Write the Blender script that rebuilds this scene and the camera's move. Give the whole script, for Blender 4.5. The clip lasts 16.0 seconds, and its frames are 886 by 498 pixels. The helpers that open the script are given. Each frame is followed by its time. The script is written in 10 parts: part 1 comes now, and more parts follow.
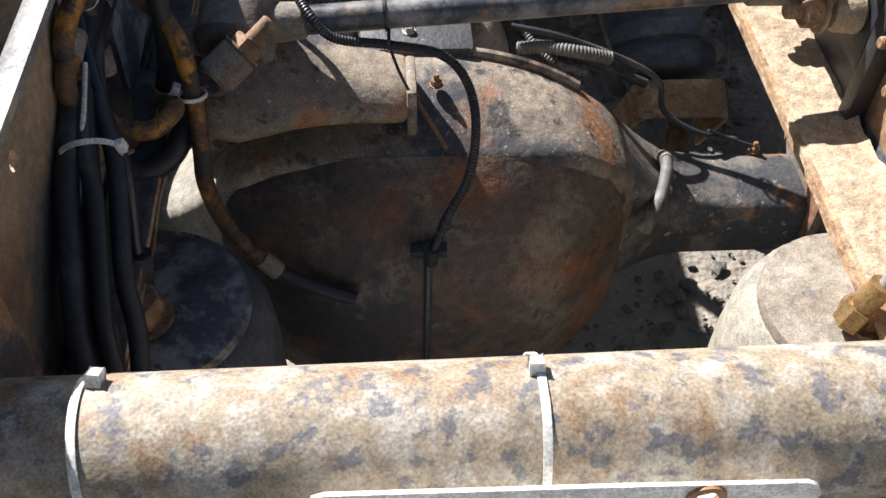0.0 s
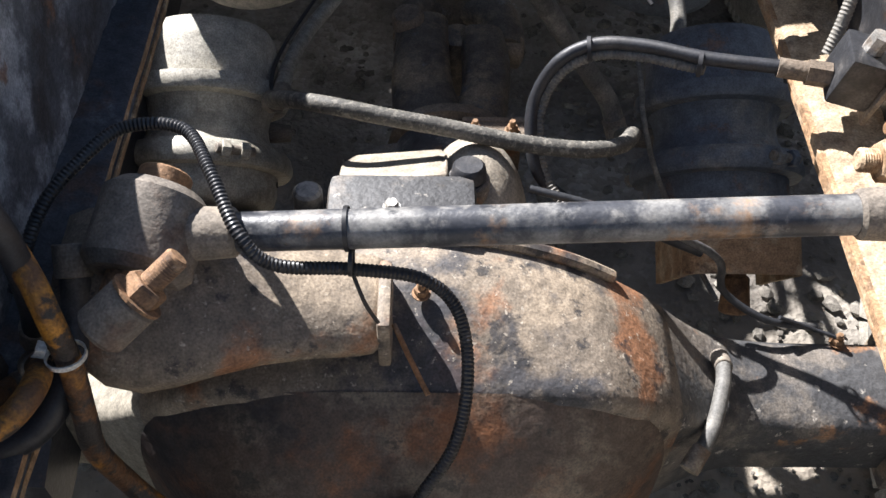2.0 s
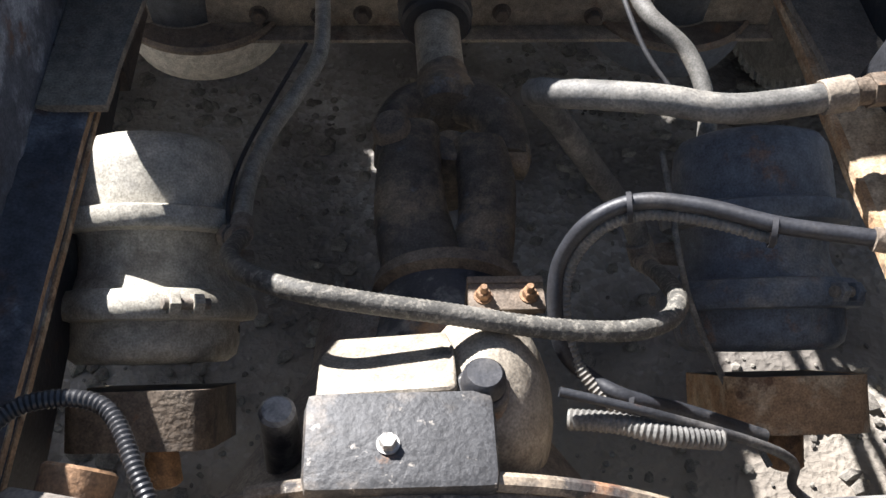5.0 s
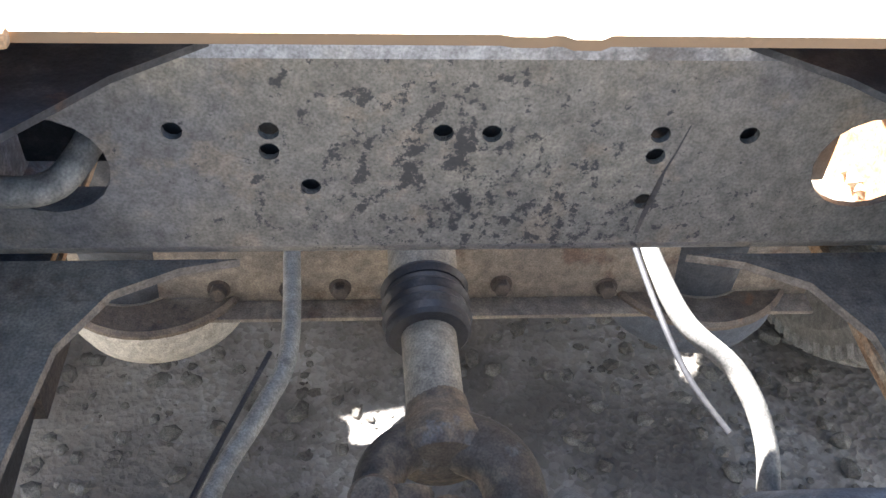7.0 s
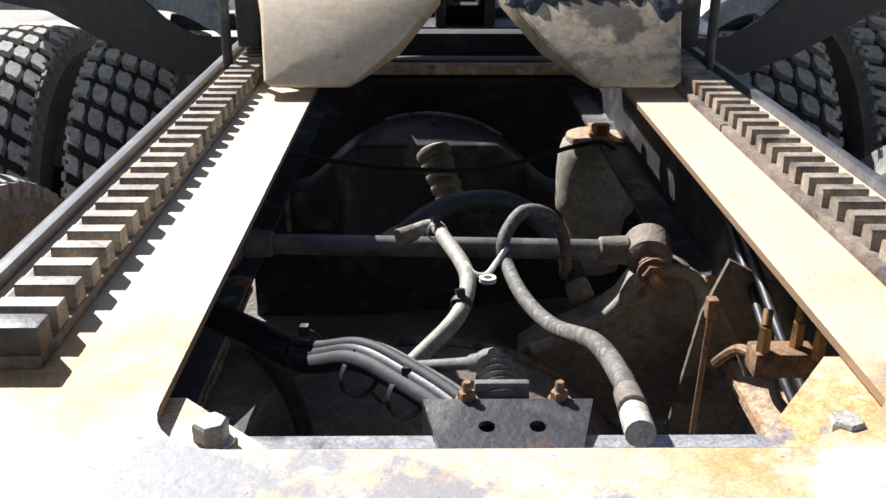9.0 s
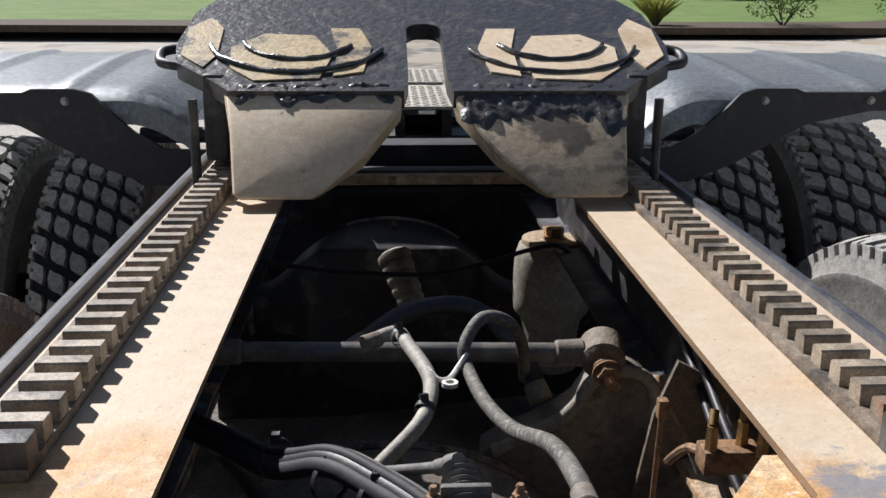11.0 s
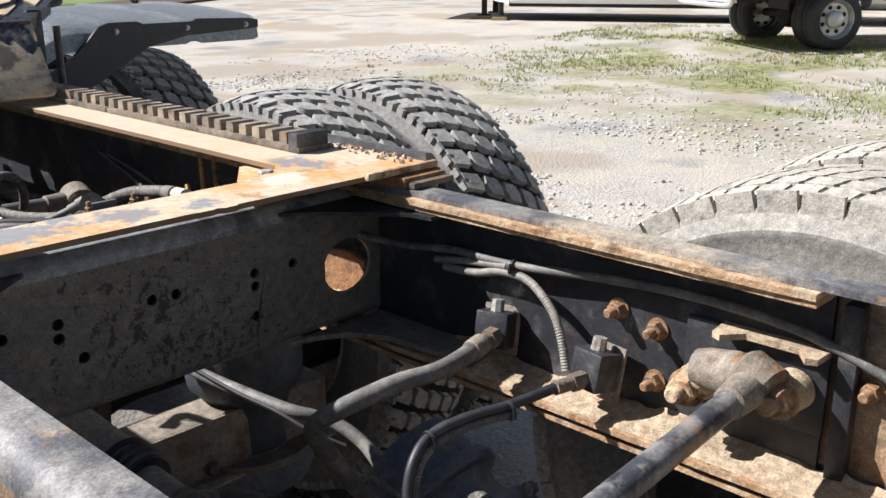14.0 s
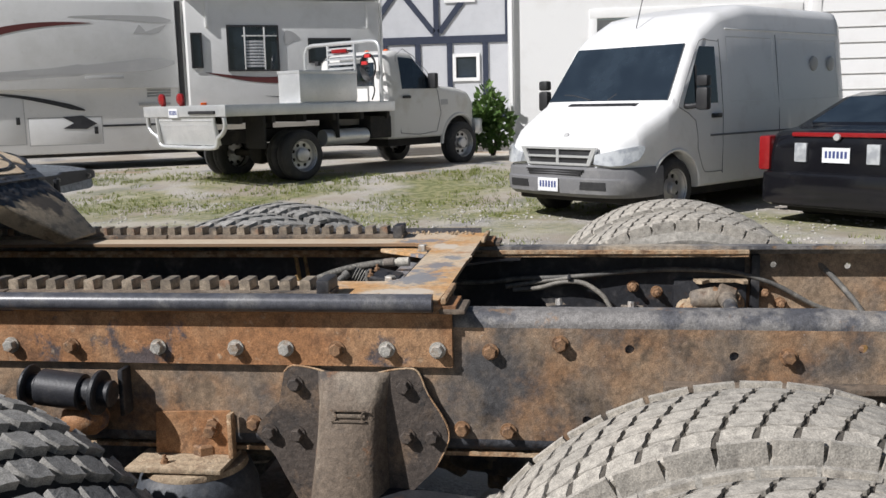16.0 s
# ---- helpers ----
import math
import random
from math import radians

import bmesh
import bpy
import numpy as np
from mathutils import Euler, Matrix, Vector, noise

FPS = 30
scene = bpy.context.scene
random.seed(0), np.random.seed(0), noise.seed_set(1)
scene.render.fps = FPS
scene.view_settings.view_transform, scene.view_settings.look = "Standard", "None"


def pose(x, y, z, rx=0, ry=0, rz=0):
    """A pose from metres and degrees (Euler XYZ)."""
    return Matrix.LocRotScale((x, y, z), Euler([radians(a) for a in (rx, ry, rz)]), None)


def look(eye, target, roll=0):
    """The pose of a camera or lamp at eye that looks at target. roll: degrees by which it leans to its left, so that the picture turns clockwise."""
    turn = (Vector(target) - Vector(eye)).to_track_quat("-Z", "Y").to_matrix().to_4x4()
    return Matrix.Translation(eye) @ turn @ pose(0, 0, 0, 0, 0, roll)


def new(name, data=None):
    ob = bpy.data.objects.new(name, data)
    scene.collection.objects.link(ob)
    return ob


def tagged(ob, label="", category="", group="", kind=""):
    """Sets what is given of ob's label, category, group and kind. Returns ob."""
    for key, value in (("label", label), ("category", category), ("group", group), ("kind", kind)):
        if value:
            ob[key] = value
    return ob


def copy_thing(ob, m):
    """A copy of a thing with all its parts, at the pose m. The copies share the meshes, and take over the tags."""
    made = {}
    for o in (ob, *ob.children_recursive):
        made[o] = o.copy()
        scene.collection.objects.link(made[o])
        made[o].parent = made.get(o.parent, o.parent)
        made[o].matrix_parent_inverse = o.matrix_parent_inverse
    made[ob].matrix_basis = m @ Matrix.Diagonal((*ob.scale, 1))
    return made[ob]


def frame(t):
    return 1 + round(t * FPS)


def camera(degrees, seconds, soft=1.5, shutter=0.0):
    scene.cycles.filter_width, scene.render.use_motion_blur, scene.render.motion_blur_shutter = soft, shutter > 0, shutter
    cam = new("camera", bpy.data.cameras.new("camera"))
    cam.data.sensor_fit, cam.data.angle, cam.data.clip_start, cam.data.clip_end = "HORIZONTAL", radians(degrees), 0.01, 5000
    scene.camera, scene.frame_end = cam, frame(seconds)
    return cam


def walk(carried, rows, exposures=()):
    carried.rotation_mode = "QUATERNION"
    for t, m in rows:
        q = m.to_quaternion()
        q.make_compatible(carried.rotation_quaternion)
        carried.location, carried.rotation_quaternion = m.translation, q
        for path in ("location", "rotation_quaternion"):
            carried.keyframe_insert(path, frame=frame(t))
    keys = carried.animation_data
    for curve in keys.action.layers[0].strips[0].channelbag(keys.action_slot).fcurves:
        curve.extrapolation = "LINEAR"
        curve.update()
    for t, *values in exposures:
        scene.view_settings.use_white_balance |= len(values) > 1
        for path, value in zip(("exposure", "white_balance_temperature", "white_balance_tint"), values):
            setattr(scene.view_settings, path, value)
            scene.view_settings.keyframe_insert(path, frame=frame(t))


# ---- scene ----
EXPOSURES = [(0, 1.2), (0.5, 1.25), (1.0, 1.45), (1.5, 1.55), (3.2, 1.6), (5.5, 2.0), (6.0, 2.7), (6.5, 3.55), (7.0, 3.9), (7.5, 2.95), (8.0, 2.1), (8.5, 1.4), (9.0, 1.15), (9.7, 0.8), (11.8, 0.5), (12.5, 0.5), (13.0, 0.5), (13.5, 0.75), (14.0, 0.9), (14.5, 0.7), (15.0, 0.47), (16.0, 0.1)]
cam = camera(50.2, 16.0)
PATH = [
    (0, (-0.126, -1.615, 1.46), (-0.012, -0.301, -0.043), 2.0),
    (0.5, (-0.132, -1.536, 1.45), (-0.003, -0.236, -0.064), 1.7),
    (1, (-0.103, -1.398, 1.44), (-0.013, -0.108, -0.085), 2.2),
    (1.5, (-0.061, -1.284, 1.424), (-0.007, -0.012, -0.119), 3.0),
    (2, (-0.06, -1.21, 1.424), (-0.02, 0.04, -0.137), 2.1),
    (2.5, (-0.065, -1.149, 1.426), (-0.011, 0.07, -0.159), 1.3),
    (3, (-0.076, -1.112, 1.433), (-0.016, 0.1, -0.157), 1.0),
    (3.2, (-0.081, -1.1, 1.44), (-0.02, 0.118, -0.146), 0.9),
    (5.3, (-0.086, -0.882, 1.375), (0.023, 0.336, -0.208), 3.2),
    (5.5, (-0.086, -0.856, 1.374), (0.025, 0.382, -0.193), 3.1),
    (6, (-0.086, -0.771, 1.357), (0.043, 0.537, -0.15), 3.5),
    (6.5, (-0.085, -0.686, 1.349), (0.065, 0.693, -0.091), 4.0),
    (7, (-0.084, -0.609, 1.336), (0.065, 0.851, -0.022), 3.4),
    (7.5, (-0.079, -0.546, 1.336), (-0.016, 1.024, 0.098), 1.3),
    (8, (-0.069, -0.513, 1.354), (-0.114, 1.181, 0.293), -1.2),
    (8.5, (-0.067, -0.501, 1.371), (-0.094, 1.28, 0.462), -0.7),
    (9, (-0.067, -0.501, 1.389), (-0.043, 1.349, 0.631), 0.2),
    (9.5, (-0.066, -0.504, 1.407), (-0.024, 1.39, 0.764), 0.6),
    (9.7, (-0.065, -0.509, 1.419), (-0.017, 1.399, 0.82), 0.6),
    (11.8, (-0.078, -0.682, 1.425), (0.128, 1.227, 0.865), 2.4),
    (12, (-0.074, -0.747, 1.41), (0.18, 1.137, 0.788), 3.6),
    (12.2, (-0.048, -0.791, 1.396), (0.264, 1.058, 0.7), 3.4),
    (12.5, (-0.045, -0.889, 1.393), (0.358, 0.908, 0.613), 2.7),
    (13, (-0.162, -1.071, 1.361), (0.513, 0.654, 0.609), 3.2),
    (13.5, (-0.39, -1.201, 1.355), (0.642, 0.351, 0.63), 1.4),
    (14, (-0.661, -1.163, 1.357), (0.731, 0.148, 0.771), 0.0),
    (14.2, (-0.761, -1.12, 1.38), (0.756, 0.072, 0.851), -0.5),
    (14.5, (-1.027, -1.049, 1.363), (0.686, -0.094, 0.97), -0.4),
    (15, (-1.44, -0.868, 1.374), (0.382, -0.137, 0.993), 2.1),
    (15.5, (-1.78, -0.579, 1.381), (0.091, 0.045, 1.05), -0.4),
    (16, (-2.162, -0.342, 1.406), (-0.207, -0.061, 1.093), -1.4),
]
walk(cam, [(t, look(e, g, r)) for t, e, g, r in PATH], EXPOSURES)

# ---- world and light ----
SUN_EL, SUN_AZ = radians(41.7), math.atan2(-0.71, 0.87)      # azimuth from +y towards +x
SUN_DIR = Vector((math.sin(SUN_AZ) * math.cos(SUN_EL), math.cos(SUN_AZ) * math.cos(SUN_EL), math.sin(SUN_EL)))
world = bpy.data.worlds.new("sky")
scene.world = world
world.use_nodes = True
wn = world.node_tree.nodes
sky = wn.new("ShaderNodeTexSky")
sky.sky_type = "NISHITA"
sky.sun_disc = False
sky.sun_elevation = SUN_EL
sky.sun_rotation = SUN_AZ
wn["Background"].inputs["Strength"].default_value = 0.041
world.node_tree.links.new(sky.outputs[0], wn["Background"].inputs["Color"])
sun_data = bpy.data.lights.new("sun", "SUN")
sun_data.energy, sun_data.angle, sun_data.color = 4.9, radians(0.55), (1.0, 0.98, 0.985)
sun = new("sun", sun_data)
sun.matrix_world = look(SUN_DIR * 30, (0, 0, 0))

# ---- materials ----
def mat(name, base, rough=0.6, metal=0.0, layers=(), bump=0.0, bump_scale=80.0, spec=0.5, grain=0.32):
    """base colour, then layers of (colour, noise scale, low, high, strength, detail) laid over it by noise; fine relief by bump."""
    m = bpy.data.materials.new(name)
    m.use_nodes = True
    nt = m.node_tree
    n, l = nt.nodes, nt.links
    bsdf = n["Principled BSDF"]
    geo = n.new("ShaderNodeTexCoord")
    info = n.new("ShaderNodeObjectInfo")
    shift = n.new("ShaderNodeVectorMath")
    shift.operation = "MULTIPLY_ADD"
    comb = n.new("ShaderNodeCombineXYZ")
    for k in range(3):
        l.new(info.outputs["Random"], comb.inputs[k])
    shift.inputs[1].default_value = (13.0, 7.0, 5.0)
    l.new(comb.outputs[0], shift.inputs[0])
    l.new(geo.outputs["Object"], shift.inputs[2])
    col = None
    prev = base
    for colour, scale, low, high, strength, detail in layers:
        tex = n.new("ShaderNodeTexNoise")
        tex.inputs["Scale"].default_value = scale
        tex.inputs["Detail"].default_value = detail
        tex.inputs["Roughness"].default_value = 0.65
        l.new(shift.outputs[0], tex.inputs["Vector"])
        ramp = n.new("ShaderNodeMapRange")
        ramp.interpolation_type = "SMOOTHSTEP"
        ramp.inputs[1].default_value, ramp.inputs[2].default_value = low, high
        ramp.inputs[4].default_value = strength
        l.new(tex.outputs[0], ramp.inputs[0])
        mix = n.new("ShaderNodeMix")
        mix.data_type = "RGBA"
        l.new(ramp.outputs[0], mix.inputs[0])
        if col is None:
            mix.inputs[6].default_value = (*prev, 1)
        else:
            l.new(col, mix.inputs[6])
        mix.inputs[7].default_value = (*colour, 1)
        col = mix.outputs[2]
    if grain:
        if col is None:
            rgb = n.new("ShaderNodeRGB")
            rgb.outputs[0].default_value = (*base, 1)
            col = rgb.outputs[0]
        for scale, span in ((420.0, grain), (75.0, grain * 0.8)):
            tex = n.new("ShaderNodeTexNoise")
            tex.inputs["Scale"].default_value = scale
            tex.inputs["Detail"].default_value = 4
            l.new(shift.outputs[0], tex.inputs["Vector"])
            ramp = n.new("ShaderNodeMapRange")
            ramp.inputs[1].default_value, ramp.inputs[2].default_value = 0.3, 0.7
            ramp.inputs[3].default_value, ramp.inputs[4].default_value = 1 - span, 1 + span
            l.new(tex.outputs[0], ramp.inputs[0])
            mul = n.new("ShaderNodeVectorMath")
            mul.operation = "SCALE"
            l.new(col, mul.inputs[0])
            l.new(ramp.outputs[0], mul.inputs["Scale"])
            col = mul.outputs[0]
    if col is None:
        bsdf.inputs["Base Color"].default_value = (*base, 1)
    else:
        l.new(col, bsdf.inputs["Base Color"])
    bsdf.inputs["Roughness"].default_value = rough
    bsdf.inputs["Metallic"].default_value = metal
    bsdf.inputs["Specular IOR Level"].default_value = spec
    if bump:
        tex = n.new("ShaderNodeTexNoise")
        tex.inputs["Scale"].default_value = bump_scale
        tex.inputs["Detail"].default_value = 6
        l.new(shift.outputs[0], tex.inputs["Vector"])
        b = n.new("ShaderNodeBump")
        b.inputs["Strength"].default_value = bump
        b.inputs["Distance"].default_value = 0.004
        l.new(tex.outputs[0], b.inputs["Height"])
        l.new(b.outputs[0], bsdf.inputs["Normal"])
    return m


RUST, DKRUST, DUST, BLACK, GREY = (0.30, 0.135, 0.05), (0.10, 0.05, 0.028), (0.42, 0.34, 0.25), (0.018, 0.018, 0.02), (0.16, 0.155, 0.15)
M_rail = mat("rusty_black_paint", (0.075, 0.072, 0.072), 0.6, 0, [((0.30, 0.165, 0.08), 6, 0.42, 0.60, 0.8, 8), (BLACK, 9, 0.52, 0.62, 0.85, 9), ((0.40, 0.29, 0.19), 3.2, 0.40, 0.62, 0.7, 8), ((0.45, 0.42, 0.38), 60, 0.66, 0.74, 0.5, 4)], 0.35, 120)
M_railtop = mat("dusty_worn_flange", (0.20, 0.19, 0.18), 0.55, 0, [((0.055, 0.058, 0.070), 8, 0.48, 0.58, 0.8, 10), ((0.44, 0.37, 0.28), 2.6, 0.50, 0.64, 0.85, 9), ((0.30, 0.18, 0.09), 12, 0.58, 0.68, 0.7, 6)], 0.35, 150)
M_rust = mat("rusted_plate", (0.31, 0.15, 0.065), 0.75, 0, [((0.36, 0.22, 0.12), 5, 0.44, 0.62, 0.75, 8), (DKRUST, 11, 0.52, 0.66, 0.6, 7), ((0.05, 0.055, 0.068), 6.5, 0.555, 0.62, 0.85, 9), ((0.46, 0.36, 0.25), 28, 0.60, 0.72, 0.5, 5)], 0.35, 150)
M_plate = mat("weathered_plate", (0.58, 0.34, 0.15), 0.6, 0, [((0.60, 0.52, 0.42), 3.6, 0.46, 0.56, 0.9, 7), ((0.62, 0.50, 0.34), 16, 0.5, 0.62, 0.6, 6), ((0.17, 0.20, 0.25), 7.5, 0.56, 0.605, 0.85, 9), ((0.36, 0.17, 0.07), 12, 0.60, 0.66, 0.75, 7), ((0.68, 0.65, 0.60), 45, 0.6, 0.68, 0.55, 5)], 0.25, 160)
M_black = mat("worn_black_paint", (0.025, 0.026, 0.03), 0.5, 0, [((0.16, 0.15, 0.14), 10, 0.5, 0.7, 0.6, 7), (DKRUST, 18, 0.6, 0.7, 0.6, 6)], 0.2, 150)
M_xm = mat("chipped_dusty_crossmember", (0.165, 0.152, 0.132), 0.42, 0, [((0.25, 0.222, 0.175), 5, 0.47, 0.62, 0.75, 7), ((0.11, 0.11, 0.12), 3.4, 0.48, 0.62, 0.7, 8), ((0.24, 0.19, 0.14), 16, 0.54, 0.66, 0.5, 6)], 0.12, 140)
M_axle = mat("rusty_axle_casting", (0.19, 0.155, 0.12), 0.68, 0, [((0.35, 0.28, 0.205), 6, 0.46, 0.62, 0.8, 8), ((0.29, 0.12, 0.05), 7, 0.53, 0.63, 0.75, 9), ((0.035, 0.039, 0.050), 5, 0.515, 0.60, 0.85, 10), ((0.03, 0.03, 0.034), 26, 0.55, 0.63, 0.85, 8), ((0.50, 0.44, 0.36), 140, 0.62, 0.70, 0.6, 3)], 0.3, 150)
M_arm = mat("chipped_black_axle_arm", (0.05, 0.05, 0.052), 0.6, 0, [((0.20, 0.17, 0.14), 9, 0.48, 0.62, 0.75, 8), ((0.30, 0.15, 0.07), 13, 0.60, 0.68, 0.8, 7), ((0.42, 0.38, 0.33), 60, 0.63, 0.70, 0.7, 4)], 0.4, 150)
M_bowl = mat("oily_rusty_bowl", (0.085, 0.060, 0.046), 0.6, 0, [((0.20, 0.078, 0.030), 7, 0.48, 0.62, 0.85, 9), ((0.02, 0.02, 0.024), 3.6, 0.49, 0.60, 0.85, 8), ((0.22, 0.18, 0.135), 11, 0.50, 0.64, 0.6, 8), ((0.015, 0.015, 0.016), 22, 0.58, 0.64, 0.7, 7)], 0.45, 110)
M_yoke = mat("oily_dusty_yoke", (0.10, 0.082, 0.064), 0.6, 0, [((0.27, 0.20, 0.13), 9, 0.46, 0.60, 0.85, 8), ((0.022, 0.022, 0.026), 6, 0.48, 0.60, 0.85, 8), ((0.16, 0.16, 0.165), 24, 0.60, 0.68, 0.6, 6)], 0.5, 110)
M_cast = mat("dusty_cast_iron", (0.17, 0.145, 0.12), 0.75, 0, [((0.30, 0.25, 0.19), 8, 0.45, 0.65, 0.8, 6), (DKRUST, 14, 0.56, 0.68, 0.6, 6)], 0.28, 170)
M_dirt = mat("dried_mud", (0.40, 0.31, 0.21), 0.95, 0, [((0.28, 0.20, 0.13), 30, 0.45, 0.62, 0.8, 8), ((0.52, 0.44, 0.33), 70, 0.55, 0.7, 0.6, 5)], 0.9, 90)
M_lay = mat("flaking_rust_edge", (0.36, 0.22, 0.12), 0.85, 0, [((0.50, 0.38, 0.25), 25, 0.45, 0.6, 0.8, 6), (DKRUST, 16, 0.56, 0.66, 0.8, 6)], 0.6, 150)
M_rod = mat("chipped_black_rod", (0.05, 0.052, 0.06), 0.4, 0, [((0.30, 0.29, 0.27), 13, 0.45, 0.60, 0.7, 10), ((0.36, 0.34, 0.31), 45, 0.54, 0.66, 0.4, 8), ((0.014, 0.016, 0.022), 22, 0.54, 0.62, 0.85, 9), ((0.34, 0.19, 0.09), 8, 0.57, 0.66, 0.75, 8)], 0.12, 200, grain=0.18)
M_tube = mat("rusted_tube", (0.31, 0.245, 0.17), 0.6, 0, [((0.40, 0.37, 0.32), 30, 0.46, 0.62, 0.7, 9), ((0.25, 0.145, 0.075), 22, 0.54, 0.64, 0.7, 9), ((0.10, 0.105, 0.125), 46, 0.53, 0.61, 0.75, 9), ((0.12, 0.125, 0.15), 10, 0.60, 0.68, 0.6, 10)], 0.2, 150)
M_alu = mat("dusty_aluminium", (0.46, 0.43, 0.37), 0.6, 0.0, [((0.30, 0.26, 0.20), 9, 0.5, 0.66, 0.7, 6), ((0.56, 0.54, 0.49), 30, 0.55, 0.7, 0.5, 4)], 0.25, 150)
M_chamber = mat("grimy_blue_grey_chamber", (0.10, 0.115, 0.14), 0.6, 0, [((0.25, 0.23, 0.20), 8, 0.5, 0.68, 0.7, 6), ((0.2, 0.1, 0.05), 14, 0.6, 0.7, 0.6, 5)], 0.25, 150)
M_rubber = mat("black_rubber_hose", (0.024, 0.025, 0.030), 0.5, 0, [((0.13, 0.12, 0.11), 12, 0.52, 0.72, 0.55, 6)], 0.1, 200)
M_greyhose = mat("dusty_grey_hose", (0.13, 0.125, 0.115), 0.65, 0, [((0.27, 0.25, 0.215), 16, 0.48, 0.66, 0.75, 6), ((0.05, 0.05, 0.05), 9, 0.54, 0.66, 0.7, 5)], 0.08, 260)
M_loom = mat("black_split_loom", (0.02, 0.02, 0.022), 0.4, 0, [((0.10, 0.095, 0.09), 16, 0.55, 0.72, 0.5, 4)], 0.0)
M_lightloom = mat("dusty_split_loom", (0.33, 0.29, 0.23), 0.6, 0, [((0.46, 0.41, 0.33), 20, 0.5, 0.7, 0.6, 4)], 0.0)
M_bagdust = mat("dusty_air_spring_rubber", (0.26, 0.235, 0.19), 0.8, 0, [((0.38, 0.34, 0.27), 6, 0.45, 0.66, 0.7, 6), ((0.14, 0.13, 0.11), 18, 0.6, 0.7, 0.5, 5)], 0.2, 150)
M_braid = mat("worn_braided_hose", (0.085, 0.08, 0.07), 0.7, 0, [((0.24, 0.22, 0.185), 130, 0.50, 0.62, 0.7, 3), ((0.20, 0.185, 0.16), 12, 0.50, 0.66, 0.6, 6)], 0.25, 320)
M_capdust = mat("dusty_carrier_cap", (0.30, 0.26, 0.205), 0.65, 0, [((0.20, 0.16, 0.12), 9, 0.48, 0.64, 0.7, 7), ((0.38, 0.34, 0.28), 24, 0.52, 0.68, 0.5, 5), ((0.08, 0.08, 0.085), 17, 0.60, 0.68, 0.7, 7)], 0.25, 150)
# Dusty grey, with the left chamber's sunlight put into the colour.
M_chamberpale = mat("sunlit_dusty_chamber", (0.38, 0.355, 0.30), 0.55, 0, [((0.20, 0.17, 0.13), 8, 0.5, 0.66, 0.7, 7), ((0.38, 0.36, 0.32), 26, 0.52, 0.68, 0.5, 5), ((0.09, 0.09, 0.095), 14, 0.60, 0.68, 0.6, 7)], 0.15, 150)
M_darkmottle = mat('dark_blue_grey_mottle', (0.06, 0.062, 0.07), 0.75, 0, [((0.20, 0.21, 0.23), 8, 0.52, 0.66, 0.7, 7), (DKRUST, 11, 0.5, 0.64, 0.7, 6)], 0.6, 90)
M_conduit = mat("grey_dusty_conduit", (0.21, 0.195, 0.17), 0.6, 0, [((0.33, 0.30, 0.25), 20, 0.5, 0.7, 0.6, 4)], 0.0)
M_orange = mat("orange_braided_hose", (0.48, 0.21, 0.028), 0.6, 0, [((0.11, 0.055, 0.028), 17, 0.36, 0.52, 0.95, 7), ((0.03, 0.028, 0.027), 30, 0.48, 0.58, 0.95, 6)], 0.4, 260)
M_blue = mat("dark_blue_air_line", (0.012, 0.016, 0.035), 0.3, 0, [((0.06, 0.06, 0.07), 15, 0.55, 0.7, 0.5, 4)], 0.0)
M_tie = mat("white_nylon_tie", (0.70, 0.68, 0.62), 0.5, 0, [((0.45, 0.38, 0.28), 30, 0.55, 0.7, 0.5, 4)], 0.0)
M_white = mat("scuffed_white_plastic", (0.78, 0.77, 0.74), 0.45, 0, [((0.55, 0.52, 0.47), 12, 0.58, 0.7, 0.5, 6)], 0.05, 90)
M_brass = mat("tarnished_brass", (0.38, 0.24, 0.10), 0.45, 0.6, [((0.16, 0.10, 0.06), 40, 0.5, 0.65, 0.7, 4)], 0.2, 200)
M_steel = mat("zinc_steel", (0.45, 0.43, 0.40), 0.45, 0.5, [((0.30, 0.18, 0.09), 30, 0.55, 0.7, 0.6, 5)], 0.2, 200)
M_boltrust = mat("rusty_bolt", (0.26, 0.15, 0.08), 0.7, 0.1, [((0.10, 0.06, 0.04), 40, 0.5, 0.62, 0.7, 4), ((0.40, 0.32, 0.24), 60, 0.6, 0.72, 0.5, 3)], 0.3, 200)
M_boltclean = mat("plated_bolt", (0.42, 0.40, 0.36), 0.5, 0.2, [((0.32, 0.21, 0.12), 35, 0.52, 0.66, 0.6, 4)], 0.2, 200)
M_hole = mat("dark_bore", (0.012, 0.011, 0.01), 0.9)
M_liner = mat("scraped_blue_grey_liner", (0.12, 0.125, 0.14), 0.55, 0, [((0.42, 0.43, 0.46), 13, 0.45, 0.58, 0.8, 10), ((0.05, 0.04, 0.035), 6, 0.54, 0.64, 0.7, 8), ((0.25, 0.12, 0.06), 12, 0.6, 0.68, 0.7, 6)], 0.3, 150)
M_tyre = mat("dusty_block_tyre", (0.31, 0.30, 0.28), 0.85, 0, [((0.32, 0.305, 0.275), 9, 0.46, 0.66, 0.7, 6), ((0.10, 0.096, 0.09), 24, 0.56, 0.68, 0.5, 5)], 0.25, 200)
M_wallpale = mat("dusty_worn_sidewall", (0.27, 0.255, 0.225), 0.85, 0, [((0.38, 0.355, 0.31), 8, 0.46, 0.66, 0.6, 6), ((0.16, 0.15, 0.135), 18, 0.58, 0.7, 0.5, 6)], 0.2, 160)
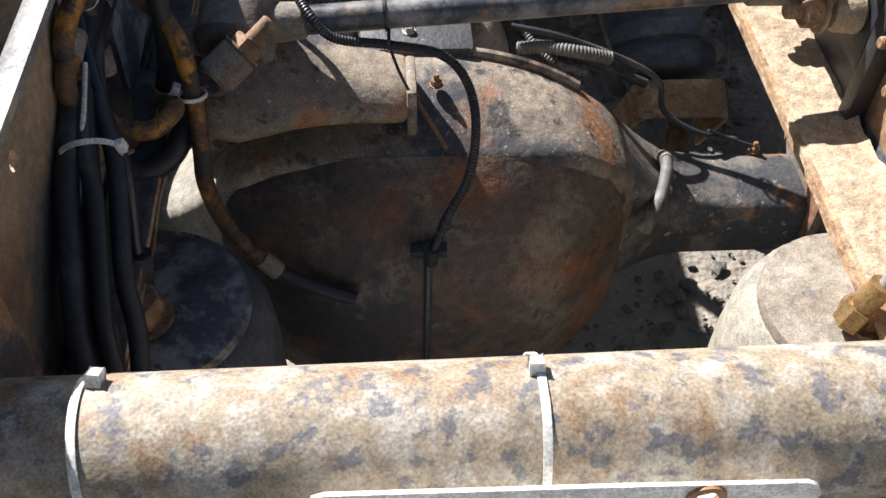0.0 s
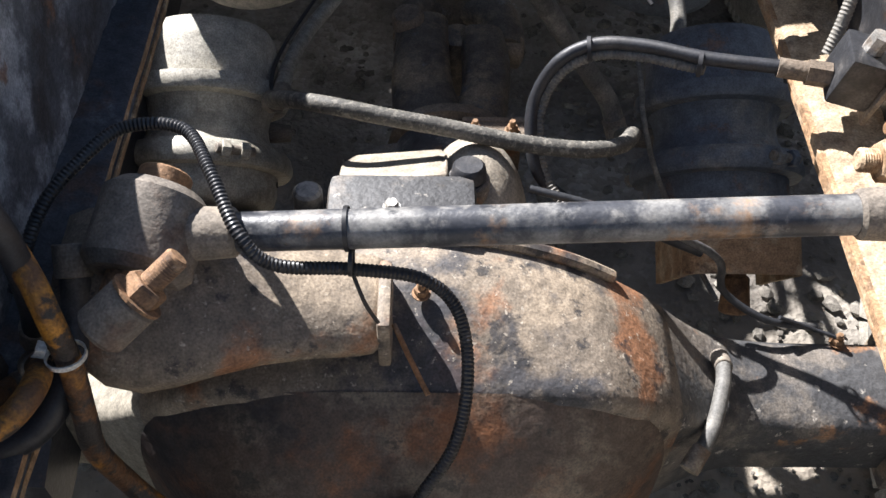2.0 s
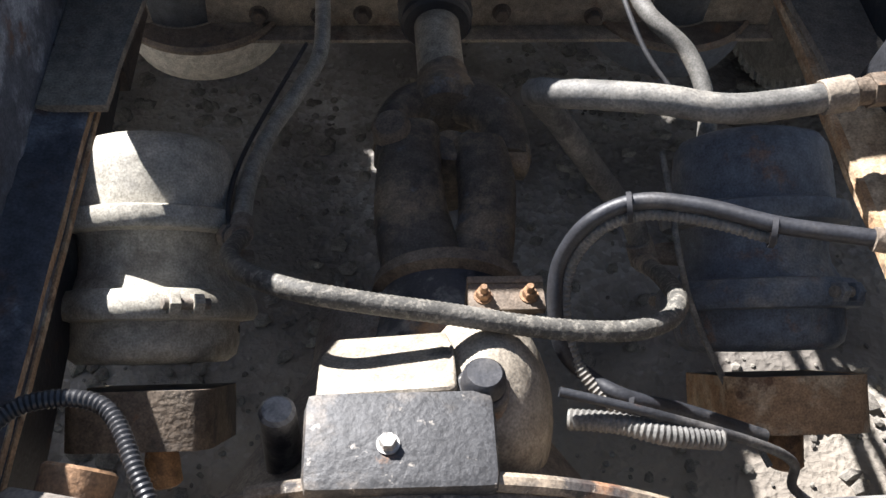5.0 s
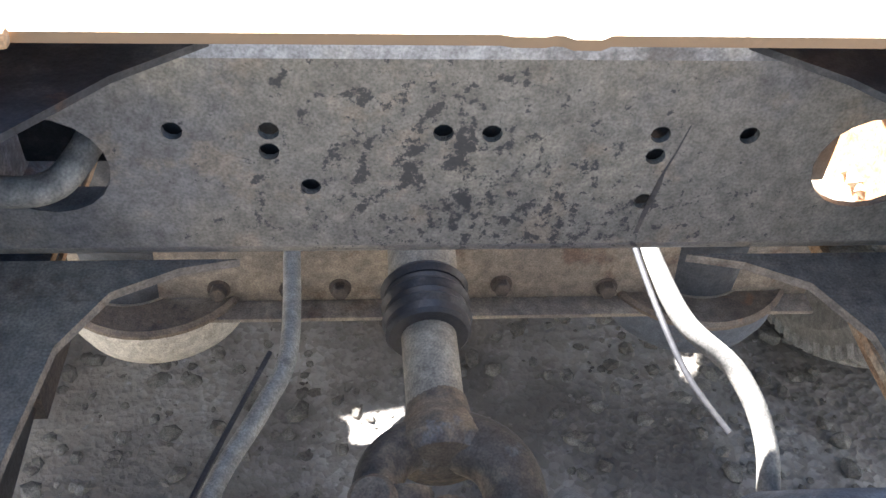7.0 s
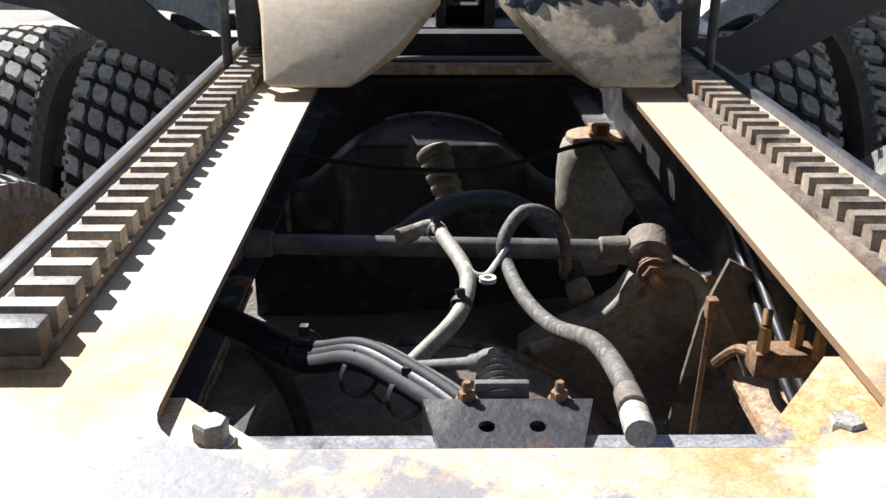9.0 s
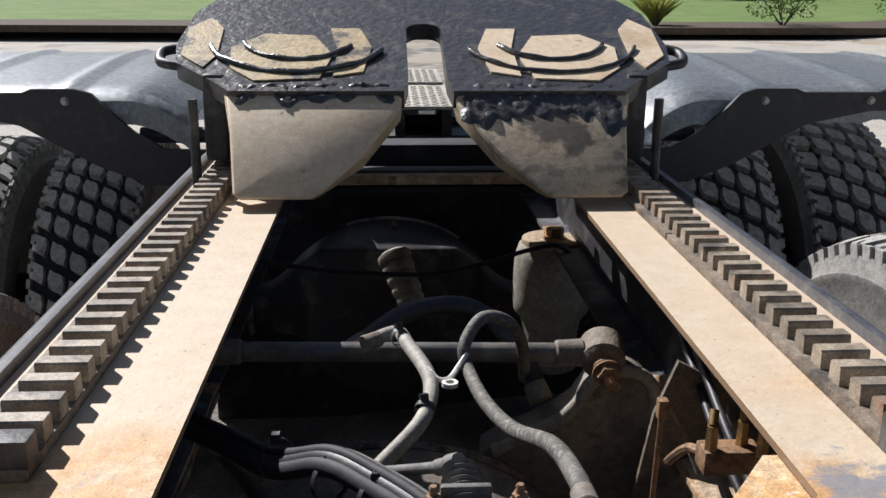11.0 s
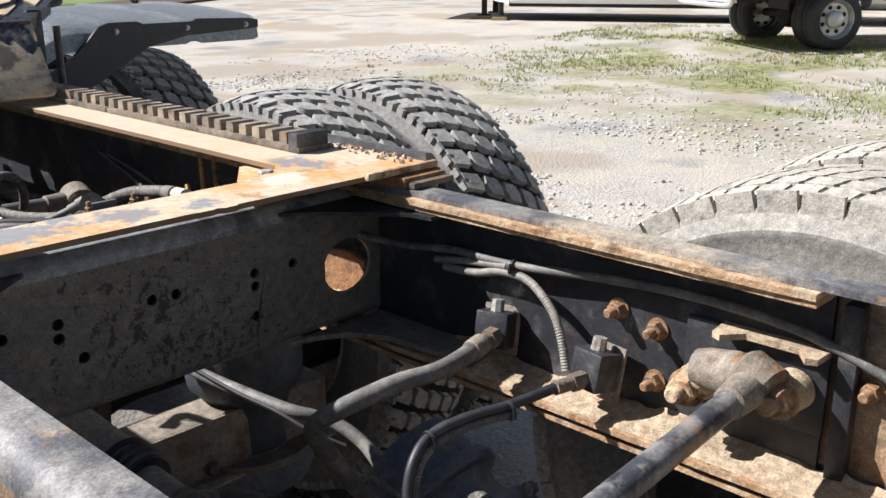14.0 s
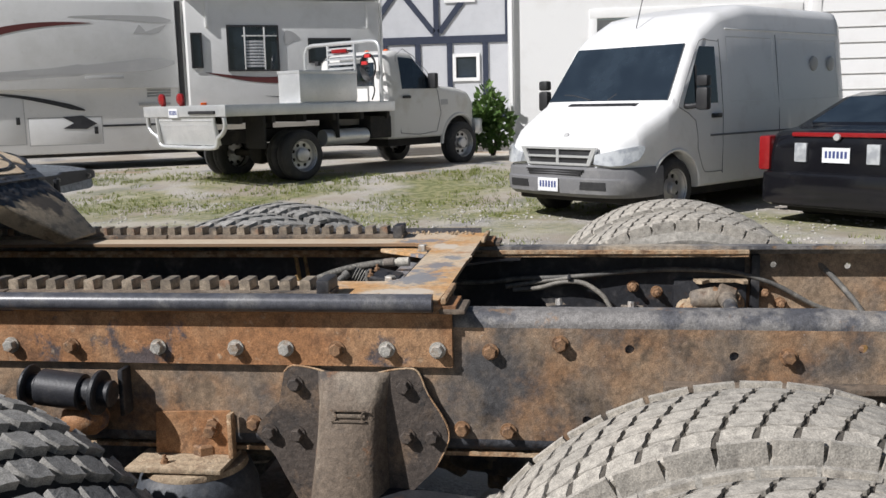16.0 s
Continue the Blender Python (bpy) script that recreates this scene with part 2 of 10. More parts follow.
M_tyre_dusty = mat("sun_bleached_dusty_tyre", (0.38, 0.352, 0.305), 0.9, 0, [((0.46, 0.42, 0.36), 7, 0.45, 0.66, 0.7, 6), ((0.17, 0.155, 0.135), 20, 0.58, 0.7, 0.6, 6)], 0.35, 180)
M_wall = mat("tyre_sidewall", (0.17, 0.162, 0.15), 0.8, 0, [((0.27, 0.255, 0.23), 8, 0.45, 0.68, 0.6, 6)], 0.2, 160)
M_grease = mat("black_grease", (0.035, 0.035, 0.038), 0.34, 0, [((0.12, 0.105, 0.09), 22, 0.5, 0.66, 0.6, 7)], 0.8, 60, spec=0.7)
M_fifth = mat("worn_fifth_wheel_casting", (0.60, 0.475, 0.33), 0.6, 0, [((0.40, 0.28, 0.17), 5, 0.50, 0.66, 0.65, 7), ((0.66, 0.56, 0.42), 14, 0.5, 0.68, 0.6, 6), ((0.10, 0.08, 0.06), 30, 0.64, 0.70, 0.7, 6)], 0.05, 150, grain=0.14)
M_yellow = mat("worn_yellow_paint", (0.40, 0.30, 0.16), 0.6, 0, [((0.25, 0.19, 0.12), 9, 0.46, 0.6, 0.8, 7), (BLACK, 9, 0.53, 0.60, 0.9, 9)], 0.4, 120)
M_fender = mat("dull_aluminium_fender", (0.40, 0.43, 0.46), 0.42, 0.35, [((0.55, 0.56, 0.57), 4, 0.45, 0.7, 0.6, 5)], 0.1, 60)
M_fenderblack = mat("black_fender_bracket", (0.016, 0.018, 0.024), 0.45, 0, [((0.06, 0.06, 0.065), 9, 0.55, 0.7, 0.5, 5)], 0.1, 120)

M_hanger = mat("brown_rusty_hanger", (0.15, 0.115, 0.085), 0.75, 0, [((0.24, 0.20, 0.155), 6, 0.48, 0.64, 0.75, 8), ((0.045, 0.04, 0.038), 9, 0.54, 0.64, 0.8, 8), ((0.25, 0.12, 0.055), 13, 0.6, 0.68, 0.6, 6)], 0.5, 140)
# Scuffed flange, its grey raised to carry the sky's reflection.
M_flange = mat("skylit_grey_flange", (0.28, 0.28, 0.295), 0.28, 0, [((0.36, 0.33, 0.28), 7, 0.50, 0.66, 0.7, 7), ((0.05, 0.052, 0.06), 9, 0.52, 0.62, 0.7, 9)], 0.15, 150)
M_bar = mat("polished_dark_bar", (0.075, 0.077, 0.088), 0.36, 0, [((0.17, 0.165, 0.16), 12, 0.48, 0.64, 0.6, 7), ((0.26, 0.18, 0.11), 7, 0.60, 0.70, 0.6, 8)], 0.06, 150)
M_dustrod = mat("dusty_smooth_rod", (0.11, 0.104, 0.095), 0.4, 0, [((0.24, 0.22, 0.19), 9, 0.48, 0.66, 0.7, 6), ((0.06, 0.06, 0.062), 12, 0.56, 0.66, 0.7, 7)], 0.1, 150)
M_palehose = mat("pale_dusty_hose", (0.30, 0.28, 0.24), 0.65, 0, [((0.42, 0.39, 0.33), 14, 0.46, 0.64, 0.7, 6), ((0.12, 0.115, 0.10), 24, 0.58, 0.68, 0.6, 5)], 0.15, 240)
M_hangdark = mat("dark_rusty_hanger_plate", (0.075, 0.06, 0.05), 0.7, 0, [((0.19, 0.13, 0.085), 8, 0.50, 0.64, 0.8, 8), ((0.03, 0.028, 0.028), 12, 0.52, 0.62, 0.8, 8)], 0.5, 140)
M_tooth = mat("dusty_rack_tooth", (0.20, 0.165, 0.125), 0.55, 0, [((0.38, 0.31, 0.23), 14, 0.44, 0.60, 0.8, 6), ((0.06, 0.055, 0.052), 11, 0.54, 0.64, 0.8, 7), ((0.24, 0.11, 0.055), 9, 0.57, 0.66, 0.6, 6)], 0.2, 150)
M_groove = mat("shaded_tread_groove", (0.022, 0.021, 0.020), 0.9)
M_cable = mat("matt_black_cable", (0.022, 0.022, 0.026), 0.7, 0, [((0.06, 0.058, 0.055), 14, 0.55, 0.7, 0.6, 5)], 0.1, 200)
M_ramp = mat("greasy_ramp_casting", (0.52, 0.41, 0.28), 0.55, 0, [((0.33, 0.23, 0.14), 6, 0.48, 0.64, 0.6, 6), ((0.06, 0.052, 0.046), 7, 0.52, 0.62, 0.85, 9), ((0.14, 0.12, 0.10), 34, 0.52, 0.64, 0.5, 7)], 0.10, 120, grain=0.18)
M_worngroove = mat("shaded_worn_groove", (0.085, 0.075, 0.062), 0.95)
# deck paint: orange and blue-grey remnants at the rear, rubbed to tan along the running lanes
M_deck = mat("rubbed_deck_paint", (0.53, 0.30, 0.13), 0.6, 0, [((0.56, 0.41, 0.25), 9, 0.46, 0.60, 0.7, 7), ((0.57, 0.49, 0.38), 3.2, 0.50, 0.60, 0.75, 8), ((0.20, 0.22, 0.25), 11, 0.62, 0.66, 0.7, 9), ((0.36, 0.17, 0.07), 12, 0.61, 0.66, 0.7, 7), ((0.64, 0.61, 0.56), 45, 0.62, 0.69, 0.2, 5)], 0.2, 160, grain=0.2)


def patches(m, colour, spots, strength=0.9, edge=0.35, wobble=0.8, scale=22.0):
    """Worn patches of old paint at given spots (x, y, rx, ry) of the object's own xy plane, with ragged edges."""
    n, l = m.node_tree.nodes, m.node_tree.links
    bsdf = n["Principled BSDF"]
    old = bsdf.inputs["Base Color"].links[0].from_socket
    tc, tex = n.new("ShaderNodeTexCoord"), n.new("ShaderNodeTexNoise")
    tex.inputs["Scale"].default_value, tex.inputs["Detail"].default_value = scale, 9
    tex.inputs["Roughness"].default_value = 0.68
    l.new(tc.outputs["Object"], tex.inputs["Vector"])
    near = None
    for x, y, rx, ry in spots:
        sub, div, ln = n.new("ShaderNodeVectorMath"), n.new("ShaderNodeVectorMath"), n.new("ShaderNodeVectorMath")
        sub.operation, div.operation, ln.operation = "SUBTRACT", "MULTIPLY", "LENGTH"
        sub.inputs[1].default_value = (x, y, 0)
        div.inputs[1].default_value = (1 / rx, 1 / ry, 0)
        l.new(tc.outputs["Object"], sub.inputs[0])
        l.new(sub.outputs[0], div.inputs[0])
        l.new(div.outputs[0], ln.inputs[0])
        if near is None:
            near = ln.outputs["Value"]
        else:
            mn = n.new("ShaderNodeMath")
            mn.operation = "MINIMUM"
            l.new(near, mn.inputs[0])
            l.new(ln.outputs["Value"], mn.inputs[1])
            near = mn.outputs[0]
    add = n.new("ShaderNodeMath")
    add.operation = "MULTIPLY_ADD"
    add.inputs[1].default_value = wobble * 4
    l.new(tex.outputs[0], add.inputs[0])
    l.new(near, add.inputs[2])
    ramp = n.new("ShaderNodeMapRange")
    ramp.interpolation_type = "SMOOTHSTEP"
    ramp.inputs[1].default_value, ramp.inputs[2].default_value = 0.9 + wobble * 2 + edge * 0.5, 0.9 + wobble * 2 - edge * 0.5
    ramp.inputs[4].default_value = strength
    l.new(add.outputs[0], ramp.inputs[0])
    mx = n.new("ShaderNodeMix")
    mx.data_type = "RGBA"
    l.new(ramp.outputs[0], mx.inputs[0])
    l.new(old, mx.inputs[6])
    mx.inputs[7].default_value = (*colour, 1)
    l.new(mx.outputs[2], bsdf.inputs["Base Color"])


def chips(m, colour, centre, span, scale, low, high):
    """Fine chips that thin out away from the middle of a web, by x and z."""
    n, l = m.node_tree.nodes, m.node_tree.links
    bsdf = n["Principled BSDF"]
    old = bsdf.inputs["Base Color"].links[0].from_socket
    tc, tex = n.new("ShaderNodeTexCoord"), n.new("ShaderNodeTexNoise")
    tex.inputs["Scale"].default_value, tex.inputs["Detail"].default_value = scale, 10
    tex.inputs["Roughness"].default_value = 0.72
    l.new(tc.outputs["Object"], tex.inputs["Vector"])
    sub, div, ln = n.new("ShaderNodeVectorMath"), n.new("ShaderNodeVectorMath"), n.new("ShaderNodeVectorMath")
    sub.operation, div.operation, ln.operation = "SUBTRACT", "MULTIPLY", "LENGTH"
    sub.inputs[1].default_value = centre
    div.inputs[1].default_value = span
    l.new(tc.outputs["Object"], sub.inputs[0])
    l.new(sub.outputs[0], div.inputs[0])
    l.new(div.outputs[0], ln.inputs[0])
    add = n.new("ShaderNodeMath")
    add.operation = "MULTIPLY_ADD"
    add.inputs[1].default_value = -0.10
    l.new(ln.outputs["Value"], add.inputs[0])
    l.new(tex.outputs[0], add.inputs[2])
    ramp = n.new("ShaderNodeMapRange")
    ramp.inputs[1].default_value, ramp.inputs[2].default_value, ramp.inputs[4].default_value = low, high, 0.92
    l.new(add.outputs[0], ramp.inputs[0])
    mx = n.new("ShaderNodeMix")
    mx.data_type = "RGBA"
    l.new(ramp.outputs[0], mx.inputs[0])
    l.new(old, mx.inputs[6])
    mx.inputs[7].default_value = (*colour, 1)
    l.new(mx.outputs[2], bsdf.inputs["Base Color"])


chips(M_xm, (0.025, 0.027, 0.032), (-0.03, 0, 0.87), (5.0, 0, 6.0), 48.0, 0.50, 0.53)
chips(M_xm, (0.030, 0.030, 0.034), (0.06, 0, 0.80), (4.0, 0, 12.0), 85.0, 0.505, 0.535)
def rub_lane(m):
    n, l = m.node_tree.nodes, m.node_tree.links
    bsdf = n["Principled BSDF"]
    old = bsdf.inputs["Base Color"].links[0].from_socket
    tc, sep, tex = n.new("ShaderNodeTexCoord"), n.new("ShaderNodeSeparateXYZ"), n.new("ShaderNodeTexNoise")
    tex.inputs["Scale"].default_value, tex.inputs["Detail"].default_value = 5.0, 7
    l.new(tc.outputs["Object"], sep.inputs[0])
    l.new(tc.outputs["Object"], tex.inputs["Vector"])
    add = n.new("ShaderNodeMath")
    add.operation = "MULTIPLY_ADD"
    add.inputs[1].default_value = 0.7
    l.new(tex.outputs[0], add.inputs[0])
    l.new(sep.outputs[1], add.inputs[2])
    ramp = n.new("ShaderNodeMapRange")
    ramp.interpolation_type = "SMOOTHSTEP"
    ramp.inputs[1].default_value, ramp.inputs[2].default_value, ramp.inputs[4].default_value = 0.40, 0.60, 0.88
    l.new(add.outputs[0], ramp.inputs[0])
    fine = n.new("ShaderNodeTexNoise")
    fine.inputs["Scale"].default_value, fine.inputs["Detail"].default_value = 30.0, 6
    l.new(tc.outputs["Object"], fine.inputs["Vector"])
    tan = n.new("ShaderNodeMix")
    tan.data_type = "RGBA"
    tan.inputs[6].default_value, tan.inputs[7].default_value = (0.45, 0.355, 0.25, 1), (0.63, 0.54, 0.42, 1)
    l.new(fine.outputs[0], tan.inputs[0])
    mx = n.new("ShaderNodeMix")
    mx.data_type = "RGBA"
    l.new(ramp.outputs[0], mx.inputs[0])
    l.new(old, mx.inputs[6])
    l.new(tan.outputs[2], mx.inputs[7])
    l.new(mx.outputs[2], bsdf.inputs["Base Color"])


rub_lane(M_deck)
patches(M_deck, (0.60, 0.55, 0.47), [(0.20, -0.007, 0.05, 0.03), (-0.38, 0.0, 0.05, 0.07)], 0.75)
patches(M_deck, (0.19, 0.21, 0.24), [(-0.21, -0.01, 0.085, 0.05), (-0.07, -0.03, 0.04, 0.035), (0.035, -0.05, 0.03, 0.02), (0.30, 0.07, 0.035, 0.06)], 0.85, 0.7, 1.2, 34.0)


def rusty_edges(m, colour):
    """bare rusty metal on the sheared edges of a plate, paint only on its flat faces"""
    n, l = m.node_tree.nodes, m.node_tree.links
    bsdf = n["Principled BSDF"]
    old = bsdf.inputs["Base Color"].links[0].from_socket
    tc, sep, ab, ramp, mx = n.new("ShaderNodeTexCoord"), n.new("ShaderNodeSeparateXYZ"), n.new("ShaderNodeMath"), n.new("ShaderNodeMapRange"), n.new("ShaderNodeMix")
    ab.operation = "ABSOLUTE"
    l.new(tc.outputs["Normal"], sep.inputs[0])
    l.new(sep.outputs[2], ab.inputs[0])
    ramp.inputs[1].default_value, ramp.inputs[2].default_value = 0.35, 0.75
    mx.data_type = "RGBA"
    l.new(ab.outputs[0], ramp.inputs[0])
    l.new(ramp.outputs[0], mx.inputs[0])
    mx.inputs[6].default_value = (*colour, 1)
    l.new(old, mx.inputs[7])
    l.new(mx.outputs[2], bsdf.inputs["Base Color"])


chips(M_deck, (0.13, 0.095, 0.07), (0.0, 0.3, 0), (0.4, 0.2, 0), 130.0, 0.62, 0.66)
rusty_edges(M_deck, (0.20, 0.125, 0.07))

# ---- mesh helpers ----
def part(name, bm, material, parent=None, label="", smooth=40.0):
    me = bpy.data.meshes.new(name)
    bmesh.ops.recalc_face_normals(bm, faces=bm.faces[:])
    bm.to_mesh(me)
    bm.free()
    me.materials.append(material)
    if smooth:
        me.polygons.foreach_set("use_smooth", [True] * len(me.polygons))
        me.set_sharp_from_angle(angle=radians(smooth))
    ob = new(name, me)
    ob.parent = parent
    if label:
        ob["label"] = label
    return ob


def shared(name, me, parent, place):
    ob = new(name, me)
    ob.parent = parent
    ob.matrix_basis = place
    return ob


def thing(name, label, category, group="", kind="", at=(0, 0, 0)):
    ob = new(name)
    ob.empty_display_size = 0.05
    ob.location = at
    return tagged(ob, label, category, group, kind)


def box(bm, x0, x1, y0, y1, z0, z1, bevel=0.0, m=None):
    r = bmesh.ops.create_cube(bm, size=1.0)
    vs = r["verts"]
    for v in vs:
        v.co = Vector(((x0 + x1) / 2 + v.co.x * (x1 - x0), (y0 + y1) / 2 + v.co.y * (y1 - y0), (z0 + z1) / 2 + v.co.z * (z1 - z0)))
        if m:
            v.co = m @ v.co
    if bevel:
        es = list({e for v in vs for e in v.link_edges})
        bmesh.ops.bevel(bm, geom=es, offset=bevel, segments=2, affect="EDGES", profile=0.6)
    return bm


def axis_frame(p0, p1):
    d = Vector(p1) - Vector(p0)
    return Matrix.Translation(p0) @ d.to_track_quat("Z", "Y").to_matrix().to_4x4(), d.length


def lathe(bm, profile, m=None, seg=32, cap=True):
    """profile of (radius, height) turned about z, then moved by m."""
    m = m or Matrix()
    rings = []
    for r, hgt in profile:
        rings.append([bm.verts.new(m @ Vector((r * math.cos(2 * math.pi * k / seg), r * math.sin(2 * math.pi * k / seg), hgt))) for k in range(seg)])
    for a, b in zip(rings, rings[1:]):
        for k in range(seg):
            bm.faces.new((a[k], a[(k + 1) % seg], b[(k + 1) % seg], b[k]))
    if cap:
        bm.faces.new(rings[0])
        bm.faces.new(rings[-1])
    return bm


def cyl(bm, p0, p1, r0, r1=None, seg=20, chamfer=0.0):
    m, length = axis_frame(p0, p1)
    r1 = r0 if r1 is None else r1
    c = chamfer
    prof = [(r0, 0), (r1, length)] if not c else [(r0 - c, 0), (r0, c), (r1, length - c), (r1 - c, length)]
    return lathe(bm, prof, m, seg)


def spline(pts, steps=8):
    pts = [Vector(p) for p in pts]
    out = []
    for i in range(len(pts) - 1):
        a, b, c, d = pts[max(i - 1, 0)], pts[i], pts[i + 1], pts[min(i + 2, len(pts) - 1)]
        for s in range(steps):
            t = s / steps
            out.append(0.5 * ((2 * b) + (c - a) * t + (2 * a - 5 * b + 4 * c - d) * t * t + (3 * b - a - 3 * c + d) * t ** 3))
    out.append(pts[-1])
    return out


def sweep(bm, pts, r, seg=12, ribs=0.0, pitch=0.006, steps=8):
    """A hose along a smooth line through pts. ribs: how far its rings stand out."""
    line = spline(pts, steps)
    if ribs:
        dense, step = [line[0]], pitch / 2
        carry = 0.0
        for a, b in zip(line, line[1:]):
            d = (b - a).length
            pos = step - carry
            while pos <= d:
                dense.append(a.lerp(b, pos / d))
                pos += step
            carry = d - (pos - step)
        line = dense
    rings = []
    up = Vector((0.13, 0.2, 1)).normalized()
    for i, p in enumerate(line):
        t = (line[min(i + 1, len(line) - 1)] - line[max(i - 1, 0)]).normalized()
        side = t.cross(up)
        if side.length < 1e-3:
            side = t.cross(Vector((1, 0, 0)))
        side.normalize()
        up = side.cross(t).normalized()
        rr = r + (ribs if ribs and i % 2 else 0.0)
        rings.append([bm.verts.new(p + (side * math.cos(2 * math.pi * k / seg) + up * math.sin(2 * math.pi * k / seg)) * rr) for k in range(seg)])
    for a, b in zip(rings, rings[1:]):
        for k in range(seg):
            bm.faces.new((a[k], a[(k + 1) % seg], b[(k + 1) % seg], b[k]))
    bm.faces.new(rings[0])
    bm.faces.new(rings[-1])
    return bm


def sheet(bm, outer, holes, thick, m, bevel=0.0):
    """A flat plate with real holes: outlines in (u, v), thickness along w, then moved by m."""
    edges = []
    for loop in [outer, *holes]:
        vs = [bm.verts.new((u, v, 0)) for u, v in loop]
        edges += [bm.edges.new((a, b)) for a, b in zip(vs, vs[1:] + vs[:1])]
    f = bmesh.ops.triangle_fill(bm, edges=edges, use_beauty=True, use_dissolve=False)
    faces = [g for g in f["geom"] if isinstance(g, bmesh.types.BMFace)]
    ext = bmesh.ops.extrude_face_region(bm, geom=faces)
    top = [g for g in ext["geom"] if isinstance(g, bmesh.types.BMVert)]
    bmesh.ops.translate(bm, verts=top, vec=(0, 0, thick))
    bmesh.ops.transform(bm, matrix=m, verts=bm.verts[:])
    return bm


def ring(cx, cy, r, n=12, r2=None, a0=0.0):
    return [(cx + r * math.cos(a0 + 2 * math.pi * k / n), cy + (r2 or r) * math.sin(a0 + 2 * math.pi * k / n)) for k in range(n)]


XZ = Matrix(((1, 0, 0, 0), (0, 0, -1, 0), (0, 1, 0, 0), (0, 0, 0, 1)))       # (u, v, w) -> (x, z), w towards -y
YZ = Matrix(((0, 0, 1, 0), (1, 0, 0, 0), (0, 1, 0, 0), (0, 0, 0, 1)))        # (u, v, w) -> (y, z), w towards +x


def bolt_mesh(name, r, head, shank=0.0, washer=True, material=None):
    """A hex bolt head (and threaded end) standing on z = 0."""
    bm = bmesh.new()
    z = 0.0
    if washer:
        lathe(bm, [(r * 1.28, 0), (r * 1.28, head * 0.2)], None, 20)
        z = head * 0.2
    lathe(bm, [(r, z), (r, z + head * 0.85), (r * 0.86, z + head)], None, 6)
    if shank:
        prof, h0 = [], z + head
        k = 0
        while k * 0.0024 < shank:
            prof += [(r * 0.5, h0 + k * 0.0024), (r * 0.56, h0 + k * 0.0024 + 0.0012)]
            k += 1
        prof.append((r * 0.42, h0 + shank + 0.002))
        lathe(bm, prof, None, 14)
    me = bpy.data.meshes.new(name)
    bmesh.ops.recalc_face_normals(bm, faces=bm.faces[:])
    bm.to_mesh(me)
    bm.free()
    me.materials.append(material)
    return me


def facing(p, d, spin=0.0):
    return Matrix.Translation(p) @ Vector(d).to_track_quat("Z", "Y").to_matrix().to_4x4() @ Matrix.Rotation(spin, 4, "Z")

ME_bolt = bolt_mesh("bolt", 0.0125, 0.014, 0, True, M_boltrust)
ME_boltdark = bolt_mesh("bolt", 0.0125, 0.014, 0, True, M_hangdark)
ME_boltclean = bolt_mesh("bolt_plated", 0.0125, 0.014, 0, True, M_boltclean)
ME_nut = bolt_mesh("nut", 0.0125, 0.014, 0.014, True, M_boltrust)
ME_small = bolt_mesh("small_bolt", 0.007, 0.007, 0.006, True, M_boltrust)
ME_smallsteel = bolt_mesh("small_bolt_steel", 0.007, 0.007, 0.0, True, M_steel)

# ---- ground ----
def ground_height(x, y):
    def ease(v):
        v = max(0.0, min(1.0, v))
        return v * v * (3 - 2 * v)

    z = -0.07 * ease((0.5 - x) / 0.9)
    z += 0.20 * ease((x - 9) / 5.0)
    return z


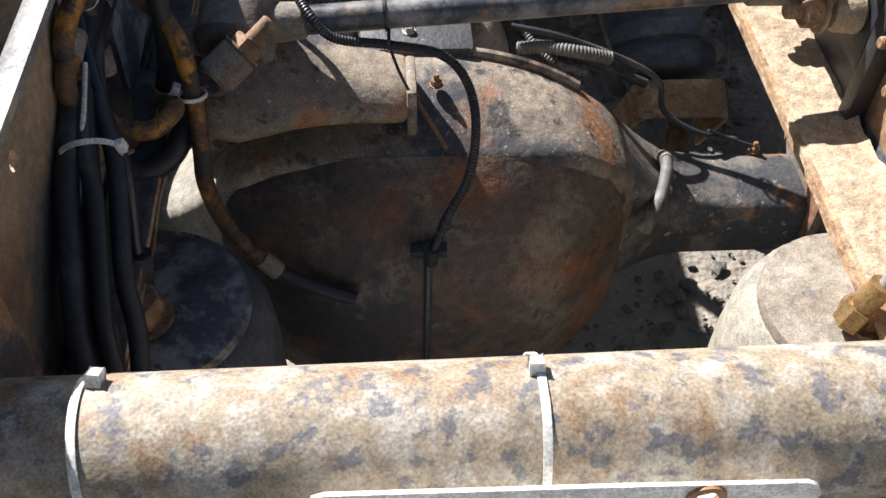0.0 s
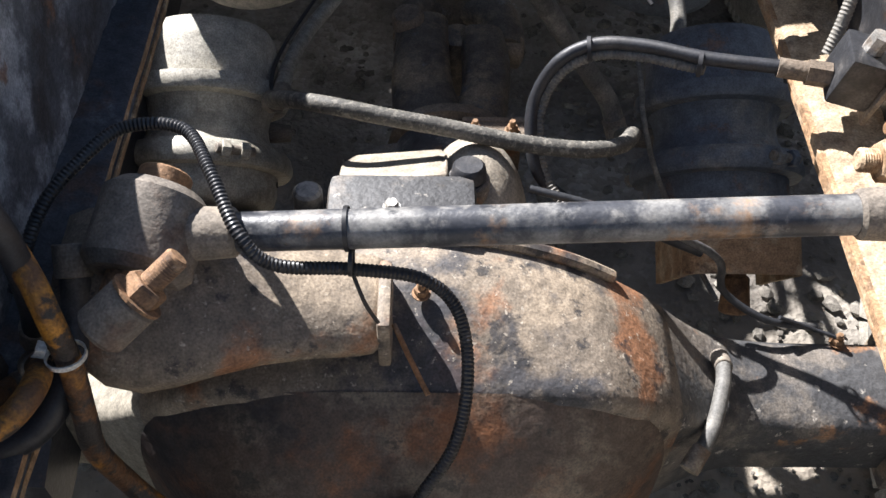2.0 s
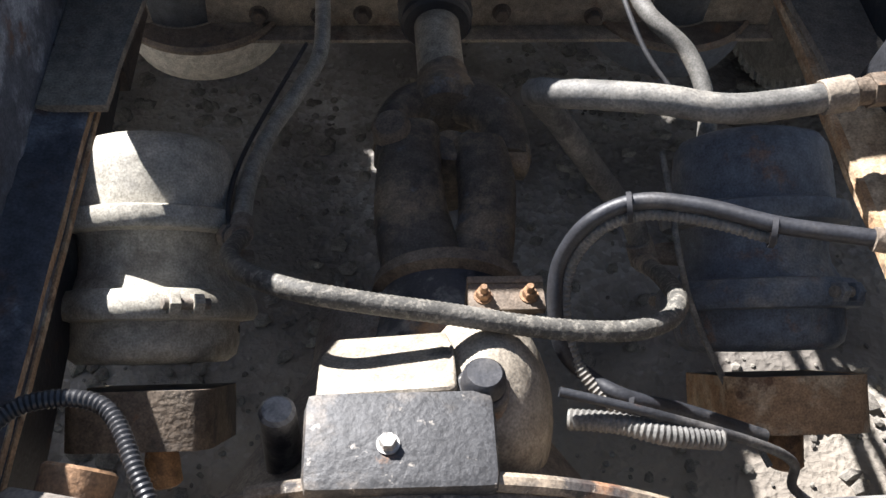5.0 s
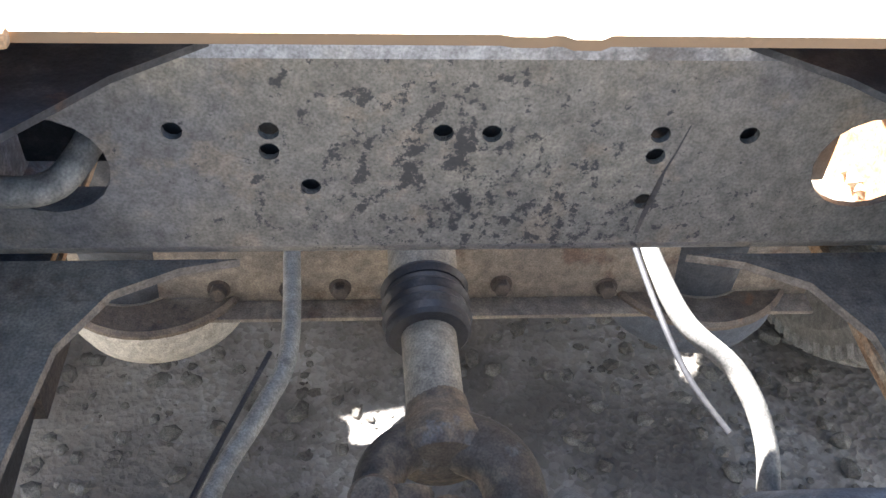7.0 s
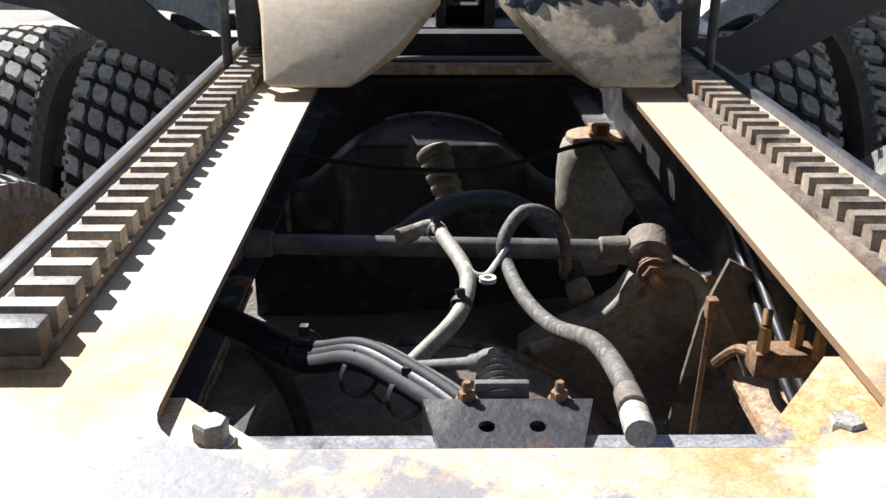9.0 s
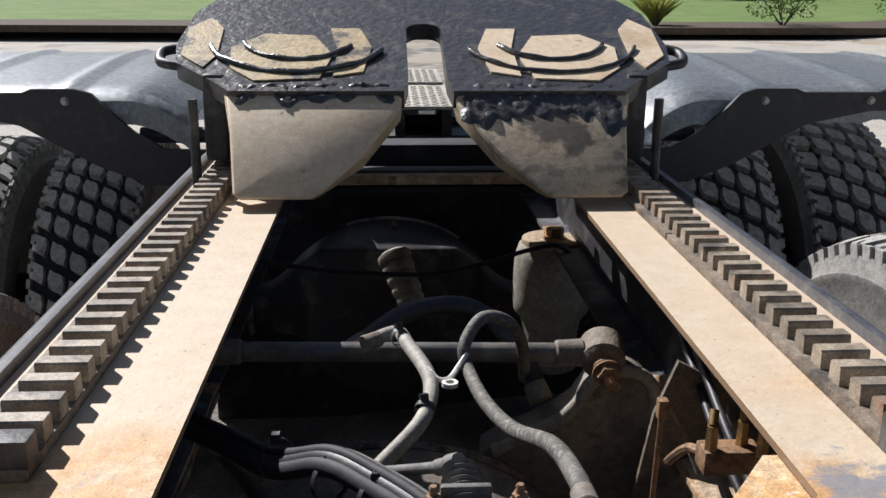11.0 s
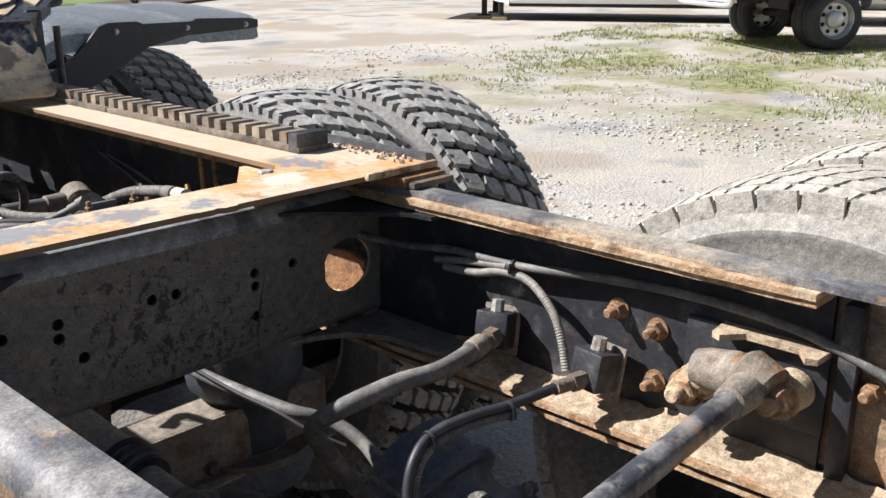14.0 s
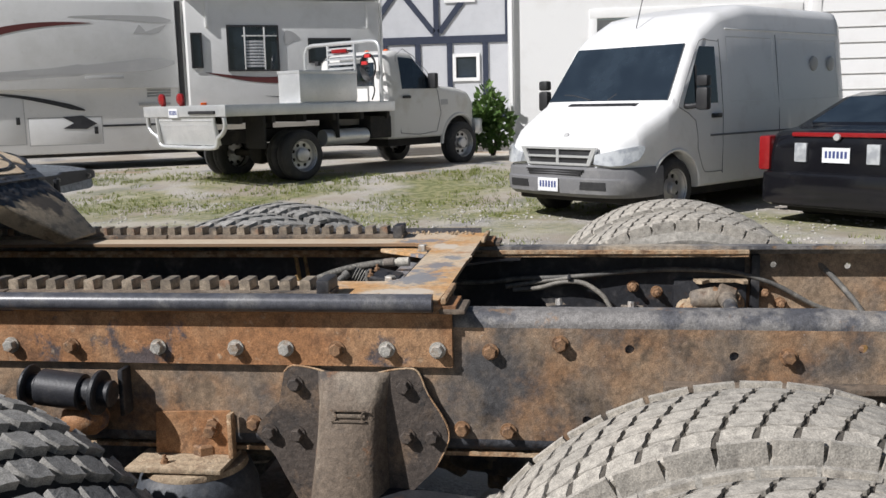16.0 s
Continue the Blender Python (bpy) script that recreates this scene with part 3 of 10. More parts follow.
def make_ground():
    bm = bmesh.new()
    xs = sorted({round(v, 3) for v in [-400, -200, -100, -60, -40, -28, -20, -14, -10, -7, -5, *np.arange(-4, 9.1, 0.25), *np.arange(10, 46, 1.5), 52, 60, 80, 120, 200, 400]})
    ys = sorted({round(v, 3) for v in [-400, -200, -100, -60, -40, -25, -15, -10, -7, *np.arange(-5, 9.1, 0.25), *np.arange(10, 46, 1.5), 52, 60, 80, 120, 200, 400]})
    grid = {}
    for i, x in enumerate(xs):
        for j, y in enumerate(ys):
            z = ground_height(x, y)
            if -5 < x < 10 and -6 < y < 10:
                z += 0.012 * noise.noise(Vector((x * 1.3, y * 1.3, 0.3))) + 0.008 * noise.noise(Vector((x * 4, y * 4, 2)))
            grid[i, j] = bm.verts.new((x, y, z))
    for i in range(len(xs) - 1):
        for j in range(len(ys) - 1):
            bm.faces.new((grid[i, j], grid[i + 1, j], grid[i + 1, j + 1], grid[i, j + 1]))
    m = bpy.data.materials.new("gravel_yard")
    m.use_nodes = True
    n, l = m.node_tree.nodes, m.node_tree.links
    bsdf = n["Principled BSDF"]
    bsdf.inputs["Roughness"].default_value = 0.95
    tc = n.new("ShaderNodeTexCoord")

    def tex(scale, detail=5.0, low=0.4, high=0.6):
        t = n.new("ShaderNodeTexNoise")
        t.inputs["Scale"].default_value, t.inputs["Detail"].default_value = scale, detail
        l.new(tc.outputs["Object"], t.inputs["Vector"])
        r = n.new("ShaderNodeMapRange")
        r.interpolation_type = "SMOOTHSTEP"
        r.inputs[1].default_value, r.inputs[2].default_value = low, high
        l.new(t.outputs[0], r.inputs[0])
        return r.outputs[0]

    def blend(fac, a, b):
        mx = n.new("ShaderNodeMix")
        mx.data_type = "RGBA"
        l.new(fac, mx.inputs[0])
        for slot, v in ((6, a), (7, b)):
            if isinstance(v, tuple):
                mx.inputs[slot].default_value = (*v, 1)
            else:
                l.new(v, mx.inputs[slot])
        return mx.outputs[2]

    vor = n.new("ShaderNodeTexVoronoi")
    vor.inputs["Scale"].default_value = 75
    l.new(tc.outputs["Object"], vor.inputs["Vector"])
    stone = n.new("ShaderNodeSeparateColor")
    l.new(vor.outputs["Color"], stone.inputs[0])
    c = blend(stone.outputs[0], (0.29, 0.265, 0.23), (0.50, 0.47, 0.43))
    c = blend(tex(1.1, 6, 0.42, 0.62), c, (0.44, 0.40, 0.335))
    c = blend(tex(60, 4, 0.6, 0.7), c, (0.56, 0.53, 0.49))
    c = blend(tex(0.8, 8, 0.54, 0.68), c, (0.24, 0.235, 0.235))
    c = blend(tex(0.65, 7, 0.58, 0.70), c, (0.34, 0.25, 0.17))
    # darker ground under the truck, its shade put into the colour in patches
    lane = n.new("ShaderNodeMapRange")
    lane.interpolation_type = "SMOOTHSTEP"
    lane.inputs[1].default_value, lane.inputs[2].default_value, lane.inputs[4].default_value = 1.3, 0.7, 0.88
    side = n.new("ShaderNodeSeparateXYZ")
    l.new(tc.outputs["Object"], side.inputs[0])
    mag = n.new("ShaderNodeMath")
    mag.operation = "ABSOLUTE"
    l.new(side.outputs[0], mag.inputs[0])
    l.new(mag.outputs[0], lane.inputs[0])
    under_shade = n.new("ShaderNodeMath")
    under_shade.operation = "MULTIPLY"
    l.new(lane.outputs[0], under_shade.inputs[0])
    l.new(tex(2.6, 7, 0.25, 0.6), under_shade.inputs[1])
    c = blend(under_shade.outputs[0], c, (0.105, 0.092, 0.08))
    c = blend(tex(0.5, 6, 0.5, 0.62), c, (0.33, 0.285, 0.23))
    # grass comes in with distance from the truck, in patches
    sep = n.new("ShaderNodeSeparateXYZ")
    l.new(tc.outputs["Object"], sep.inputs[0])
    band = n.new("ShaderNodeMapRange")
    band.interpolation_type = "SMOOTHSTEP"
    band.inputs[1].default_value, band.inputs[2].default_value = 4.5, 9.0
    l.new(sep.outputs[0], band.inputs[0])
    out = n.new("ShaderNodeMapRange")
    out.interpolation_type = "SMOOTHSTEP"
    out.inputs[1].default_value, out.inputs[2].default_value = 14.5, 12.5
    bend = n.new("ShaderNodeMath")
    bend.operation = "MULTIPLY_ADD"
    bend.inputs[1].default_value = -0.1
    l.new(sep.outputs[1], bend.inputs[0])
    l.new(sep.outputs[0], bend.inputs[2])
    l.new(bend.outputs[0], out.inputs[0])
    ahead = n.new("ShaderNodeMapRange")
    ahead.interpolation_type = "SMOOTHSTEP"
    ahead.inputs[1].default_value, ahead.inputs[2].default_value = 9.0, 5.0
    l.new(sep.outputs[1], ahead.inputs[0])
    mul = n.new("ShaderNodeMath")
    mul.operation = "MULTIPLY"
    l.new(band.outputs[0], mul.inputs[0])
    l.new(out.outputs[0], mul.inputs[1])
    mul1 = n.new("ShaderNodeMath")
    mul1.operation = "MULTIPLY"
    l.new(mul.outputs[0], mul1.inputs[0])
    l.new(ahead.outputs[0], mul1.inputs[1])
    mul2 = n.new("ShaderNodeMath")
    mul2.operation = "MULTIPLY"
    l.new(mul1.outputs[0], mul2.inputs[0])
    l.new(tex(0.9, 7, 0.38, 0.62), mul2.inputs[1])
    green = blend(tex(9, 6, 0.4, 0.6), (0.15, 0.165, 0.065), (0.28, 0.265, 0.13))
    c = blend(mul2.outputs[0], c, green)
    l.new(c, bsdf.inputs["Base Color"])
    b = n.new("ShaderNodeBump")
    b.inputs["Strength"].default_value, b.inputs["Distance"].default_value = 0.4, 0.010
    l.new(vor.outputs["Distance"], b.inputs["Height"])
    b2 = n.new("ShaderNodeBump")
    b2.inputs["Strength"].default_value, b2.inputs["Distance"].default_value = 0.6, 0.02
    t3 = n.new("ShaderNodeTexNoise")
    t3.inputs["Scale"].default_value, t3.inputs["Detail"].default_value = 40, 6
    l.new(tc.outputs["Object"], t3.inputs["Vector"])
    l.new(t3.outputs[0], b2.inputs["Height"])
    l.new(b.outputs[0], b2.inputs["Normal"])
    l.new(b2.outputs[0], bsdf.inputs["Normal"])
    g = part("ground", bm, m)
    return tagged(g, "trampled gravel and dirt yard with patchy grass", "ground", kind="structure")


make_ground()


M_stone = mat("grey_brown_pebbles", (0.40, 0.375, 0.335), 0.9, 0, [((0.58, 0.56, 0.53), 9.0, 0.45, 0.6, 0.9, 3), ((0.22, 0.20, 0.18), 17, 0.5, 0.62, 0.7, 4)], 0.3, 120)


def gravel(name, n, x0, x1, y0, y1, r0, r1, label, material=None):
    """Loose stones: squashed, uneven icosahedra turned at random, denser in drifts."""
    rng = np.random.default_rng(int(x1 * 100) + n)
    g = (1 + 5 ** 0.5) / 2
    ico = np.array([(-1, g, 0), (1, g, 0), (-1, -g, 0), (1, -g, 0), (0, -1, g), (0, 1, g), (0, -1, -g), (0, 1, -g), (g, 0, -1), (g, 0, 1), (-g, 0, -1), (-g, 0, 1)]) / 1.9
    tri = np.array([(0, 11, 5), (0, 5, 1), (0, 1, 7), (0, 7, 10), (0, 10, 11), (1, 5, 9), (5, 11, 4), (11, 10, 2), (10, 7, 6), (7, 1, 8), (3, 9, 4), (3, 4, 2), (3, 2, 6), (3, 6, 8), (3, 8, 9), (4, 9, 5), (2, 4, 11), (6, 2, 10), (8, 6, 7), (9, 8, 1)])
    verts, faces = [], []
    while len(verts) < n:
        x, y = rng.uniform(x0, x1), rng.uniform(y0, y1)
        if x > 6.5 and rng.uniform() < 0.6:
            continue
        if noise.noise(Vector((x * 0.7, y * 0.7, 5.0))) + 0.5 * noise.noise(Vector((x * 2.3, y * 2.3, 1.0))) < rng.uniform(-0.22, 0.34):
            continue
        r = r0 + (r1 - r0) * rng.uniform() ** 3.2
        a = rng.uniform(0, 6.283)
        p = ico * (1 + rng.uniform(-0.22, 0.22, (12, 1))) * np.array([rng.uniform(0.8, 1.3), rng.uniform(0.7, 1.0), rng.uniform(0.4, 0.7)]) * r
        c, s_ = math.cos(a), math.sin(a)
        p = p @ np.array([(c, s_, 0), (-s_, c, 0), (0, 0, 1)])
        verts.append(p + np.array([x, y, ground_height(x, y) + r * 0.25]))
    k = len(verts)
    allv = np.concatenate(verts)
    allf = (tri[None, :, :] + (np.arange(k) * 12)[:, None, None]).reshape(-1, 3)
    me = bpy.data.meshes.new(name)
    me.from_pydata(allv.tolist(), [], allf.tolist())
    me.materials.append(material or M_stone)
    tagged(new(name, me), label, "gravel", kind="stuff")


# Dark copy of the pebble colour, with the chassis shade put in.
M_stone_dark = mat("shade_dark_pebbles", (0.15, 0.135, 0.115), 0.95, 0, [((0.24, 0.22, 0.19), 9.0, 0.45, 0.6, 0.8, 3), ((0.08, 0.07, 0.06), 17, 0.5, 0.62, 0.7, 4)], 0.3, 120)
gravel("gravel", 2600, -0.75, 0.75, -1.6, 1.3, 0.004, 0.022, "loose stones under the chassis, coloured darker for its shade", M_stone_dark)
gravel("gravel", 26000, 1.3, 10.5, -3.5, 10.5, 0.004, 0.024, "scattered grey gravel on the yard beside the wheels")


# ---- the truck's frame ----
RAIL_TOP, RAIL_BOT = 1.008, 0.728
REAR, FRONT = -1.45, 4.2


def frame_rail(side):
    s = side
    label = "long steel chassis rail, rust showing through worn black paint"
    rail = thing("frame_rail", label, "chassis rail", "chassis rails")
    holes = [ring(y, z, 0.009, 10) for y, z in ((-0.438, 0.939), (-0.626, 0.928), (-0.85, 0.945), (-1.05, 0.935), (-0.36, 0.80))]
    if s > 0:
        holes = [ring(y, z, 0.009, 10) for y, z in ((-0.478, 0.963), (-0.674, 0.95), (-0.861, 0.948), (-1.05, 0.945))]
    bm = bmesh.new()
    sheet(bm, [(REAR, RAIL_BOT + 0.030), (FRONT, RAIL_BOT + 0.030), (FRONT, RAIL_TOP - 0.030), (REAR, RAIL_TOP - 0.030)], holes, 0.009, Matrix.Translation((0.421 if s > 0 else -0.43, 0, 0)) @ YZ)
    part("web", bm, M_rail, rail)
    for name, z0, inner in (("top_flange", RAIL_TOP - 0.009, 0.362), ("bottom_flange", RAIL_BOT, 0.352 if s > 0 else 0.370)):
        bm = bmesh.new()
        up = name == "top_flange"
        prof = [(inner, 0), (0.400, 0), (0.409, 0.0015), (0.417, 0.005), (0.4235, 0.0105), (0.428, 0.0175), (0.430, 0.024), (0.430, 0.030), (0.421, 0.030), (0.4205, 0.022), (0.416, 0.013), (0.409, 0.0095), (0.400, 0.009), (inner, 0.009)]
        vs = []
        for y in (REAR, -0.86, -0.80, FRONT):
            trim = (0.396 if y < -0.82 else 0.378) if up and s < 0 else inner
            vs.append([bm.verts.new((s * max(u, trim), y, (z0 + 0.009 - v) if up else (z0 + v))) for u, v in prof])
        k = len(prof)
        for r0, r1 in zip(vs, vs[1:]):
            for i in range(k):
                bm.faces.new((r0[i], r0[(i + 1) % k], r1[(i + 1) % k], r1[i]))
        bm.faces.new(vs[0]), bm.faces.new(vs[-1])
        part(name, bm, M_railtop if up else M_darkmottle, rail, "scuffed dusty top flange" if up else "bottom flange in mottled dark blue-grey")
    # the nested liner whose flaking edges show under the top flange and over the bottom one
    for z0, z1, inner in ((RAIL_TOP - 0.018, RAIL_TOP - 0.0095, 0.347), (RAIL_TOP - 0.027, RAIL_TOP - 0.0185, 0.352), (RAIL_BOT + 0.0095, RAIL_BOT + 0.018, 0.338), (RAIL_BOT - 0.0085, RAIL_BOT - 0.0005, 0.345)):
        bm = bmesh.new()
        n = 70
        rows = []
        y0, y1 = (-0.785, 2.6) if z0 > 0.9 else (-1.35, 0.95)
        for i in range(n + 1):
            y = y0 + (y1 - y0) * i / n
            w = (max(inner, 0.383 if z0 > 0.9 else 0.368) if s < 0 else inner) + 0.003 * noise.noise(Vector((y * 14, z0 * 50, s)))
            rows.append([bm.verts.new((s * a, y, b)) for a, b in ((w, z0), (0.4195, z0), (0.4195, z1), (w, z1))])
        for a, b in zip(rows, rows[1:]):
            for k in range(4):
                bm.faces.new((a[k], a[(k + 1) % 4], b[(k + 1) % 4], b[k]))
        bm.faces.new(rows[0]), bm.faces.new(rows[-1])
        part("liner_edge", bm, M_lay, rail, "flaking rusty liner edge")
    bm = bmesh.new()
    box(bm, min(s * 0.413, s * 0.4205), max(s * 0.413, s * 0.4205), -0.785, 2.6, RAIL_BOT + 0.0185, RAIL_TOP - 0.0275)
    part("liner_web", bm, M_black if s > 0 else M_liner, rail, "inner liner, worn black" if s > 0 else "inner liner, scraped blue-grey")
    # dirt lying on the bottom flange
    bm = bmesh.new()
    rows = []
    for i in range(161):
        y = -1.3 + 2.2 * i / 160
        hgt = 0.006 + 0.016 * max(0, noise.noise(Vector((y * 6, s * 3, 1)))) + 0.006 * noise.noise(Vector((y * 30, s, 4)))
        hgt = max(hgt, 0.002)
        zz = RAIL_BOT + 0.0185
        rows.append([bm.verts.new((s * a, y, b)) for a, b in ((0.345 if s > 0 else 0.368, zz), (0.35 if s > 0 else 0.37, zz + hgt * 0.3), (0.375, zz + hgt * 0.6), (0.40, zz + hgt), (0.4125, zz + hgt * 1.7))])
    for a, b in zip(rows, rows[1:]):
        for k in range(4):
            bm.faces.new((a[k], a[k + 1], b[k + 1], b[k]))
    part("caked_dirt", bm, M_dirt if s > 0 else M_darkmottle, rail, "dry tan dirt" if s > 0 else "dark blue-grey crust")
    # bolts through the web
    if s < 0:
        for y, z in ((-0.179, 0.932), (-0.31, 0.949), (-0.72, 0.93), (-0.122, 0.778), (-0.211, 0.776), (0.294, 0.78), (0.377, 0.779)):
            shared("bolt", ME_bolt, rail, facing((-0.4305, y, z), (-1, 0, 0), y * 9))
    else:
        for y, z in ((-0.492, 0.89), (-0.555, 0.876), (-0.556, 0.80), (-0.837, 0.874), (-0.88, 0.845), (-0.94, 0.80)):
            shared("nut", ME_nut, rail, facing((0.4125 if y > -0.785 else 0.4205, y, z), (-1, 0, 0), y * 9))
        for y, z in ((-0.179, 0.932), (-0.31, 0.949), (-0.72, 0.93)):
            shared("bolt", ME_bolt, rail, facing((0.4305, y, z), (1, 0, 0), y * 9))
    return rail


rail_l, rail_r = frame_rail(-1), frame_rail(1)


def mount_angle(s):
    ang = thing("mounting_angle", "rusty orange steel angle bolted along the outside of the rail", "steel angle", "slider mounting angles")
    bm = bmesh.new()
    sheet(bm, [(-0.108, 0.903), (2.5, 0.903), (2.5, 1.02), (-0.108, 1.02)], [], 0.012, Matrix.Translation((0.4315 if s > 0 else -0.4435, 0, 0)) @ YZ)
    part("upright_leg", bm, M_rust, ang)
    bm = bmesh.new()
    box(bm, min(s * 0.36, s * 0.455), max(s * 0.36, s * 0.455), -0.118, 2.5, RAIL_TOP + 0.0005, 1.0252, 0.002)
    part("top_leg", bm, M_rust, ang)
    for k, y in enumerate((-0.08, 0.018, 0.116, 0.217, 0.318, 0.477, 0.66, 0.79, 0.92, 1.08, 1.24, 1.4)):
        shared("bolt", ME_bolt if k in (2, 6) else ME_boltclean, ang, facing((s * 0.4437, y, 0.937), (s, 0, 0), k * 1.3))
    # weld beads along the top
    bm = bmesh.new()
    for y0, y1 in ((-0.09, 0.0), (0.22, 0.3), (0.42, 0.47), (0.72, 0.86), (1.1, 1.2)):
        sweep(bm, [(s * 0.452, y0 + (y1 - y0) * i / 6, 1.021 + 0.0025 * (i % 2)) for i in range(7)], 0.005, 8, steps=2)
    tagged(part("weld_bead", bm, M_rust, ang), kind="stuff")
    return ang


mount_angle(-1), mount_angle(1)

# ---- the slider base under the fifth wheel ----
PZ = 1.0335
slider = thing("slider_deck", "worn fifth wheel slider base plate, paint rubbed through to rust", "fifth wheel slider")


def arc(cx, cy, r, a0, a1, n=8):
    return [(cx + r * math.cos(radians(a0 + (a1 - a0) * k / n)), cy + r * math.sin(radians(a0 + (a1 - a0) * k / n))) for k in range(n + 1)]


bm = bmesh.new()
outer = [(-0.452, -0.084), (-0.30, -0.087), (-0.002, -0.087), (0.006, -0.0895), (0.026, -0.0895), (0.032, -0.0875), (0.038, -0.088), (0.044, -0.0925), (0.062, -0.0925), (0.069, -0.0875), (0.30, -0.088), (0.452, -0.088), (0.452, 2.0), (0.264, 2.0)]
inner = [(0.2585, 0.082), (0.245, 0.062), (0.17, 0.022)] + arc(-0.205, 0.076, 0.054, 270, 180) + [(-0.264, 2.0), (-0.452, 2.0)]
sheet(bm, outer + inner, [], 0.0080, Matrix.Translation((0, 0, PZ - 0.0080)))
part("base_plate", bm, M_deck, slider)
for s in (-1, 1):
    bm = bmesh.new()
    bar = [(0.4525, -0.020), (0.460, -0.0205)] + arc(0.4595, -0.0035, 0.0170, -80, 90, 10) + [(0.4525, 0.0135)]
    vs = [[bm.verts.new((s * u, y, PZ + v)) for u, v in bar] for y in (-0.075, 2.0)]
    k = len(bar)
    for i in range(k):
        bm.faces.new((vs[0][i], vs[0][(i + 1) % k], vs[1][(i + 1) % k], vs[1][i]))
    bm.faces.new(vs[0]), bm.faces.new(vs[1])
    part("guide_bar", bm, M_bar, slider, "smooth dark round guide bar")
    bm = bmesh.new()
    box(bm, min(s * 0.30, s * 0.456), max(s * 0.30, s * 0.456), -0.100, -0.0895, PZ - 0.006, PZ + 0.006, 0.003)
    part("weld_ledge", bm, M_lay, slider)
    bm = bmesh.new()
    box(bm, min(s * 0.365, s * 0.458), max(s * 0.365, s * 0.458), -0.135, -0.086, RAIL_TOP + 0.001, RAIL_TOP + 0.011, 0.003)
    part("end_pad", bm, M_hanger, slider)
    # corner gusset under the opening with its bolt
    bm = bmesh.new()
    gus = [(0.27, 0.028), (0.15, 0.028), (0.16, 0.05), (0.25, 0.17), (0.275, 0.17)] if s > 0 else [(0.27, 0.028), (0.17, 0.028), (0.18, 0.045), (0.25, 0.11), (0.275, 0.11)]
    sheet(bm, [(s * u, v) for u, v in gus][:: -s], [], 0.008, Matrix.Translation((0, 0, PZ - 0.022)))
    part("corner_gusset", bm, M_plate, slider)
    shared("bolt", ME_boltclean, slider, facing((s * 0.218, 0.052, PZ - 0.0135), (0, 0, 1), 0.4))
    # dirt heaped against the guide bar
    bm = bmesh.new()
    for k in range(70):
        y = -0.06 + 0.20 * random.random()
        r = 0.0015 + 0.0045 * random.random() ** 2
        res = bmesh.ops.create_icosphere(bm, subdivisions=1, radius=r, matrix=Matrix.Translation((s * (0.448 - 0.035 * random.random() ** 2), y, PZ + r * 0.4)))
        for v in res["verts"]:
            v.co += Vector((random.random() - 0.5, random.random() - 0.5, (random.random() - 0.5) * 0.6)) * r * 0.8
    tagged(part("dirt_crust", bm, M_dirt, slider, "crust of dry dirt"), kind="stuff")
# lip along the rear edge of the opening
bm = bmesh.new()
box(bm, -0.2, 0.215, 0.0225, 0.029, PZ - 0.03, PZ - 0.004, 0.001)
part("inner_lip", bm, M_black, slider)

# toothed racks
PITCH = 0.0408


def tooth_mesh():
    bm = bmesh.new()
    prof = [(-0.0112, 0.0), (0.0112, 0.0), (0.0102, 0.0180), (0.0085, 0.0200), (-0.0085, 0.0200), (-0.0102, 0.0180)]
    a = [bm.verts.new((-0.025, y, z)) for y, z in prof]
    b = [bm.verts.new((0.025, y, z)) for y, z in prof]
    for i in range(6):
        bm.faces.new((a[i], a[(i + 1) % 6], b[(i + 1) % 6], b[i]))
    bm.faces.new(a), bm.faces.new(b)
    bmesh.ops.recalc_face_normals(bm, faces=bm.faces[:])
    me = bpy.data.meshes.new("tooth")
    bm.to_mesh(me)
    bm.free()
    me.materials.append(M_tooth)
    return me


ME_tooth = tooth_mesh()


def rack(s):
    rk = thing("toothed_rack", "dusty brown steel rack with square locking teeth on the slider", "toothed rack", "slider racks")
    bm = bmesh.new()
    for y0, y1 in ((0.128, 0.80), (0.806, 2.0)):
        box(bm, min(s * 0.344, s * 0.413), max(s * 0.344, s * 0.413), y0, y1, PZ + 0.0005, PZ + 0.011, 0.001)
    bmesh.ops.translate(bm, verts=bm.verts[:], vec=(-0.017 if s < 0 else 0.0, 0, 0))
    part("base_bar", bm, M_hanger, rk)
    bm = bmesh.new()
    box(bm, min(s * 0.343, s * 0.414), max(s * 0.343, s * 0.414), 0.130, 0.155, PZ + 0.0005, PZ + 0.0345, 0.003)
    off = -0.017 if s < 0 else 0.0
    bmesh.ops.translate(bm, verts=bm.verts[:], vec=(off, 0, 0))
    part("end_block", bm, M_black, rk)
    for k in range(1, 44):
        shared("tooth", ME_tooth, rk, Matrix.Translation((0.379 if s > 0 else -0.387, 0.142 + PITCH * k, PZ + 0.0108)))
    return rk


rack(-1), rack(1)

# ---- crossmember between the rails ----
xm = thing("crossmember", "pressed steel crossmember, chipped black paint under tan dust", "crossmember")
bm = bmesh.new()
hl = [(-0.343 + 0.052 * math.cos(a) * (1.0), 0.862 + 0.047 * math.sin(a)) for a in [2 * math.pi * k / 20 for k in range(20)]]
hr = [(-u - 0.005, v) for u, v in hl]
bores = [ring(x, z, 0.0085, 10) for x, z in ((-0.238, 0.897), (-0.164, 0.897), (-0.165, 0.877), (-0.027, 0.895), (0.012, 0.894), (0.149, 0.893), (0.149, 0.871), (0.148, 0.823), (0.223, 0.892), (-0.134, 0.841))]
sheet(bm, [(-0.412, 0.775), (0.412, 0.775), (0.412, 0.962), (-0.412, 0.962)], [hl, hr, *bores], 0.007, Matrix.Translation((0, 0.007, 0)) @ XZ)
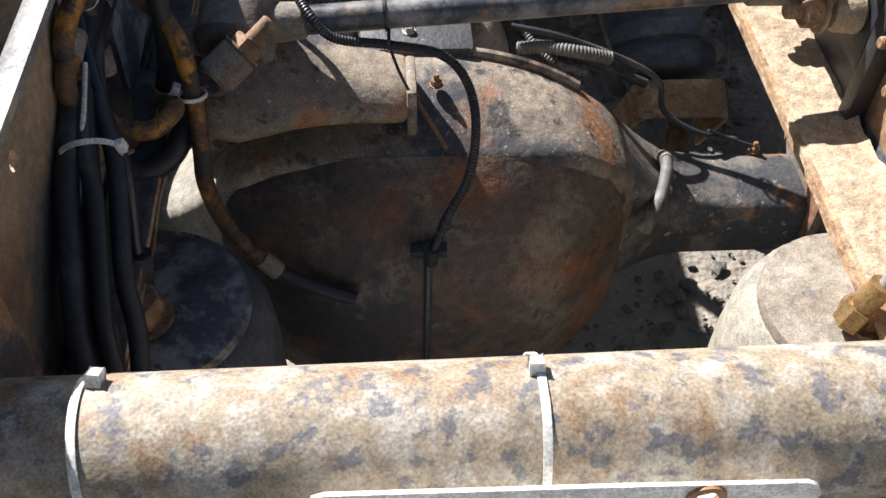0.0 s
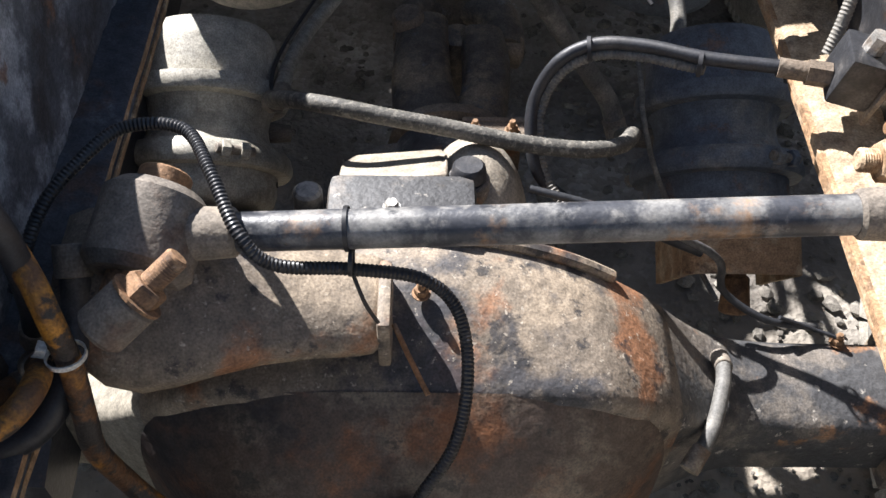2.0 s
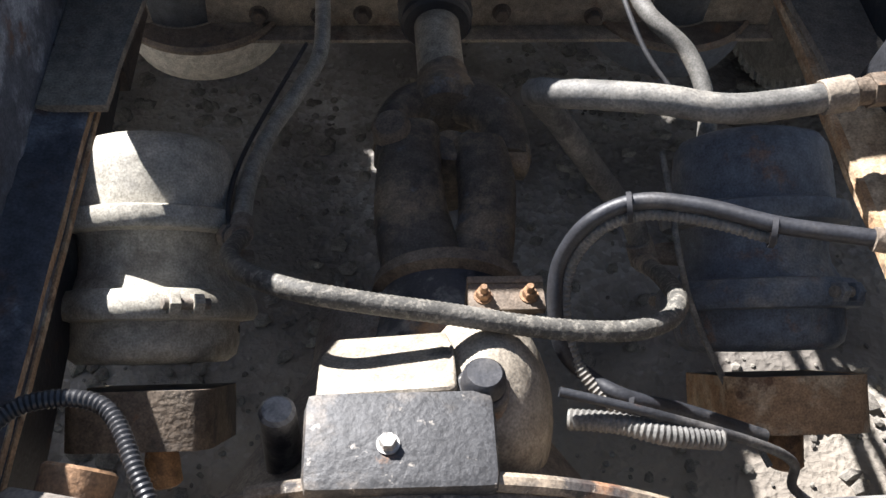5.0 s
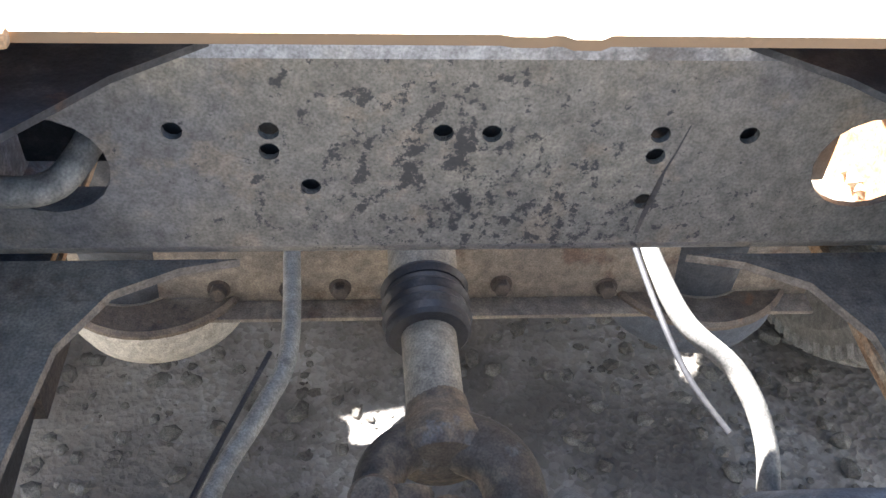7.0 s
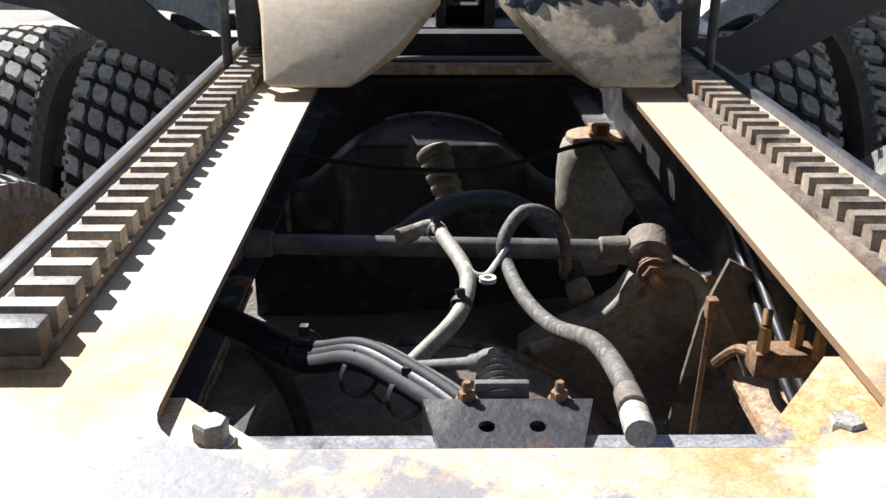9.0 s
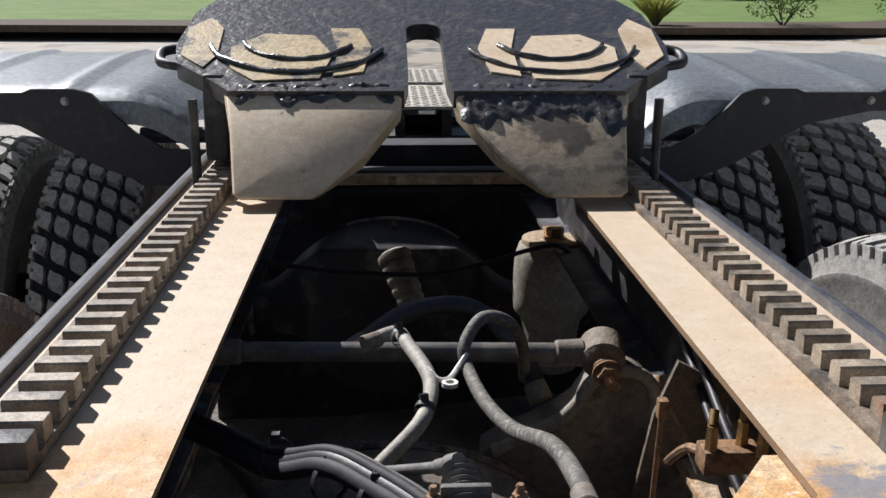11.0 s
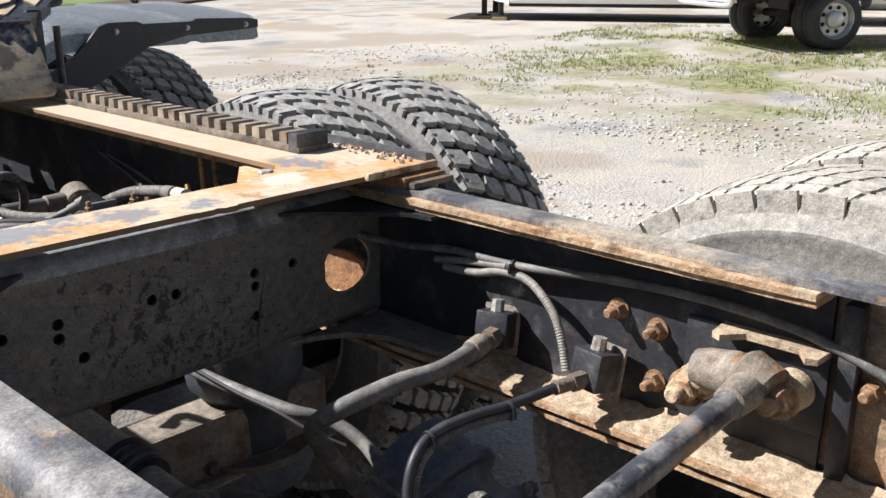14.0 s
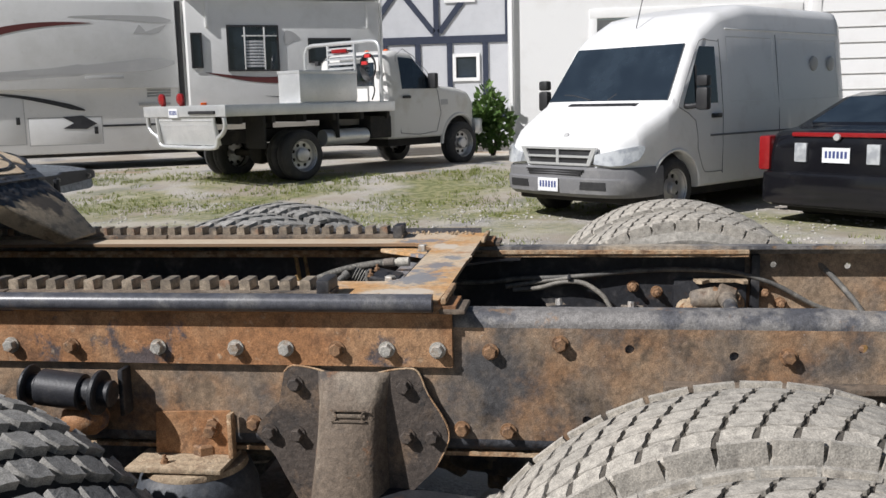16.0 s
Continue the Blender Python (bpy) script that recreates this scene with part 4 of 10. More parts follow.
part("web", bm, M_xm, xm)
bm = bmesh.new()
sheet(bm, [(0.1715, 0.902), (0.1725, 0.902), (0.1665, 0.876), (0.1605, 0.855), (0.1595, 0.838), (0.1545, 0.815), (0.1495, 0.787), (0.1455, 0.786), (0.149, 0.812), (0.1535, 0.835), (0.158, 0.855), (0.165, 0.876)], [], 0.0012, Matrix.Translation((0, 0.0008, 0)) @ XZ)
part("tar_streak", bm, M_grease, xm, "black streak running down the web")
bm = bmesh.new()
box(bm, -0.26, 0.26, 0.020, 0.026, 0.785, 0.955)
part("backing_channel", bm, M_black, xm)
for z0, d, nm in ((0.962, 1, "top_flange"), (0.775, -1, "bottom_flange")):
    bm = bmesh.new()
    prof = [(0.0, 0.0), (0.0012, 0.009), (0.005, 0.018), (0.011, 0.025), (0.019, 0.029), (0.030, 0.030), (0.10, 0.030), (0.10, 0.023), (0.030, 0.023), (0.020, 0.021), (0.013, 0.015), (0.008, 0.008), (0.007, 0.0)]
    prof = [(u, v * (1.0 if d > 0 else 0.6)) for u, v in prof]
    vs = [[bm.verts.new((x, u, z0 + d * v)) for u, v in prof] for x in (-0.412, 0.412)]
    for i in range(len(prof)):
        bm.faces.new((vs[0][i], vs[0][(i + 1) % len(prof)], vs[1][(i + 1) % len(prof)], vs[1][i]))
    bm.faces.new(vs[0]), bm.faces.new(vs[1])
    part(nm, bm, M_xm if d < 0 else M_flange, xm, "" if d < 0 else "scuffed rounded top flange, sky light put into its grey")
for s in (-1, 1):
    bm = bmesh.new()
    curve = [(s * 0.20, -0.001), (s * 0.25, -0.012), (s * 0.303, -0.04), (s * 0.335, -0.10), (s * 0.345, -0.2), (s * 0.348, -0.27), (s * 0.412, -0.27), (s * 0.412, -0.001)]
    sheet(bm, curve[:: -s], [], 0.009, Matrix.Translation((0, 0, 0.752)))
    part("lower_gusset", bm, M_cast, xm)
    bm = bmesh.new()
    curve = [(s * 0.20, -0.001), (s * 0.26, -0.05), (s * 0.34, -0.15), (s * 0.345, -0.19), (s * 0.412, -0.19), (s * 0.412, -0.001)]
    sheet(bm, curve[:: -s], [], 0.006, Matrix.Translation((0, 0, 0.9725)))
    part("upper_gusset", bm, M_black, xm)

# ---- axles ----
AXLES = (-0.668, 0.725, 2.115)


HUMP = ((0.0, 0.722), (0.06, 0.717), (0.12, 0.703), (0.18, 0.677), (0.243, 0.634), (0.28, 0.595), (0.318, 0.553), (0.36, 0.526), (0.42, 0.516), (0.64, 0.512))


def hump(d):
    """Top line of a banjo housing against the distance from its middle, smoothed."""
    def at(v):
        v = abs(v)
        for (x0, z0), (x1, z1) in zip(HUMP, HUMP[1:]):
            if v <= x1:
                return z0 + (z1 - z0) * (v - x0) / (x1 - x0)
        return HUMP[-1][1]

    return sum(at(d + k * 0.012) for k in (-2, -1, 0, 1, 2)) / 5


def bowl_rim(a):
    """Rim radius of the rear cover against the angle from the top."""
    n, tall = (4.0, 0.240) if math.cos(a) > 0 else (2.0, 0.285)
    return (abs(math.sin(a) / 0.268) ** n + abs(math.cos(a) / tall) ** n) ** (-1 / n)


def bowl_depth(s):
    """How far the cover stands behind the axle line at a share of its radius."""
    return 0.106 + 0.120 * (1 - s ** 2.4)


def axle(y, rear_detail):
    ax = thing("drive_axle", "heavy cast drive axle housing, rusty and dusty, under the chassis", "axle", "drive axles", at=(0, y, 0.5))
    # Front axle parts turn black: the bay's shade put into their colour.
    o = Matrix.Translation((0, -y, -0.5))
    cx, cz, r = -0.078, 0.466, 0.255
    # The rear left arm is tan, sunlight put into its colour.
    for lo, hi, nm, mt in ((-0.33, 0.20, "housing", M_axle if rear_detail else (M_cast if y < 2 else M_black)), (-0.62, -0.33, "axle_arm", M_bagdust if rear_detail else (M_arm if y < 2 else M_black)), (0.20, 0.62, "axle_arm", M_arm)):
        bm = bmesh.new()
        n = max(10, int((hi - lo) / 0.014))
        rows = []
        for k in range(n + 1):
            x = lo + (hi - lo) * k / n
            d = abs(x - cx)
            t = max(0.0, min(1.0, (d - 0.20) / 0.18))
            t = t * t * (3 - 2 * t)
            top, bot = hump(d), (cz - math.sqrt(max(r * r - d * d, 0))) * (1 - t) + 0.398 * t
            bot = min(bot, 0.398)
            yf, yr = 0.052 + 0.012 * t, -0.112 + 0.058 * t
            edge = min(0.672, top + 0.002) - 0.010 * t
            q = 0.018
            loop = [(yf - q, top - 0.004), (yf - 0.6 * q, top - 0.006), (yf, top - q), (yf, bot + q), (yf - q, bot), (yr + q, bot), (yr, bot + q), (yr, edge - 0.7 * q), (yr + 0.25 * q, edge - 0.25 * q), (yr + 0.7 * q, edge), (yr * 0.45, edge + (top - edge) * 0.62), (0.0, top)]
            rows.append([bm.verts.new((x, y + a, b)) for a, b in loop])
        m_ = len(rows[0])
        for a, b in zip(rows, rows[1:]):
            for i in range(m_):
                bm.faces.new((a[i], a[(i + 1) % m_], b[(i + 1) % m_], b[i]))
        bm.faces.new(rows[0]), bm.faces.new(rows[-1])
        bmesh.ops.transform(bm, matrix=o, verts=bm.verts[:])
        part(nm, bm, mt, ax, "" if nm == "housing" else ("black-painted axle arm" if mt is M_arm else "axle arm, sun and shade put into its colour"), 50)
    # domed rear cover, its rim following the housing's rear edge
    if y < 2:
        bm = bmesh.new()
        prev = None
        for s in (1.0, 0.97, 0.92, 0.85, 0.76, 0.64, 0.50, 0.34, 0.17, 0.03):
            row = []
            for k in range(72):
                a = 2 * math.pi * k / 72
                rim = bowl_rim(a)
                p = Vector((cx + s * rim * math.sin(a), y - bowl_depth(s), 0.43 + s * rim * math.cos(a)))
                row.append(bm.verts.new(o @ p))
            if prev:
                for k in range(72):
                    bm.faces.new((prev[k], prev[(k + 1) % 72], row[(k + 1) % 72], row[k]))
            prev = row
        bm.faces.new(prev)
        part("rear_cover", bm, M_bowl if rear_detail else M_cast, ax, "oily rust-brown domed cover" if rear_detail else "dusty domed cover", 70)
    if rear_detail:
        bm = bmesh.new()                               # oil run below the sensor
        line = []
        for z in (0.59, 0.54, 0.49, 0.44, 0.39, 0.34, 0.29):
            x = -0.078 - 0.02 * (0.59 - z)
            line.append(o @ Vector((x, y - bowl_depth(abs(z - 0.43) / 0.25) + 0.001, z)))
        sweep(bm, line, 0.005, 8)
        part("drip_channel", bm, M_grease, ax, "black oily run down the cover")
        bm = bmesh.new()
        cyl(bm, o @ Vector((-0.086, y - 0.15, 0.27)), o @ Vector((-0.086, y - 0.205, 0.27)), 0.020, 0.017, 8, 0.003)
        part("drain_plug", bm, M_cast, ax)
    # carrier on the front side, black on the front axle for the bay's shade
    bm = bmesh.new()
    mf = o @ Matrix.Translation((cx, y + 0.035, cz)) @ Matrix.Rotation(radians(-90), 4, "X")
    lathe(bm, [(0.225, 0.0), (0.225, 0.03), (0.205, 0.035), (0.185, 0.08), (0.155, 0.13), (0.125, 0.18), (0.10, 0.24), (0.095, 0.29)], mf, 40)
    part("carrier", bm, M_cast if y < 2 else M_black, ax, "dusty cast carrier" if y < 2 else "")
    if rear_detail:
        bm = bmesh.new()
        box(bm, -0.157, -0.008, y + 0.030, y + 0.114, 0.55, 0.728, 0.012, o)
        blk = part("carrier_block", bm, M_arm, ax, "chipped black carrier block")
        shared("bolt", ME_smallsteel, ax, o @ facing((-0.092, y + 0.066, 0.7285), (0, 0, 1)))
        bm = bmesh.new()
        top = [(-0.150, y + 0.116, 0.712), (-0.036, y + 0.116, 0.722), (-0.036, y + 0.170, 0.700), (-0.040, y + 0.198, 0.678), (-0.140, y + 0.202, 0.662), (-0.150, y + 0.170, 0.686)]
        a = [bm.verts.new(o @ Vector(q)) for q in top]
        b = [bm.verts.new(o @ (Vector(q) - Vector((0, 0, 0.12)))) for q in top]
        bm.faces.new(a), bm.faces.new(b)
        for i in range(6):
            bm.faces.new((a[i], a[(i + 1) % 6], b[(i + 1) % 6], b[i]))
        bmesh.ops.bevel(bm, geom=bm.edges[:], offset=0.007, segments=3, affect="EDGES", profile=0.6)
        part("carrier_cap", bm, M_capdust, ax, "pale dusty cap of the carrier")
        bm = bmesh.new()
        cyl(bm, (-0.015, y + 0.118, 0.55), (-0.015, y + 0.124, 0.712), 0.026, 0.022, 24, 0.003)
        bmesh.ops.transform(bm, matrix=o, verts=bm.verts[:])
        part("carrier_boss", bm, M_arm, ax)
        bm = bmesh.new()
        cyl(bm, (-0.015, y + 0.124, 0.710), (-0.015, y + 0.126, 0.728), 0.019, 0.017, 20, 0.003)
        bmesh.ops.transform(bm, matrix=o, verts=bm.verts[:])
        part("filler_plug", bm, M_rubber, ax, "black plug")
        bm = bmesh.new()
        bmesh.ops.create_uvsphere(bm, u_segments=32, v_segments=18, radius=0.1, matrix=o @ Matrix.Translation((-0.005, y + 0.155, 0.600)) @ Matrix.Diagonal((0.62, 0.95, 1.05, 1)))
        part("gear_bulge", bm, M_capdust, ax, "dusty rounded gear housing", 60)
        bm = bmesh.new()
        cyl(bm, (-0.182, y + 0.100, 0.55), (-0.180, y + 0.110, 0.705), 0.019, 0.015, 16, 0.003)
        bmesh.ops.transform(bm, matrix=o, verts=bm.verts[:])
        part("lock_motor", bm, M_rod, ax, "black motor body beside the carrier")
    # raised lip over the top of the housing
    bm = bmesh.new()
    line = [(cx + u, y + 0.040, hump(abs(u)) - 0.002) for u in [-0.12 + 0.03 * k for k in range(12)]]
    sweep(bm, [o @ Vector(p) for p in line], 0.008, 8, steps=3)
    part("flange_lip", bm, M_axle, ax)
    for s in (-1, 1):
        bm = bmesh.new()
        box(bm, min(s * 0.47, s * 0.485), max(s * 0.47, s * 0.485), y - 0.075, y + 0.08, 0.40, 0.60, 0.006, o)
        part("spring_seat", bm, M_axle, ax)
    shared("bolt", ME_small, ax, o @ facing((-0.062, y - 0.03, 0.7185), (0, 0, 1)))
    return ax


axle_rear = axle(AXLES[0], True)
axle(AXLES[1], False)
axle(AXLES[2], False)

# bracket for the lateral rod on the rear axle, and the rod


def rod_bracket(ax, y, flip):
    o = Matrix.Translation((0, -y, -0.5))
    f = flip
    bm = bmesh.new()
    rows = []
    # along the arm: distance from the middle, rear edge, top, height of the rear edge
    for x, yr, zt, ze, q in ((-0.372, -0.080, 0.785, 0.780, 0.4), (-0.364, -0.112, 0.802, 0.788, 0.8), (-0.345, -0.132, 0.812, 0.780, 1), (-0.32, -0.147, 0.816, 0.768, 1), (-0.29, -0.151, 0.816, 0.763, 1), (-0.26, -0.147, 0.814, 0.768, 1), (-0.226, -0.134, 0.796, 0.766, 1),
                             (-0.195, -0.120, 0.780, 0.759, 1), (-0.15, -0.108, 0.764, 0.751, 1), (-0.118, -0.100, 0.754, 0.742, 1), (-0.104, -0.097, 0.751, 0.739, 0.9), (-0.096, -0.090, 0.746, 0.735, 0.6)):
        low = min(ze - 0.06, hump(abs(x + 0.078)) - 0.02)
        loop = [(-0.005, zt - 0.012), (-0.012, zt), (-0.06, zt - 0.002), (yr + 0.025, ze + 0.35 * (zt - ze) + 0.002), (yr + 0.008, ze), (yr, ze - 0.010 * q), (yr + 0.003, ze - 0.026 * q), (yr + 0.02, ze - 0.036 * q), (-0.07, ze - 0.045 * q), (-0.045, ze - 0.06), (-0.03, low), (-0.005, low)]
        rows.append([bm.verts.new(o @ Vector((f * x, y + a, b))) for a, b in loop])
    for a, b in zip(rows, rows[1:]):
        for i in range(12):
            bm.faces.new((a[i], a[(i + 1) % 12], b[(i + 1) % 12], b[i]))
    bm.faces.new(rows[0]), bm.faces.new(rows[-1])
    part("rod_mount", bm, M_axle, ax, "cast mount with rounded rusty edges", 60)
    bm = bmesh.new()
    box(bm, min(f * -0.100, f * -0.088), max(f * -0.100, f * -0.088), y - 0.092, y - 0.02, 0.69, 0.757, 0.004, o)
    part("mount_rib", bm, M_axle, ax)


rod_bracket(axle_rear, AXLES[0], 1)


def lateral_rod(p0, p1, eye, sizes, name_label, r=0.0165, skin=None):
    """Rod from the eye at p0 to the eye at p1."""
    rod = thing("lateral_rod", name_label, "torque rod", "lateral rods")
    a, b = Vector(p0), Vector(p1)
    d = (b - a).normalized()
    bm = bmesh.new()
    cyl(bm, a + d * 0.04, b - d * 0.035, r, r, 24)
    part("tube", bm, skin or M_rod, rod)
    for c, e, size in ((a, 1, sizes[0]), (b, -1, sizes[1])):
        bm = bmesh.new()
        cyl(bm, c + d * e * 0.03, c + d * e * 0.075, r + 0.0065, r + 0.004, 20, 0.003)
        part("collar", bm, M_cast, rod)
        bm = bmesh.new()
        side = Vector(eye).normalized()
        lathe(bm, [(k * size, w * size) for k, w in ((0.022, -0.034), (0.032, -0.034), (0.040, -0.026), (0.040, 0.026), (0.032, 0.034), (0.022, 0.034))], axis_frame(c, c + side)[0], 28)
        part("eye", bm, M_hanger if e < 0 else M_cast, rod, "eye with rubber bush")
        bm = bmesh.new()
        cyl(bm, c - side * 0.05 * size, c + side * 0.05 * size, 0.020 * size, 0.020 * size, 16, 0.002)
        part("pin", bm, M_boltrust, rod)
    return rod


lateral_rod((-0.285, -0.720, 0.826), (0.352, -0.728, 0.876), (0.2, 1, 0.35), (1.12, 0.74), "chipped black lateral torque rod with a bushed eye at each end")
mb = thing("eye_bolt", "big rusty bolt with nut and exposed thread through the rod mount", "bolt")
for nm, a, b, r in (("collar", (-0.303, -0.819, 0.829), (-0.2735, -0.799, 0.8485), 0.0215), ("shank", (-0.2735, -0.799, 0.8485), (-0.241, -0.777, 0.871), 0.0095)):
    bm = bmesh.new()
    cyl(bm, a, b, r, r, 28 if nm == "collar" else 16, 0.004 if nm == "collar" else 0.002)
    part(nm, bm, M_cast if nm == "collar" else M_boltrust, mb)
ME_bignut = bolt_mesh("big_nut", 0.0175, 0.013, 0.022, True, M_boltrust)
shared("nut", ME_bignut, mb, facing((-0.2735, -0.799, 0.8485), Vector((0.034, 0.023, 0.0235))))

# bracket that holds the rod to the far rail
rb = thing("rod_hanger", "dirty cast hanger bolted inside the rail, caked in tan dirt", "bracket")
bm = bmesh.new()
box(bm, 0.404, 0.4125, -0.790, -0.600, 0.800, 0.912, 0.004)
part("mount_plate", bm, M_black, rb)
bm = bmesh.new()
sheet(bm, [(0.362, -0.668), (0.368, -0.655), (0.4115, -0.650), (0.4115, -0.790), (0.370, -0.788), (0.364, -0.775), (0.388, -0.758), (0.388, -0.690)], [], 0.008, Matrix.Translation((0, 0, 0.906)), 0.002)
part("hanger_lip", bm, M_dirt, rb, "flat dusty lip with a notch")
for y, z, yy in ((-0.632, 0.832, 0.020), (-0.752, 0.856, -0.020)):
    bm = bmesh.new()
    cyl(bm, (0.358, -0.692 + yy, 0.868), (0.372, y + yy * 0.2, z + 0.004), 0.024, 0.021, 20, 0.004)
    cyl(bm, (0.370, y, z), (0.4035, y, z), 0.024, 0.027, 20, 0.004)
    part("ear", bm, M_dirt, rb, "dirt-caked ear")
    shared("nut", bolt_mesh("hanger_nut", 0.020, 0.020, 0.016, True, M_lay), rb, facing((0.3605, y, z), (-1, 0.0, 0.05)))
bm = bmesh.new()
lathe(bm, [(0.016, -0.055), (0.023, -0.051), (0.027, -0.035), (0.030, 0.0), (0.027, 0.035), (0.023, 0.051), (0.016, 0.055)], axis_frame((0.362, -0.692, 0.868), (0.362, -0.792, 0.876))[0], 28)
part("barrel", bm, M_cast, rb, "dusty round barrel")
# upright stiffener on the far rail
for s in (1, -1):
    st = thing("rail_stiffener", "dark upright stiffener plate inside the rail", "stiffener", "rail stiffeners")
    bm = bmesh.new()
    box(bm, min(s * 0.398, s * 0.4205), max(s * 0.398, s * 0.4205), -0.822, -0.80, RAIL_BOT + 0.02, RAIL_TOP - 0.03, 0.002)
    part("stiffener_plate", bm, M_black, st)

# rear tube crossmember with ties
tube = thing("tube_crossmember", "round rusted tube crossmember mottled grey and brown", "crossmember")
bm = bmesh.new()
cyl(bm, (-0.42, -1.278, 0.868), (0.42, -1.272, 0.868), 0.056, 0.056, 48)
part("tube", bm, M_tube, tube)
for s in (-1, 1):
    bm = bmesh.new()
    box(bm, s * 0.4 - 0.006, s * 0.4 + 0.006, -1.36, -1.19, 0.78, 0.96, 0.004)
    part("end_plate", bm, M_rust, tube)


def zip_tie(centre, axis, r, width, tail, material=None, name="cable_tie", label="white nylon cable tie pulled tight"):
    t = thing(name, label, "cable tie", "cable ties")
    m = axis_frame(centre, Vector(centre) + Vector(axis))[0]
    bm = bmesh.new()
    lathe(bm, [(r, -width / 2), (r + 0.0014, -width / 2), (r + 0.0014, width / 2), (r, width / 2), (r, -width / 2)], m, 40, cap=False)
    part("band", bm, material or M_tie, t)
    if tail is not None:
        bm = bmesh.new()
        d = Vector(tail).normalized()
        p = Vector(centre) + d * (r + 0.003)
        box(bm, -0.0045, 0.0045, -0.0055, 0.0055, -0.003, 0.005, 0.001, facing(p, d))
        part("lock", bm, material or M_tie, t)
    return t


zip_tie((-0.328, -1.277, 0.868), (1, 0.06, 0.1), 0.0568, 0.006, (0.05, 0.45, 0.9))
zip_tie((-0.028, -1.275, 0.868), (1, 0.0, -0.04), 0.0568, 0.006, (0, 0.35, 1))
plate = thing("white_sign_plate", "scuffed white sheet plate hanging behind the tube, rusty hole in it", "plate")
bm = bmesh.new()
sheet(bm, [(-0.178, 0.775), (0.14, 0.775), (0.147, 0.905), (0.142, 0.915), (0.134, 0.920), (0.0, 0.926), (-0.17, 0.931), (-0.178, 0.927)], [ring(0.07, 0.910, 0.007)], 0.003, Matrix.Translation((0, -1.345, 0)) @ XZ)
part("panel", bm, M_white, plate)
bm = bmesh.new()
lathe(bm, [(0.0075, -0.001), (0.013, -0.001), (0.013, 0.0015), (0.0075, 0.0015), (0.0075, -0.001)], Matrix.Translation((0.07, -1.349, 0.910)) @ Matrix.Rotation(radians(90), 4, "X"), 16, cap=False)
part("rust_ring", bm, M_rust, plate)
for x in (-0.12, 0.12):
    bm = bmesh.new()
    box(bm, x - 0.01, x + 0.01, -1.3445, -1.30, 0.775, 0.815, 0.002)
    part("hanger_tab", bm, M_rust, plate)

# ---- air springs ----
def air_spring(x, y, ztop, zbot, r, rub, top, label):
    a = thing("air_spring", label, "air spring", "air springs", at=(x, y, zbot))
    hgt = ztop - zbot
    bm = bmesh.new()
    lathe(bm, [(r * 0.7, 0), (r * 0.72, hgt * 0.25), (r * 0.8, hgt * 0.36), (r * 0.97, hgt * 0.42), (r, hgt * 0.52), (r, hgt * 0.72), (r * 0.97, hgt * 0.86), (r * 0.88, hgt * 0.95), (r * 0.72, hgt * 0.985)], None, 44)
    part("bellows", bm, rub, a, "rubber bellows")
    bm = bmesh.new()
    lathe(bm, [(r * 0.80, hgt * 0.955), (r * 0.82, hgt * 0.97), (r * 0.80, hgt * 1.0), (r * 0.3, hgt * 1.01), (0.01, hgt * 1.012)], None, 44)
    part("top_plate", bm, top, a)
    bm = bmesh.new()
    lathe(bm, [(r * 0.72, 0.0), (r * 0.72, -0.02), (r * 0.2, -0.03)], None, 32)
    part("piston_base", bm, M_cast, a)
    shared("port_fitting", ME_port, a, Matrix.Translation((0.0, -0.02, hgt * 1.01)))
    return a


ME_port = bolt_mesh("port", 0.024, 0.026, 0.0, True, M_boltrust)
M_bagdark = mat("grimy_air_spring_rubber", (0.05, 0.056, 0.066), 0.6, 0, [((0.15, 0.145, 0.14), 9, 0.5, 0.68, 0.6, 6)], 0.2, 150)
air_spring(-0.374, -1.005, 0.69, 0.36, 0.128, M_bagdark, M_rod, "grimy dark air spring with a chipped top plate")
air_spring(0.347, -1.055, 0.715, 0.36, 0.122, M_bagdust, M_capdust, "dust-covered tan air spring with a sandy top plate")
air_spring(-0.43, 0.42, 0.70, 0.36, 0.125, M_bagdark, M_dirt, "dark air spring under the rail with a dirt-covered top plate")
air_spring(0.40, 0.42, 0.70, 0.36, 0.125, M_bagdark, M_dirt, "dark air spring under the rail with a dirt-covered top plate")
air_spring(0.362, 1.85, 0.742, 0.40, 0.104, M_bagdust, M_dirt, "dusty tan air spring with a bent tin shade on top")

